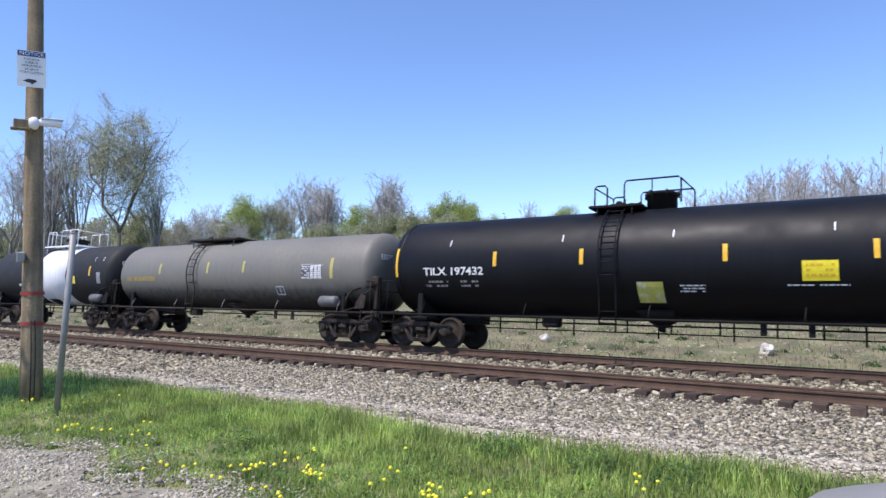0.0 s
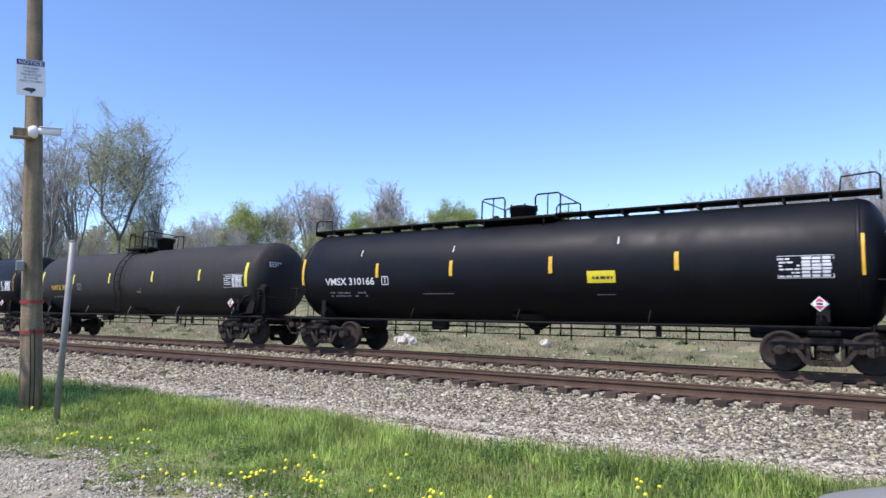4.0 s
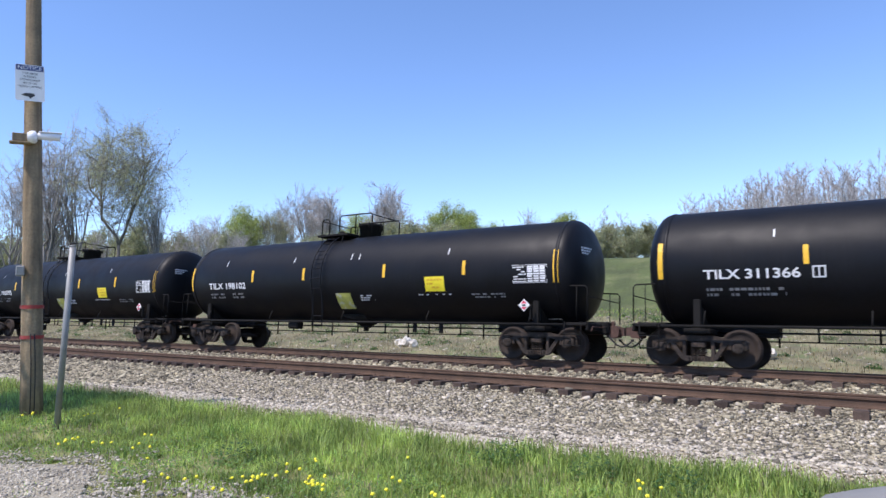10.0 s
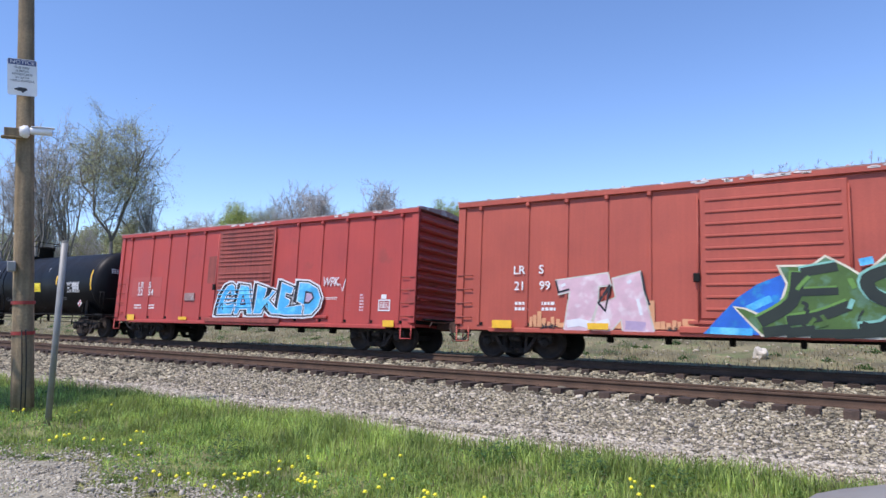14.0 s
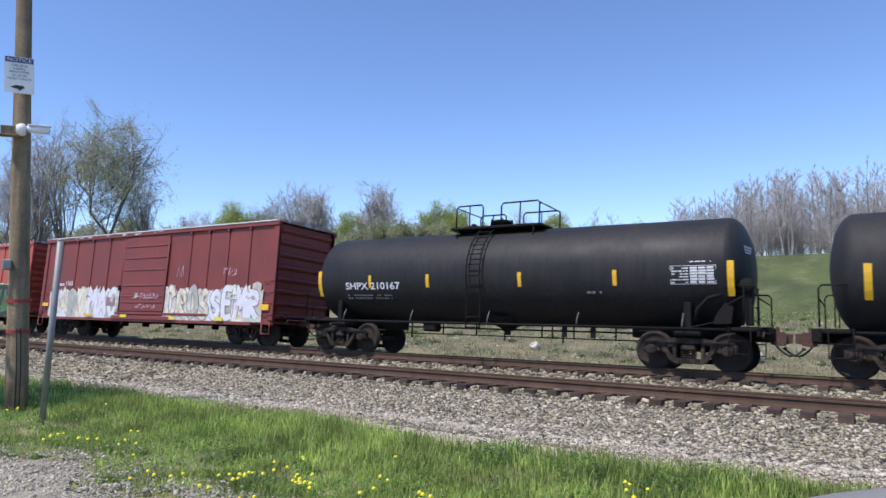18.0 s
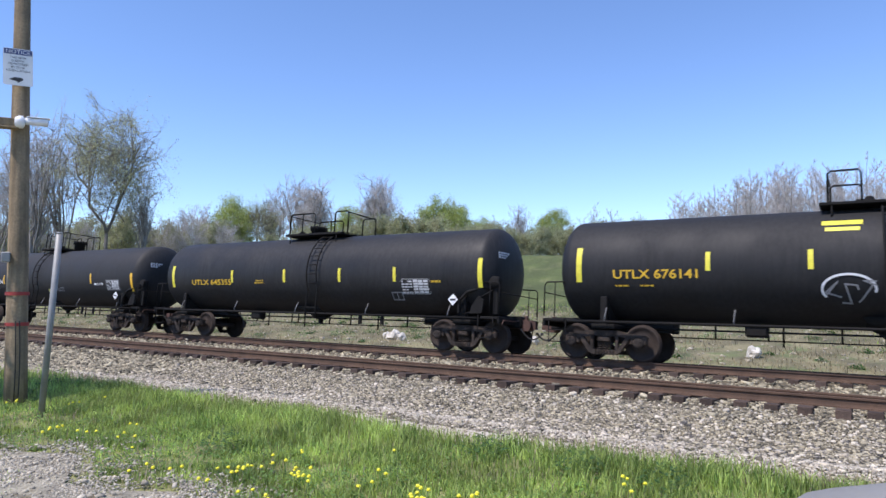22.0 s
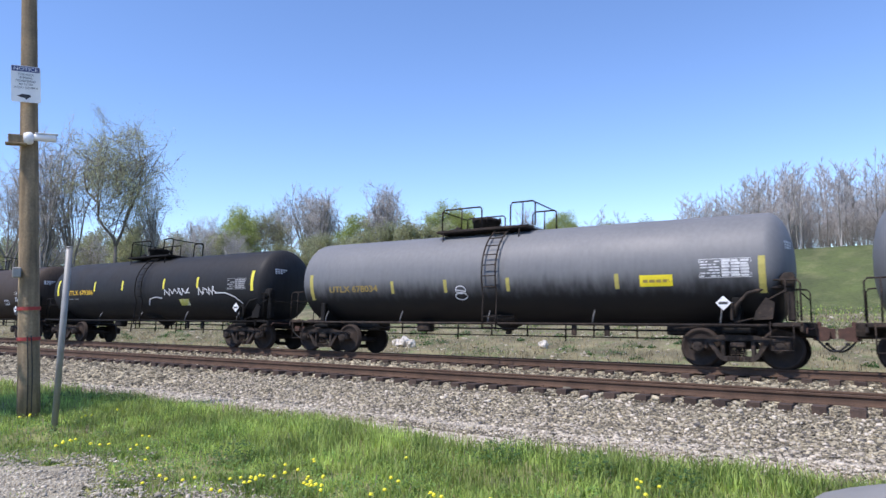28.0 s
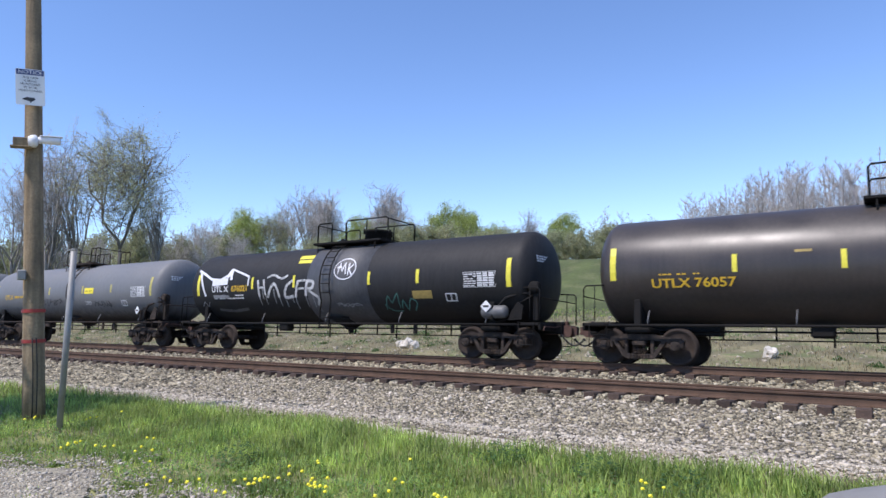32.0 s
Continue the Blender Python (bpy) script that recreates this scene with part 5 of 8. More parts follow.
def dress_i():
    c = i_car
    for text, x, z in (("LR", -6.06, 2.3), ("S", -5.29, 2.3), ("21", -6.02, 1.86), ("99", -5.27, 1.86)):
        part("lettering", word_flat(text, x, z, 0.23, 0.004, -1.492), M["white_print"], c, "white stencilled lettering")
    flat_print(c, -6.0, 1.3, 0.4, 0.3, 2, 11)
    flat_print(c, -5.2, 1.3, 0.4, 0.3, 2, 12)
    y = -1.490
    rnd = random.Random(8)
    for k in range(34):
        x = -5.5 + 4.3 * k / 33
        h = rnd.uniform(0.08, 0.42) * (1.0 if k % 5 else 1.7)
        part("graffiti", stroke_flat([(x, 0.86), (x + rnd.uniform(-0.02, 0.02), 0.86 + h)], rnd.uniform(0.08, 0.15), y - 0.0001 * k), M["spray_peach"], c, "peach paint fading down the wall")
    for i, form in enumerate(([(-4.74, 2.08), (-3.38, 2.24), (-3.31, 1.97), (-3.62, 1.95), (-3.65, 1.5), (-3.9, 0.80), (-4.51, 0.80), (-4.35, 1.83), (-4.67, 1.76)],
                              [(-3.21, 2.1), (-2.55, 2.25), (-2.48, 1.82), (-2.22, 0.80), (-2.94, 0.80), (-3.0, 1.14), (-3.3, 0.80), (-3.76, 0.80), (-3.59, 1.45), (-3.12, 1.62)])):
        part("graffiti", shape_flat(grown(form, 0.05), y - 0.006 - 0.0004 * i), M["spray_pastel"], c, "pale sprayed edge")
        part("graffiti", shape_flat(grown(form, 0.012), y - 0.009 - 0.0004 * i), M["spray_pink"], c, "pink sprayed letter")
    for pts, w, mat in (([(-4.78, 2.1), (-4.7, 1.78), (-4.4, 1.86)], 0.05, "spray_black"), ([(-3.3, 1.97), (-3.6, 1.5), (-3.42, 1.3), (-3.3, 1.95)], 0.06, "spray_black"), ([(-2.5, 2.28), (-2.42, 1.8), (-2.3, 1.45)], 0.05, "spray_black"),
                        ([(-4.45, 0.95), (-4.1, 1.0), (-3.75, 0.92)], 0.2, "spray_white"), ([(-3.65, 0.92), (-3.3, 1.02)], 0.2, "spray_white"), ([(-2.9, 0.95), (-2.4, 0.92)], 0.22, "spray_lilac"), ([(-4.62, 1.95), (-4.5, 2.0)], 0.08, "spray_white"),
                        ([(-2.85, 2.0), (-2.75, 2.06)], 0.08, "spray_white"), ([(-2.6, 1.6), (-2.5, 1.2)], 0.08, "spray_white")):
        part("graffiti", stroke_flat(pts, w, y - 0.014), M[mat], c, "sprayed accent line")
    for pts, w, mat in scrawl(-5.2, 0.80, 0.5, 0.16, 4, 61, 0.03, "spray_black") + scrawl(-1.9, 0.80, 0.4, 0.14, 3, 62, 0.025, "spray_black"):
        part("graffiti", stroke_flat(pts, w, y - 0.016), M[mat], c, "small black sprayed tag")
    # green piece over a blue cloud
    yy = -1.552
    for k, form in enumerate(([(-1.05, 0.78), (-0.31, 1.61), (0.14, 1.93), (0.68, 2.15), (0.7, 1.46), (0.16, 0.78)], [(2.91, 2.1), (2.96, 2.52), (3.2, 2.64), (3.65, 2.4), (4.01, 2.1)],
                              [(4.14, 2.05), (4.1, 2.44), (4.53, 2.5), (5.02, 2.32), (4.9, 2.1)], [(6.1, 1.7), (6.2, 2.18), (6.71, 2.06), (7.2, 1.93), (7.6, 1.76), (7.6, 1.2), (6.8, 1.2), (6.48, 1.5)])):
        part("graffiti", shape_flat(form, yy - 0.0004 * k), M["spray_deep_blue"], c, "blue sprayed cloud")
    for pts in ([(-0.9, 0.86), (0.0, 0.84)], [(-0.1, 1.35), (0.4, 1.6)], [(6.75, 1.55), (7.2, 1.62)], [(2.1, 2.35), (2.35, 2.4)], [(6.95, 1.35), (7.5, 1.0)]):
        part("graffiti", stroke_flat(pts, 0.16, yy - 0.003), M["spray_blue"], c, "pale blue sprayed patch")
    piece = [(-0.36, 1.4), (-0.13, 1.35), (0.15, 1.22), (0.59, 1.46), (0.74, 1.92), (0.57, 2.31), (1.22, 2.3), (1.48, 2.5), (1.84, 2.28), (2.14, 2.05), (2.58, 2.48), (2.96, 2.2), (3.42, 2.25), (4.01, 2.27), (4.26, 2.11), (4.61, 2.19),
             (5.35, 2.4), (5.86, 2.29), (6.01, 2.42), (6.16, 2.37), (6.17, 1.9), (6.09, 1.69), (6.44, 1.84), (6.53, 1.64), (6.76, 1.67), (6.78, 1.2), (7.17, 1.27), (7.62, 1.45), (7.62, 0.78), (0.2, 0.78), (0.0, 1.0)]
    part("graffiti", shape_flat(grown(piece, 0.035), yy - 0.005), M["spray_cream"], c, "pale outline of a green sprayed piece")
    part("graffiti", shape_flat(grown(piece, -0.012), yy - 0.008), M["spray_green"], c, "green sprayed graffiti piece")
    strokes = (([(1.0, 2.16), (1.7, 2.28)], 0.20), ([(0.95, 2.17), (0.8, 1.5), (0.15, 1.06)], 0.26), ([(0.91, 1.72), (1.7, 1.75)], 0.16), ([(0.7, 1.1), (1.3, 1.2), (1.9, 1.45)], 0.22), ([(2.75, 2.22), (2.24, 2.0), (2.34, 1.66), (2.72, 1.42), (2.53, 1.02), (2.05, 0.93)], 0.26),
               ([(3.1, 2.12), (3.24, 1.61), (3.19, 0.9)], 0.24), ([(3.24, 1.56), (3.73, 1.7)], 0.2), ([(3.96, 2.16), (3.64, 1.61), (3.59, 0.88)], 0.26), ([(4.29, 0.95), (4.52, 2.0), (4.75, 1.5), (4.99, 0.98)], 0.26), ([(5.0, 1.0), (5.14, 2.12)], 0.24),
               ([(5.2, 2.22), (6.05, 2.2)], 0.22), ([(5.7, 2.2), (5.5, 1.5), (5.39, 0.98)], 0.30), ([(6.03, 2.15), (6.0, 1.86)], 0.2), ([(6.3, 1.6), (6.35, 1.1)], 0.16), ([(6.62, 1.45), (6.6, 1.0)], 0.14))
    rnd = random.Random(8)
    for k, (pts, w) in enumerate(strokes):
        line = curve_through(pts, 4)
        part("graffiti", stroke_flat([(x - 0.03, z + 0.03) for x, z in line], w * 1.12, yy - 0.0095 - 0.0002 * k), M["spray_mintline" if k % 4 == 0 else "spray_grass"], c, "light green sprayed edge")
        part("graffiti", stroke_flat(line, w, yy - 0.0135 - 0.0003 * k), M["spray_olive"], c, "dark sprayed letter stroke")
    for k in range(26):
        x, z = 0.5 + 6.6 * rnd.random(), 0.86 + rnd.random() ** 1.5 * 1.0
        part("graffiti", stroke_flat(curve_through([(x, z), (x + rnd.uniform(-0.1, 0.2), z + rnd.uniform(0.05, 0.2)), (x + rnd.uniform(-0.1, 0.25), z + rnd.uniform(0.15, 0.4))], 3), rnd.uniform(0.03, 0.10), yy - 0.0195 - 0.0001 * k),
             M[("spray_grass", "spray_mintline", "spray_olive", "spray_green", "spray_olive")[k % 5]], c, "sprayed accent line")
    for k in range(16):
        x = 0.5 + 6.9 * k / 15
        part("graffiti", stroke_flat([(x - 0.28, 0.83), (x + 0.28, 0.83 + rnd.uniform(-0.03, 0.1))], rnd.uniform(0.12, 0.28), yy - 0.023 - 0.0001 * k), M["spray_olive"], c, "dark sprayed foot of the piece")
    for x0, x1, z0, z1 in ((-6.63, -6.03, 0.80, 1.02), (-3.86, -3.31, 0.82, 0.98), (6.85, 7.28, 0.80, 1.0)):
        flat_box("reflector", c, x0, x1, z0, z1, "yellow", -1.585, "yellow reflector plate")


def dress_j():
    c = j_car
    rnd = random.Random(21)
    y = -1.492
    flat_print(c, -6.62, 2.24, 0.6, 0.22, 1, 31)
    part("lettering", word_flat("1183", -5.8, 2.23, 0.22, 0.003, y - 0.012, width=0.58), M["white_print"], c, "white stencilled number")
    # worn pale rounded letters over a thin wash
    bow = [(0.72, 0.85), (0.5, 1.0), (0.22, 0.8), (0.15, 0.45), (0.3, 0.08), (0.6, 0.05), (0.8, 0.3)]
    glyphs = {"O": [bow[:6] + [(0.82, 0.3), (0.8, 0.7), (0.6, 0.98)]], "C": [bow], "S": [[(0.8, 0.85), (0.5, 1.0), (0.2, 0.8), (0.3, 0.55), (0.7, 0.4), (0.75, 0.15), (0.45, 0.0), (0.15, 0.12)]],
              "R": [[(0.2, 0.0), (0.2, 0.95)], [(0.2, 0.95), (0.7, 0.9), (0.75, 0.6), (0.25, 0.5), (0.85, 0.0)]], "E": [[(0.8, 0.95), (0.2, 0.9), (0.2, 0.05), (0.85, 0.05)], [(0.2, 0.5), (0.7, 0.5)]],
              "M": [[(0.1, 0.0), (0.2, 0.95), (0.5, 0.4), (0.8, 0.95), (0.9, 0.0)]], "A": [[(0.1, 0.0), (0.45, 0.98), (0.85, 0.0)], [(0.25, 0.35), (0.7, 0.35)]], "D": [[(0.2, 0.0), (0.2, 0.95), (0.7, 0.8), (0.8, 0.4), (0.6, 0.05), (0.2, 0.0)]]}
    fills = ("spray_cream", "spray_cream", "spray_mint", "spray_cream", "spray_white", "spray_white", "spray_white", "spray_white")
    n_line = 0
    for x0, word, wide, height in ((-6.95, "MADOMAC", 5.45, 1.30), (1.75, "OROSSEMR", 5.45, 1.32)):
        w = wide / len(word)
        for k, letter in enumerate(word):
            a, foot, hh = x0 + w * k, 0.82, height * rnd.uniform(0.9, 1.06)
            wash = [(a - 0.12 + (w + 0.24) * i / 6, foot + hh * rnd.uniform(0.80, 1.02)) for i in range(7)]
            part("graffiti", shape_flat([(a - 0.12, foot), (a + w + 0.12, foot)] + wash[::-1], y - 0.0003 * k), M[("spray_pastel", "spray_white", "spray_mint", "spray_cream")[(k + (x0 > 0)) % 4]], c, "thin pale sprayed ground")
            for pts in glyphs[letter]:
                n_line += 1
                line = curve_through([(a + w * (0.02 + 0.96 * p) + rnd.uniform(-0.03, 0.03), foot + 0.14 + (hh - 0.26) * q) for p, q in pts], 4)
                part("graffiti", stroke_flat(line, 0.29, y - 0.004 - 0.0004 * n_line), M["spray_grey" if x0 > 0 else "spray_mint"], c, "worn sprayed outline")
                part("graffiti", stroke_flat(line, 0.235, y - 0.0056 - 0.0004 * n_line), M[fills[k]], c, "pale sprayed letter")
            for _ in range(2):
                p = (a + w * rnd.uniform(0.1, 0.9), foot + hh * rnd.uniform(0.15, 0.8))
                part("graffiti", stroke_flat(curve_through([p, (p[0] + rnd.uniform(-0.1, 0.15), p[1] + rnd.uniform(0.05, 0.2)), (p[0] + rnd.uniform(0, 0.25), p[1] + rnd.uniform(-0.2, 0.25))], 3), rnd.uniform(0.02, 0.05), y - 0.0215 - 0.0002 * k), M[("spray_grey", "spray_pink", "spray_mint")[rnd.randrange(3)]], c, "thin sprayed line")
    for pts, w, mat in scrawl(0.15, 1.62, 1.2, 0.26, 6, 71, 0.025, "spray_pink") + scrawl(-0.35, 1.62, 0.4, 0.3, 2, 72, 0.03, "spray_white") + scrawl(-0.2, 1.25, 1.4, 0.18, 6, 73, 0.022, "spray_pink") + scrawl(2.4, 2.45, 0.4, 0.5, 2, 74, 0.022, "spray_pink") + scrawl(5.2, 2.5, 0.7, 0.35, 3, 75, 0.022, "spray_pink"):
        part("graffiti", stroke_flat(pts, w, -1.56), M[mat], c, "thin pale chalk tag")
    part("graffiti", shape_flat([(6.72, 0.95), (7.22, 0.95), (7.2, 2.2), (7.0, 2.28), (6.75, 2.2)], y - 0.003), M["spray_pastel"], c, "pale sprayed patch")
    for k in range(5):
        flat_print(c, -1.2 + 0.5 * k, 1.9 - 0.25 * (k % 3), 0.45, 0.16, 2, 40 + k, "patch", -1.535)
    for x0, x1, z0, z1 in ((5.6, 5.97, 1.64, 1.84),):
        for a, b2, p, q in ((x0, x1, z0, z0 + 0.03), (x0, x1, z1 - 0.03, z1), (x0, x0 + 0.03, z0, z1), (x1 - 0.03, x1, z0, z1), ((x0 + x1) / 2, (x0 + x1) / 2 + 0.03, z0, z1)):
            flat_box("stencil_box", c, a, b2, p, q, "white_print", -1.525)
    for x0, x1, z0, z1, mat in ((-7.51, -7.02, 1.29, 1.45, "yellow"), (-3.81, -3.32, 0.87, 0.99, "yellow"), (-1.15, -0.7, 0.86, 0.98, "lemon"), (2.16, 2.51, 0.82, 0.94, "lemon"), (4.92, 5.35, 0.83, 0.97, "lemon"), (7.27, 7.72, 1.25, 1.45, "yellow")):
        flat_box("reflector", c, x0, x1, z0, z1, mat, -1.56, "yellow reflector plate")
    flat_box("vent", c, -2.35, -1.73, 1.34, 1.71, "roof", -1.51, "grey side vent")
    part("roof_edge", Geo().box((0.2, -1.555, 4.475), (15.2, 0.03, 0.035), 0.006), M["white"], c, "pale roof edge strip")


def peel(car, seed, spans):
    """Pale bare patches where the paint has come off the roof's edge."""
    rnd = random.Random(seed)
    for a, b, n in spans:
        for _ in range(n):
            x, w = rnd.uniform(a, b), rnd.uniform(0.06, 0.35)
            part("bare_patch", Geo().box((x, -1.545, 4.40 + rnd.uniform(-0.02, 0.03)), (w, 0.012, rnd.uniform(0.03, 0.07)), 0.004), M["roof_white"], car, "pale patch of bare metal on the roof's edge")


peel(h_car, 3, ((-1.4, 1.8, 9), (2.0, 7.0, 5)))
peel(i_car, 4, ((-1.3, 3.6, 22), (4.5, 7.5, 5)))
peel(j_car, 5, ((-6.5, 1.5, 12),))
dress_h()
dress_i()
dress_j()

tank_car("dull black tank car with white lettering and dull stripes", 173.27, (-6.94, 5.92), "black_worn", 1.40, (-2.19, 0.85), (-1.2, -0.5, 4.2), ((-2.15, -0.9, 4.62), (-0.6, 0.95, 4.62)), ladder=-0.95, gaps=(0.42, 0.38), zc=2.45,
         stripes=(-4.81, -2.6, 0.47, 3.16), stripe_z=(2.02, 2.42), ends=(1.76, 2.59), words=(("SHPX 210167", -5.83, 1.98, 0.21, "white_print", 2.2),), reservoir=False,
         prints=((4.55, 2.04, 1.06, 0.45, 6, "white_print"), (-5.8, 1.66, 1.8, 0.18, 2, "grey_print"), (5.0, 2.56, 0.5, 0.05, 1, "white_print"), (2.4, 1.8, 0.4, 0.12, 1, "grey_print")))
tank_car("dark grey tank car with plain white lettering", 189.4, (-7.51, 6.51), "dark_grey", 1.37, (-2.17, -0.35), (-0.52, 0.0, 4.25), ((-2.11, -1.7, 4.62), (-1.13, 0.34, 4.62)), ladder=-1.15, gaps=(0.75, 0.60), shift=(0.15, 0.0), zc=2.40,
         stripes=(-4.48, -2.23, 0.42, 3.44), stripe_z=(2.02, 2.46), ends=(1.68, 2.45), words=(("GATX 204914", -6.63, 2.02, 0.2, "white_print", 2.03), ("FRA 210", 3.7, 1.95, 0.09, "white_print", 0.7)), placard="white", reservoir=False,
         decals=((-0.32, 0.1, 1.43, 1.77, "olive_panel"), (4.59, 5.64, 1.7, 2.19, "band_grey")), prints=((4.65, 1.75, 0.95, 0.4, 5, "white_print"), (-6.5, 1.76, 1.6, 0.1, 1, "grey_print"), (0.4, 1.66, 0.7, 0.22, 3, "grey_print")))
tank_car("worn black tank car with yellow lettering", 206.07, (-7.3, 6.76), "black_worn", 1.37, (-1.73, 0.96), (-1.19, -0.6, 4.2), ((-1.72, -0.2, 4.6), (0.43, 1.35, 4.6)), ladder=0.31, gaps=(0.85, 0.45), placard_at=1.25, shift=(0.25, 0.33), zc=2.40,
         stripes=(-3.81, -1.11, 1.44, 3.70), stripe_z=(2.03, 2.48), ends=(1.85, 2.7), stripe_mat="lemon", words=(("UTLX 645355", -6.15, 1.95, 0.19, "yellow_print", 2.28),), placard="white", reservoir=False, boxes=((3.52, 3.94, 1.47, 1.72, "grey_print"),),
         prints=((3.94, 1.66, 1.06, 0.45, 5, "white_print"), (5.07, 1.97, 0.46, 0.12, 1, "yellow_print"), (-2.61, 1.97, 0.46, 0.16, 2, "yellow_print")))
tank_car("worn black tank car with white tags and pale reservoir", 223.18, (-7.36, 6.48), "black_dull", 1.37, (-1.84, 1.41), (0.13, 1.14, 4.32), ((-1.81, -1.1, 4.62), (-0.4, 1.95, 4.63)), ladder=-0.41, gaps=(0.80, 0.62), placard_at=1.21, tank_at=0.55, shift=(0.22, 0.30), zc=2.42,
         stripes=(-4.15, -2.0, 1.3, 3.45), stripe_z=(2.25, 2.70), ends=(1.99, 2.9), stripe_mat="lemon", words=(("UTLX 676141", -6.46, 2.08, 0.21, "yellow_print", 2.08),), placard="white", reservoir="pale_cyan",
         decals=((-1.79, -1.0, 3.27, 3.38, "lemon"), (-1.72, -1.06, 3.12, 3.21, "lemon"), (4.95, 5.64, 1.6, 1.92, "spray_mintline"), (4.45, 4.85, 1.62, 1.85, "grey_print")),
         strokes=[ring(-1.3, 1.82, 0.5, 0.32, 0.05, "white_print", 0.62, -0.2)] + scrawl(-1.75, 1.52, 0.95, 0.5, 3, 5, 0.035, "grey_print") + scrawl(2.07, 1.58, 1.15, 0.36, 5, 6, 0.035, "grey_print") + scrawl(4.35, 1.95, 0.7, 0.2, 3, 7, 0.03, "grey_print"),
         prints=((5.16, 2.05, 1.07, 0.46, 6, "white_print"), (5.16, 2.55, 0.5, 0.05, 1, "white_print"), (-6.4, 1.86, 1.0, 0.08, 1, "yellow_print")))
tank_car("dark brown tank car with white lettering", 239.9, (-7.24, 6.8), "brown", 1.39, (-0.82, 1.07), (-0.41, 0.0, 4.15), ((-0.8, 0.0, 4.6), (0.62, 1.47, 4.62)), ladder=0.53, gaps=(0.66, 0.80), zc=2.42,
         stripes=(-3.84, -0.75, 1.52, 3.32), stripe_z=(1.78, 2.24), ends=(1.74, 2.6), stripe_mat="lemon", words=(("GATX 56677", -5.97, 2.0, 0.21, "white_print", 1.8),), placard="white", boxes=((4.54, 5.0, 1.73, 1.98, "white_print"),),
         decals=((1.64, 2.34, 1.75, 1.95, "olive_panel"),), prints=((5.68, 1.89, 1.0, 0.5, 6, "white_print"), (1.6, 2.0, 0.85, 0.1, 2, "grey_print"), (3.4, 1.8, 0.7, 0.17, 3, "grey_print"), (-5.9, 1.72, 1.7, 0.16, 2, "grey_print")))
tank_car("worn black tank car with a white tag along its side", 257.2, (-7.3, 6.39), "black_dull", 1.37, (-2.62, 0.38), (-2.0, -1.1, 4.25), ((-2.6, -0.88, 4.55), (-0.26, 0.42, 4.56)), ladder=-0.58, gaps=(0.85, 0.75), zc=2.40,
         stripes=(-4.15, -1.95, 1.02, 3.22), stripe_z=(2.27, 2.70), ends=(2.1, 2.85), stripe_mat="lemon", words=(("UTLX 679386", -6.45, 2.13, 0.2, "yellow_print", 2.18),), placard="white", reservoir=False,
         decals=((2.0, 2.6, 1.6, 1.85, "olive_panel"),),
         strokes=[([(-0.15, 1.62), (0.05, 1.88), (0.5, 1.95), (0.9, 1.9)], 0.04, "white_print"), ([(4.3, 2.05), (4.9, 2.05), (5.4, 1.9), (5.75, 1.65)], 0.04, "white_print")] + scrawl(1.1, 1.98, 1.65, 0.32, 6, 8, 0.035, "white_print") + scrawl(3.3, 1.98, 1.1, 0.34, 4, 9, 0.035, "white_print"),
         prints=((5.0, 2.17, 1.05, 0.42, 5, "grey_print"), (-6.4, 1.9, 0.9, 0.08, 1, "grey_print")))
tank_car("pale grey tank car, dark along its foot", 274.05, (-7.42, 6.68), "light_dark_below", 1.38, (-2.67, 0.47), (-1.79, -0.87, 4.28), ((-2.62, -0.88, 4.57), (-0.22, 0.9, 4.6)), ladder=-0.4, gaps=(0.80, 0.57), placard_at=1.40, shift=(0.0, 0.22), zc=2.42,
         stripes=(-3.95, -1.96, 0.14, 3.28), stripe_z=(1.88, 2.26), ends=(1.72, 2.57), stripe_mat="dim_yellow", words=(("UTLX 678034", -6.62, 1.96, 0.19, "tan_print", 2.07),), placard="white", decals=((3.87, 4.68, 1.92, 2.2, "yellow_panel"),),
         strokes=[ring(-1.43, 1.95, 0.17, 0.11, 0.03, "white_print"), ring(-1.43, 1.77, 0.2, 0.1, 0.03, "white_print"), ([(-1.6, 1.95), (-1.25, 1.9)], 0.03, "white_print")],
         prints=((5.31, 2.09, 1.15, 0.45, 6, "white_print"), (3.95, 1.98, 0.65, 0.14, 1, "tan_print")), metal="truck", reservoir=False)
tank_car("pale grey tank car with yellow placard and dark ladder", 291.05, (-7.34, 6.6), "pale_dark_below", 1.38, (-1.78, 0.85), (-1.0, -0.6, 4.05), ((-1.77, -0.28, 4.6), (0.36, 1.2, 4.6)), ladder=0.24, gaps=(0.85, 0.74), shift=(0.15, 0.0), zc=2.42,
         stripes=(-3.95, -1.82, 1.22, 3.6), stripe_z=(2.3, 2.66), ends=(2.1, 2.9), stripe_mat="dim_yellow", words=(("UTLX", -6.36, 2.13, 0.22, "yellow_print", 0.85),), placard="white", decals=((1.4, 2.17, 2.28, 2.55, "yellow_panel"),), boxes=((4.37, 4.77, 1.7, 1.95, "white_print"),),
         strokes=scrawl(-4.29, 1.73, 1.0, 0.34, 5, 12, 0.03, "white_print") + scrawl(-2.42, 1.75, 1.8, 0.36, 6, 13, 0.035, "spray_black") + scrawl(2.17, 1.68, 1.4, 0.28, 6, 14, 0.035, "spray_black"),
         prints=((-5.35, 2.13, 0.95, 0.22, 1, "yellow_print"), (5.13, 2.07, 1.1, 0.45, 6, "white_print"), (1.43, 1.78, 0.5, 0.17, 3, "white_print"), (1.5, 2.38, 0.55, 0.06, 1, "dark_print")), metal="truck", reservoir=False)
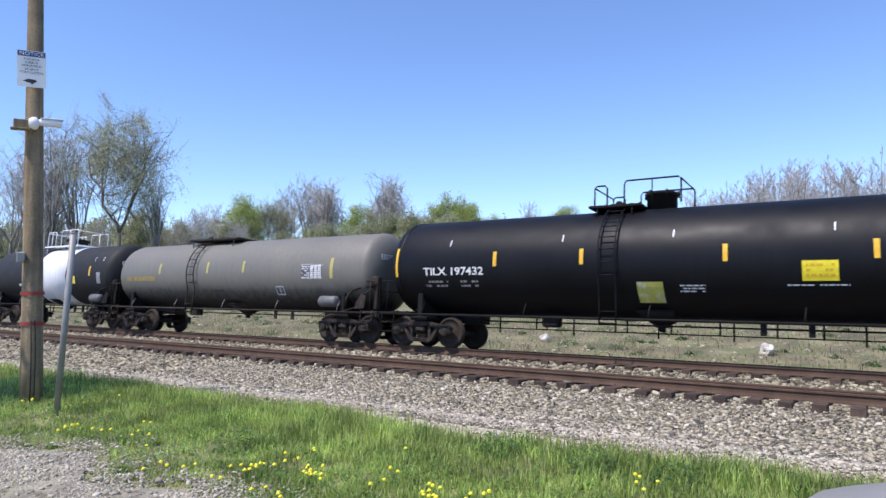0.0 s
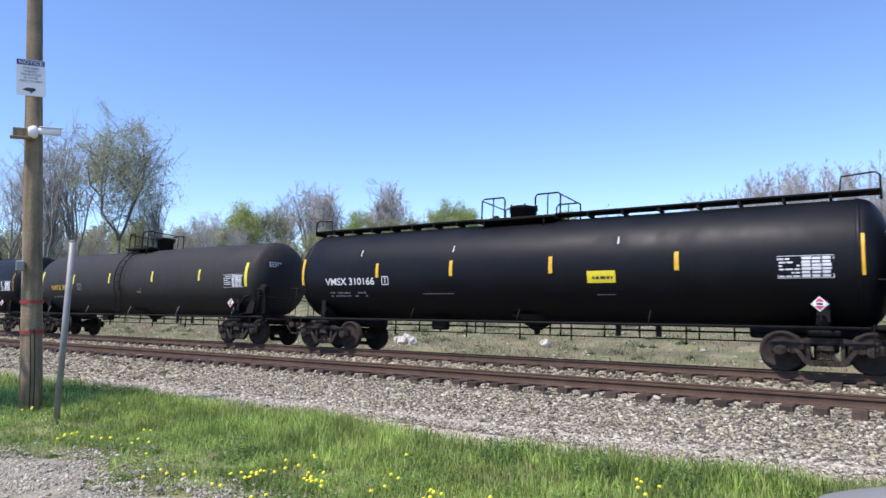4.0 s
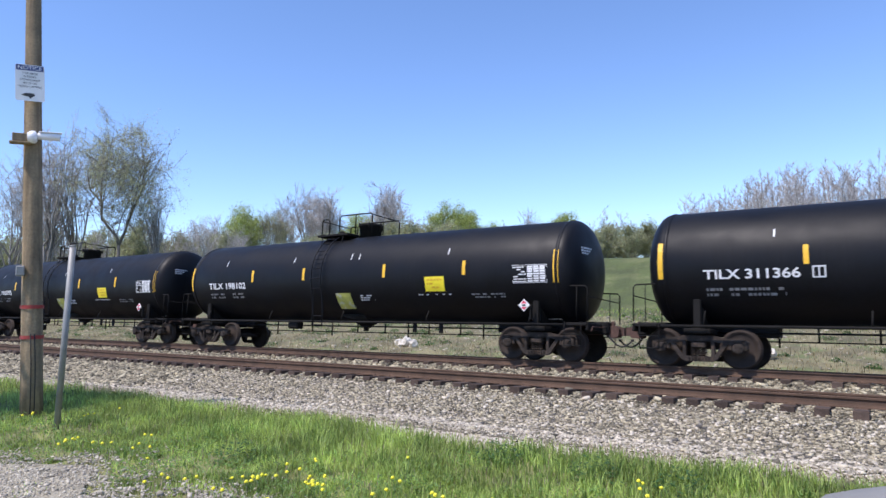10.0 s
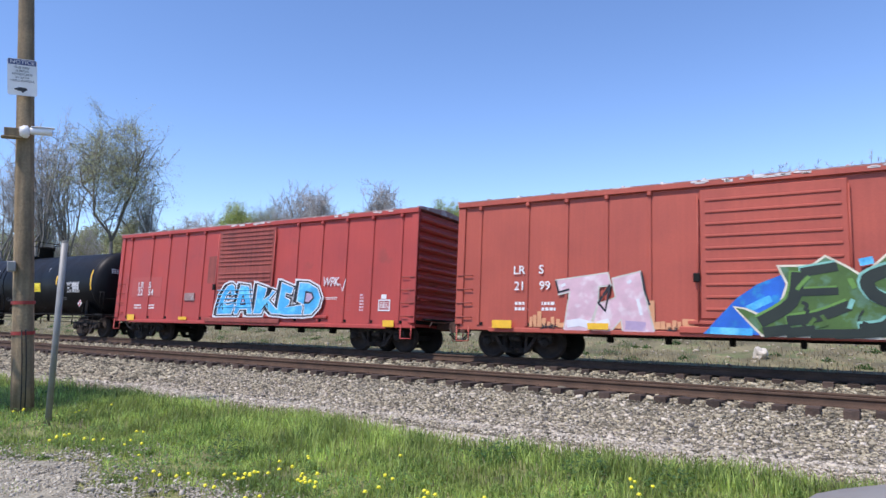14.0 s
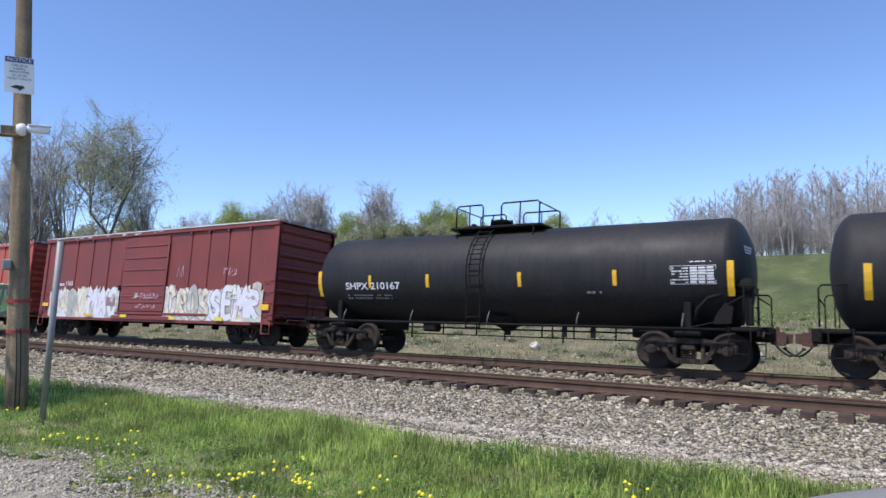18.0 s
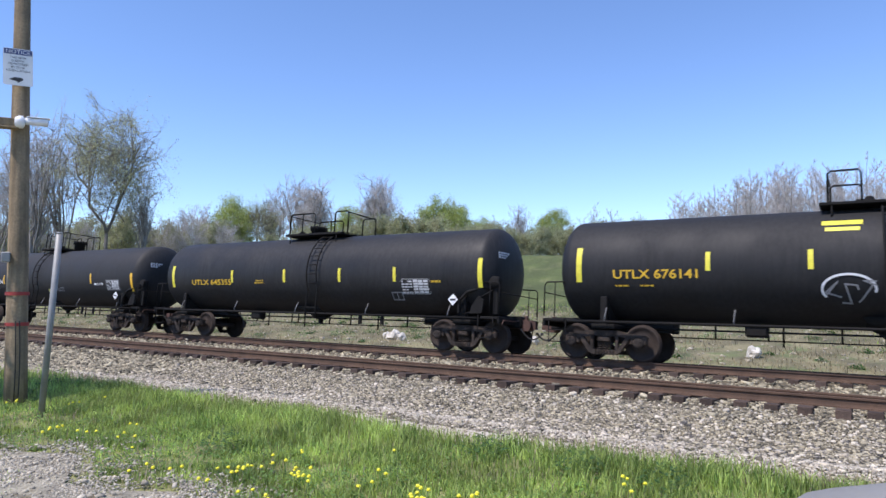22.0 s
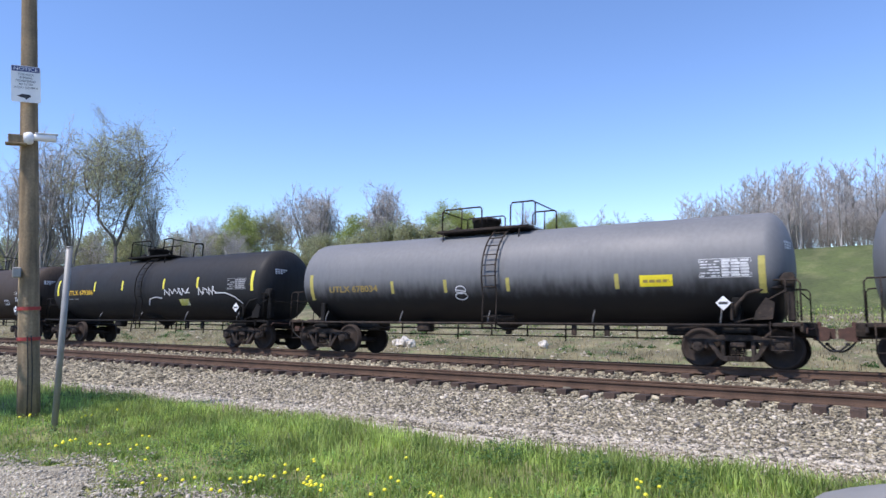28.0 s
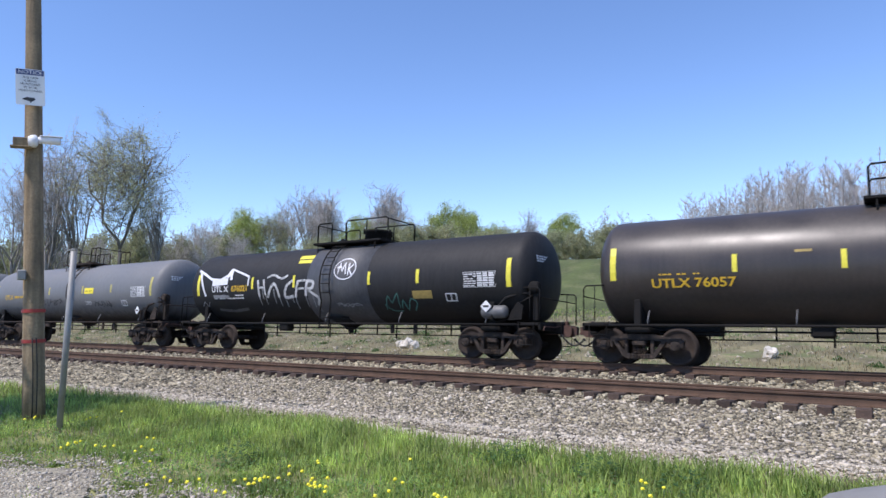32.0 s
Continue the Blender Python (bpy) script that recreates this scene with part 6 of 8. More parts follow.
tank_car("black tank car with white scrawled graffiti and a grey middle", 308.2, (-7.32, 6.54), "black_dull", 1.38, (-1.7, 1.41), (0.11, 1.13, 4.28), ((-1.69, -0.97, 4.6), (-0.33, 1.85, 4.62)), ladder=-0.41, gaps=(0.85, 0.76), zc=2.42, band=(-1.36, 1.37), band_mat="band_grey",
         stripes=(-4.16, -2.0, 1.42, 3.37), stripe_z=(2.23, 2.66), ends=(2.03, 2.86), stripe_mat="lemon", words=(("UTL X", -6.49, 2.16, 0.21, "white_print", 0.98), ("676021", -5.35, 2.16, 0.21, "yellow_print", 0.88)), placard="white",
         decals=((-2.05, -1.36, 3.26, 3.40, "lemon"), (-2.0, -1.36, 3.10, 3.22, "lemon"), (3.14, 3.87, 1.76, 2.0, "tan_print")), boxes=((4.36, 4.75, 1.66, 1.9, "white_print"),),
         strokes=[([(-7.45, 3.05), (-7.0, 2.88), (-6.52, 2.66), (-5.97, 2.62), (-5.6, 2.78), (-5.46, 3.03)], 0.09, "spray_white"), ([(-5.46, 3.03), (-4.84, 2.85), (-4.37, 2.70), (-4.38, 2.35)], 0.07, "spray_white"), ([(-7.3, 3.0), (-7.05, 2.5), (-6.85, 2.0)], 0.10, "spray_white"),
                  ([(-6.45, 2.52), (-5.55, 2.55)], 0.26, "spray_white"), ([(-5.62, 2.70), (-5.42, 2.92), (-5.35, 2.6)], 0.14, "spray_white"), ([(-6.4, 1.98), (-5.5, 1.96)], 0.12, "grey_print"),
                  ([(-7.2, 1.62), (-7.0, 1.8), (-6.85, 1.62), (-6.7, 1.78)], 0.03, "grey_print"), ([(-6.3, 1.5), (-5.4, 1.44), (-4.6, 1.52)], 0.10, "soiled")]
         + [(curve_through(p, 3), w, "worn_white") for p, w in (([(-3.84, 2.55), (-3.80, 2.2), (-3.78, 1.93)], 0.09), ([(-3.53, 2.56), (-3.46, 2.0)], 0.09), ([(-3.79, 2.25), (-3.46, 2.29)], 0.07), ([(-3.37, 1.9), (-3.06, 2.36), (-2.87, 2.29), (-2.74, 1.89)], 0.10),
                  ([(-3.36, 2.62), (-3.02, 2.71), (-2.62, 2.56), (-2.3, 2.67)], 0.08), ([(-2.04, 2.48), (-2.35, 2.27), (-2.44, 1.9), (-2.04, 1.93)], 0.10), ([(-1.76, 2.47), (-1.94, 1.87)], 0.10), ([(-1.83, 2.44), (-1.4, 2.47)], 0.08), ([(-1.84, 2.18), (-1.49, 2.19)], 0.07),
                  ([(-1.32, 2.47), (-1.43, 1.93)], 0.11), ([(-1.32, 2.45), (-1.03, 2.39), (-1.1, 2.19), (-1.31, 2.14), (-0.86, 1.87), (-0.94, 1.6)], 0.10))]
         + [([(x, z), (x + 0.02, z - d)], 0.035, "grey_print") for x, z, d in ((-3.78, 1.95, 0.3), (-3.46, 2.0, 0.35), (-3.0, 2.2, 0.5), (-2.74, 1.9, 0.3), (-2.44, 1.95, 0.4), (-2.1, 1.95, 0.25), (-1.94, 1.9, 0.4), (-1.43, 1.95, 0.4), (-1.1, 2.0, 0.45), (-0.94, 1.6, 0.2), (-3.6, 2.25, 0.4))]
         + [ring(0.35, 2.80, 0.47, 0.36, 0.035, "spray_white"), ([(0.06, 2.63), (0.1, 3.0), (0.24, 2.72), (0.33, 3.02), (0.41, 2.62)], 0.045, "spray_white"), ([(0.51, 3.0), (0.51, 2.57)], 0.045, "spray_white"), ([(0.70, 2.95), (0.53, 2.79), (0.68, 2.58)], 0.045, "spray_white"), ([(0.0, 2.85), (0.18, 2.88)], 0.06, "spray_white"),
            (curve_through([(-0.07, 1.63), (0.08, 1.67), (0.2, 1.57), (0.4, 1.65), (0.56, 1.54), (0.76, 1.65), (1.01, 1.58)], 3), 0.03, "grey_print"), (curve_through([(-0.05, 1.58), (0.15, 1.64), (0.35, 1.56), (0.6, 1.63), (0.85, 1.56)], 3), 0.025, "grey_print"),
            (curve_through([(1.96, 1.44), (2.15, 1.85), (2.28, 1.65), (2.55, 1.93), (2.53, 1.48)], 3), 0.035, "mint_worn"), (curve_through([(2.61, 1.48), (2.73, 1.72), (2.84, 1.44), (3.04, 1.76), (3.25, 1.63), (3.07, 1.41)], 3), 0.04, "mint_worn"), (curve_through([(1.95, 1.6), (2.2, 1.42), (2.6, 1.4)], 3), 0.03, "mint_worn")],
         prints=((5.03, 2.05, 1.09, 0.45, 6, "white_print"), (-6.5, 1.86, 1.9, 0.2, 2, "white_print")))
tank_car("brown-grey tank car with yellow lettering", 325.5, (-7.72, 7.0), "brown_gloss", 1.40, (-2.2, 0.6), (-0.4, 0.4, 4.35), ((-2.2, -0.9, 4.65), (-0.2, 0.8, 4.7)), ladder=-0.6, gaps=(0.65, 0.75), zc=2.42,
         stripes=(-4.81, -2.61, 1.6, 4.5), stripe_z=(2.22, 2.64), ends=(2.1, 2.95), stripe_mat="lemon", words=(("UTLX 76057", -6.76, 1.90, 0.21, "yellow_print", 1.97),), placard="white", decals=((-3.56, -3.21, 2.62, 2.68, "tan_print"),), prints=((-6.7, 2.18, 1.1, 0.07, 1, "yellow_print"), (5.2, 2.1, 1.2, 0.45, 4, "grey_print")), reservoir=False)

# ---- pole, sign, camera and post ----
def along(a, b, k):
    return Vector(a) + (Vector(b) - Vector(a)) * k


POLE0, POLE1 = Vector((-11.06, 5.19, 0.0)), Vector((-11.50, 5.19, 9.4))


def pole_at(z):
    return along(POLE0, POLE1, z / 9.4)


def make_pole():
    pole = thing("utility_pole", "weathered brown wooden utility pole standing in grass", "utility pole", POLE0)
    pts = [pole_at(8.2 * k / 12) - POLE0 for k in range(13)]
    part("shaft", Geo().tube(pts, [0.160 - 0.005 * k for k in range(13)], 20), M["pole_wood"], pole)
    to_eye = (Vector((0, 0, 0)) - Vector((-11.2, 5.2, 0))).normalized()
    right = Vector((-to_eye.y, to_eye.x, 0))
    for z in (1.30, 1.77):
        p = pole_at(z) - POLE0
        part("tape_band", Geo().lathe([(z - 0.027, 0.166), (z + 0.027, 0.166)], 2, 20, (p.x, p.y, 0), closed=False), M["red_tape"], pole, "torn red tape wound round the pole")
    for k in (-0.03, 0.025):
        pts = [pole_at(z) - POLE0 + to_eye * 0.172 + right * (k + 0.02 * math.sin(z * 2)) for z in (0.0, 0.3, 0.6, 0.9, 1.15, 1.35)]
        part("cable", Geo().tube(pts, 0.008, 6), M["rubber"], pole)
    p = pole_at(2.33) - POLE0 + to_eye * 0.14 - right * 0.16
    part("junction_box", Geo().box(p, (0.12, 0.12, 0.16), 0.015, Euler((0, 0, math.atan2(right.y, right.x))).to_matrix()), M["galvanised"], pole, "small grey junction box")
    # notice sign, facing the gravel lot
    turn = Matrix((right, -to_eye, Vector((0, 0, 1)))).transposed().to_4x4()
    turn = turn @ pose(0, 0, 0, 0, -2.0, 0)
    c = pole_at(5.33) + to_eye * 0.20 - right * 0.045
    sign = thing("notice_sign", "white notice sign with a navy heading, nailed to a wooden pole", "sign", Matrix.Translation(c) @ turn)
    g = Geo()
    w, h, r = 0.200, 0.292, 0.03
    outline = []
    for cx, cz, a0 in ((w - r, h - r, 0), (-w + r, h - r, 90), (-w + r, -h + r, 180), (w - r, -h + r, 270)):
        outline += [(cx + r * math.cos(radians(a0 + 30 * k)), cz + r * math.sin(radians(a0 + 30 * k))) for k in range(4)]
    part("plate", g.slab(outline, -0.004, 0.004), M["sign_white"], sign)
    part("heading", Geo().box((0, -0.007, 0.24), (0.376, 0.004, 0.085)), M["sign_blue"], sign)

    def sign_word(text, z, height, mat, wide=1.0):
        pts, faces = letters(text, height, 0.0, "CENTER")
        part("lettering", Geo().add([(wide * a, -0.011, z + b) for a, b in pts], faces), M[mat], sign)

    sign_word("NOTICE", 0.213, 0.056, "sign_white", 1.12)
    for k, text in enumerate(("THIS AREA", "IS BEING", "MONITORED", "BY 24 HR", "VIDEO CAMERA")):
        sign_word(text, 0.135 - 0.053 * k, 0.033, "sign_black", 0.96)
    part("pictogram", Geo().slab([(-0.12, -0.20), (-0.05, -0.165), (0.05, -0.17), (0.07, -0.20), (0.03, -0.225), (0.0, -0.255), (-0.015, -0.225), (-0.06, -0.22)], -0.010, -0.006), M["sign_black"], sign)
    # surveillance camera on a bracket
    c = pole_at(4.45) + to_eye * 0.16
    cctv = thing("security_camera", "white bullet security camera on a bracket under a sign", "security camera", Matrix.Translation(c) @ turn)
    part("mount", Geo().lathe([(-0.06, 0.02), (-0.055, 0.07), (0.0, 0.10), (0.05, 0.10), (0.08, 0.06)], 0, 18, (-0.02, -0.06, 0.0)), M["plastic_white"], cctv)
    part("barrel", Geo().lathe([(0.06, 0.03), (0.07, 0.055), (0.36, 0.06), (0.37, 0.055)], 0, 18, (0, -0.06, 0.02)).box((0.24, -0.06, 0.082), (0.32, 0.12, 0.012), 0.004), M["plastic_white"], cctv)
    part("lens", Geo().lathe([(0.365, 0.05), (0.372, 0.05), (0.376, 0.03)], 0, 18, (0, -0.06, 0.02)), M["rubber"], cctv)
    part("bracket", Geo().box((-0.17, 0.0, -0.01), (0.22, 0.14, 0.13), 0.01).box((-0.17, 0.0, -0.09), (0.30, 0.16, 0.03), 0.008), M["pole_wood"], cctv)


make_pole()


def make_post():
    a, b = Vector((-9.64, 4.85, 0.0)), Vector((-9.32, 4.85, 2.62))
    post = thing("steel_post", "leaning galvanised steel post in the grass", "post", a)
    part("tube", Geo().tube([Vector(), b - a], 0.042, 14), M["galvanised"], post)
    part("cap", Geo().lathe([(2.60, 0.0435), (2.622, 0.0435), (2.626, 0.03)], 2, 14, (b.x - a.x, 0, 0)), M["galvanised"], post)
    part("footing", Geo().lathe([(0.0, 0.10), (0.06, 0.09), (0.08, 0.05)], 2, 12), M["stone"], post, "concrete footing")


make_post()


# ---- parked car whose bonnet shows at the edge ----
def make_car():
    car = thing("parked_car", "grey parked car beside the grass", "car", (1.60, 2.86, 0.13))
    g = Geo()
    prof = [(-2.0, 0.55), (-1.99, 0.76), (-1.90, 0.86), (-1.6, 0.94), (-1.1, 0.99), (-0.5, 1.02), (0.5, 1.05)]
    rows = []
    for x, z in prof:
        for k in range(9):
            v = -1 + 2 * k / 8
            rows.append((x + 0.28 * v * v * (1 if x < -1.3 else 0.3), 0.86 * v, z - 0.08 * v ** 4))
    faces = [(i * 9 + k, i * 9 + k + 1, (i + 1) * 9 + k + 1, (i + 1) * 9 + k) for i in range(len(prof) - 1) for k in range(8)]
    part("bonnet", g.add(rows, [f[::-1] for f in faces], True), M["car_paint"], car, "smooth grey bonnet")
    for s in (-1, 1):
        part("side_panel", Geo().slab([(-1.72, 0.25), (2.3, 0.25), (2.4, 0.6), (2.3, 0.92), (0.0, 0.92), (-1.4, 0.84), (-1.72, 0.72)][::-1], s * 0.86 - 0.03, s * 0.86 + 0.03), M["car_paint"], car)
        for x in (-1.15, 1.45):
            wheel = part("wheel", Geo().lathe([(-0.1, 0.2), (-0.1, 0.32), (0.1, 0.32), (0.1, 0.2)], 1, 24), M["rubber"], car, "", (x, s * 0.78, 0.32))
            part("rim", Geo().lathe([(-0.102, 0.21), (0.102, 0.21)], 1, 20), M["galvanised"], wheel)
    part("cabin", Geo().slab([(0.45, 0.95), (0.95, 1.46), (1.7, 1.48), (2.2, 0.95), (2.3, 0.83)][::-1], -0.70, 0.70), M["car_glass"], car, "dark windows")
    part("roof", Geo().box((1.33, 0, 1.49), (0.8, 1.3, 0.06), 0.02), M["car_paint"], car)
    part("tail", Geo().box((2.3, 0, 0.62), (0.3, 1.7, 0.42), 0.06), M["car_paint"], car)
    part("bumper", Geo().box((-1.75, 0, 0.42), (0.22, 1.5, 0.30), 0.08), M["car_paint"], car)


make_car()


# ---- trees ----
def branch_tree(seed, height, lean=0.0, spread=0.8, limbs=9, twigs=5, low=0.25, fork=1, thick=0.014, crown_r=0.3, levels=2):
    """Trunk with limbs, and twigs; gives the wood, the twigs and the twig tips."""
    rnd = random.Random(seed)
    wood, fine, tips = Geo(), Geo(), []

    def wander(p, d, length, n, sway):
        pts = [p]
        for k in range(n):
            d = (d + Vector((rnd.gauss(0, sway), rnd.gauss(0, sway), rnd.gauss(0, sway) + 0.06))).normalized()
            pts.append(pts[-1] + d * (length / n))
        return pts, d

    for f in range(fork):
        a = rnd.uniform(0, 6.28)
        d = Vector((lean + (0.22 * math.cos(a) if fork > 1 else 0), 0.22 * math.sin(a) if fork > 1 else 0, 1)).normalized()
        trunk, _ = wander(Vector((0, 0, -0.3)), d, height * rnd.uniform(0.85, 1.0), 8, 0.035)
        r0 = height * thick
        wood.tube(trunk, [r0 * (1 - 0.11 * k) for k in range(9)], 6)
        for i in range(limbs):
            k = low + (0.95 - low) * (i + rnd.random()) / limbs
            p = trunk[int(k * 8)].lerp(trunk[min(int(k * 8) + 1, 8)], k * 8 % 1)
            a = rnd.uniform(0, 6.28)
            d = Vector((math.cos(a) * spread, math.sin(a) * spread, rnd.uniform(0.5, 1.1))).normalized()
            length = height * crown_r * (1.15 - 0.55 * k) * rnd.uniform(0.7, 1.2)
            limb, d2 = wander(p, d, length, 4, 0.08)
            rl = r0 * (1 - 0.85 * k) * 0.5 + 0.012
            wood.tube(limb, [rl * (1 - 0.2 * j) for j in range(5)], 4, False)
            for j in range(twigs):
                q = limb[1 + j % 4].lerp(limb[min(2 + j % 4, 4)], rnd.random())
                a = rnd.uniform(0, 6.28)
                d3 = (d + Vector((math.cos(a) * 0.8, math.sin(a) * 0.8, rnd.uniform(-0.1, 0.8)))).normalized()
                tw, d4 = wander(q, d3, length * rnd.uniform(0.3, 0.6), 3, 0.08)
                fine.tube(tw, [0.022, 0.016, 0.011, 0.006], 3, False)
                tips += tw[1:]
                if levels > 1:
                    for _ in range(6):
                        a = rnd.uniform(0, 6.28)
                        d5 = (d3 + Vector((math.cos(a), math.sin(a), rnd.uniform(0, 0.9))) * 0.8).normalized()
                        t2, _ = wander(tw[rnd.randint(1, 2)], d5, length * rnd.uniform(0.15, 0.35), 2, 0.15)
                        fine.tube(t2, [0.012, 0.008, 0.004], 3, False)
                        tips += t2[1:]
    return wood, fine, tips


def oval_tree(seed, height, width, low=0.22, leaders=7, boughs=12, twigs=5, fork=1, thick=0.013, fineness=1.0, rise=0.25, split=False):
    """A tree whose limbs arch up and out into a rounded crown."""
    rnd = random.Random(seed)
    wood, fine, tips = Geo(), Geo(), []

    def arch(p, q, up, n, wob):
        m = p.lerp(q, 0.45) + Vector((0, 0, up))
        out = []
        for k in range(n + 1):
            t = k / n
            w = Vector((rnd.gauss(0, wob), rnd.gauss(0, wob), rnd.gauss(0, wob))) if 0 < k < n else Vector()
            out.append(p * (1 - t) ** 2 + m * (2 * t * (1 - t)) + q * t * t + w)
        return out

    def crown(shell):
        d = Vector((rnd.gauss(0, 1), rnd.gauss(0, 1), rnd.gauss(rise, 1))).normalized()
        r = rnd.uniform(shell, 1.0) * (0.9 + 0.25 * noise.noise(d * 2.1 + Vector((seed, 0, 0))))
        zc = height * (1 + low) / 2
        return Vector((d.x * r * width / 2, d.y * r * width / 2, zc + d.z * r * height * (1 - low) / 2))

    r0 = height * thick
    for f in range(fork):
        base = Vector((rnd.uniform(-0.25, 0.25) * (fork - 1), rnd.uniform(-0.25, 0.25) * (fork - 1), -0.3))
        top = Vector((base.x * 3, base.y * 3, height * (low + 0.12)))
        trunk = arch(base, top, 0, 4, 0.05)
        wood.tube(trunk, [r0 * (1 - 0.1 * k) for k in range(5)], 7)
        stems = trunk[2:]
        if split:
            # two heavy limbs part at the head of the trunk and carry the others
            stems = []
            for side in (-1, 1):
                limb = arch(trunk[4], Vector((side * width * 0.2, rnd.uniform(-0.4, 0.4), height * (0.66 + 0.05 * side))), -height * 0.06, 6, height * 0.008)
                wood.tube(limb, [r0 * 0.62 * (1 - 0.1 * j) for j in range(7)], 6)
                stems += limb[1:6]
        for i in range(leaders):
            p = stems[i % len(stems)]
            limb = arch(p, crown(0.75), height * 0.10, 6, height * 0.004)
            wood.tube(limb, [r0 * (0.24 if split else 0.52) * (1 - 0.15 * j) for j in range(7)], 5, False)
            for j in range(boughs):
                k = 1 + j % 5
                q = limb[k].lerp(limb[k + 1], rnd.random())
                e = crown(0.35)
                e = q + (e - q) * min(1, height * 0.26 / max((e - q).length, 0.1))
                bough = arch(q, e, height * 0.015, 4, height * 0.003)
                wood.tube(bough, [r0 * (0.09 if split else 0.16) * (1 - 0.19 * n) for n in range(5)], 4, False)
                for _ in range(twigs):
                    n = rnd.randint(1, 3)
                    o = bough[n].lerp(bough[n + 1], rnd.random())
                    d = (e - q).normalized() + Vector((rnd.gauss(0, 0.4), rnd.gauss(0, 0.4), rnd.gauss(0.5, 0.4)))
                    tw = arch(o, o + d.normalized() * height * rnd.uniform(0.05, 0.12), 0.0, 3, height * 0.002)
                    fine.tube(tw, [n * fineness for n in (0.020, 0.015, 0.010, 0.005)], 3, False)
                    tips += tw[1:]
                    for _ in range(4):
                        d2 = d.normalized() + Vector((rnd.gauss(0, 0.4), rnd.gauss(0, 0.4), rnd.gauss(0.3, 0.4)))
                        t2 = arch(tw[rnd.randint(1, 2)], tw[1] + d2.normalized() * height * rnd.uniform(0.03, 0.07), 0.01, 2, 0.01)
                        fine.tube(t2, [n * fineness for n in (0.011, 0.008, 0.004)], 3, False)
                        tips += t2[1:]
    return wood, fine, tips


def leaf_mesh(name, tips, count, size, spread, mat, seed):
    """Many small tilted leaf clumps round the twig tips."""
    rs = np.random.RandomState(seed)
    t = np.array([tuple(p) for p in tips])
    c = t[rs.randint(0, len(t), count)] + rs.normal(0, spread, (count, 3))
    a, b = rs.normal(size=(count, 3)), rs.normal(size=(count, 3))
    a /= np.linalg.norm(a, axis=1, keepdims=True)
    b -= a * (a * b).sum(1, keepdims=True)
    b /= np.linalg.norm(b, axis=1, keepdims=True)
    s = size * rs.uniform(0.5, 1.3, (count, 1))
    verts = np.stack([c - a * s, c - b * s * 0.5, c + a * s, c + b * s * 0.5], 1).reshape(-1, 3)
    return from_arrays(name, verts, np.arange(4 * count).reshape(-1, 4), mat)


def wood_set(seed, height, mat="bark", twig="twig", leaves=0, leaf=None, size=0.12, spread=0.15, clumps=0, **kw):
    wood, fine, tips = oval_tree(seed, height, **kw) if "width" in kw else branch_tree(seed, height, **kw)
    rnd = random.Random(seed)
    for _ in range(clumps):
        d = Vector((rnd.gauss(0, 1), rnd.gauss(0, 1), rnd.gauss(0.3, 0.9))).normalized() * rnd.uniform(0.4, 0.80)
        c = Vector((d.x * kw["width"] / 2, d.y * kw["width"] / 2, height * ((1 + kw["low"]) / 2 + (1 - kw["low"]) / 2 * d.z)))
        tips += [c + Vector((rnd.gauss(0, 0.3), rnd.gauss(0, 0.3), rnd.gauss(0, 0.24))) for _ in range(45)]
    out = [("trunk", wood.mesh("trunk", M[mat])), ("branchwork", fine.mesh("branchwork", M[twig]))]
    if leaves:
        out.append(("crown", leaf_mesh("crown", tips, leaves, size, spread, M[leaf], seed)))
    return out


def plant(kinds, label, x, y, scale, turn, z=None, group="", name="tree"):
    t = thing(name, label, name, pose(x, y, ground_z(x, y) - 0.1 if z is None else z, 0, 0, turn), group)
    for pname, me in kinds:
        ob = part(pname, me, None, t, kind="stuff" if pname == "branchwork" else "")
        ob.scale = (scale, scale, scale)
    return t


BARE = [wood_set(10 + k, 10.0, mat="twig" if k % 2 else "bark", spread=0.15, limbs=12, twigs=5, low=0.25, fork=1 + k % 2, thick=0.0075, crown_r=0.2) for k in range(5)]
WIDE = [wood_set(30 + k, 10.0, width=5.6 + k, low=0.10, fork=1 + k % 2, leaders=11, boughs=12, twigs=5, rise=0.9, fineness=0.75) for k in range(3)]
OLIVE = [wood_set(50 + k, 10.0, mat="dark_bark", twig="bark", leaves=30000, leaf="leaf_olive", size=0.030, spread=0.09, clumps=80, width=7.2, low=0.13, rise=0.12, split=True, leaders=20, boughs=10, twigs=4, fork=1, thick=0.012, fineness=0.5) for k in range(2)]
GREEN = [wood_set(60 + k, 10.0, leaves=34000, leaf="leaf_green", size=0.085, spread=0.2, clumps=90, width=7.6, low=0.0, leaders=11, boughs=9, twigs=3) for k in range(2)]
TALL = [wood_set(90 + k, 10.0, twig="twig", width=4.4 + 0.6 * k, low=0.2, fork=1 + k % 2, leaders=8, boughs=9, twigs=4, thick=0.011, fineness=0.4, rise=0.7) for k in range(3)]
BRUSH = [wood_set(80 + k, 10.0, spread=0.7, limbs=12, twigs=6, low=0.03, fork=4, thick=0.006, crown_r=0.4) for k in range(2)]
BUSH = [wood_set(70 + k, 10.0, leaves=7000, leaf="leaf_dark", size=0.22, spread=0.4, limbs=14, twigs=6, low=0.04, fork=3, crown_r=0.42, levels=1) for k in range(2)]


def direction_x(px, y):
    """Where the way at this many degrees left of square-on meets distance y."""
    return -y * math.tan(radians(px))


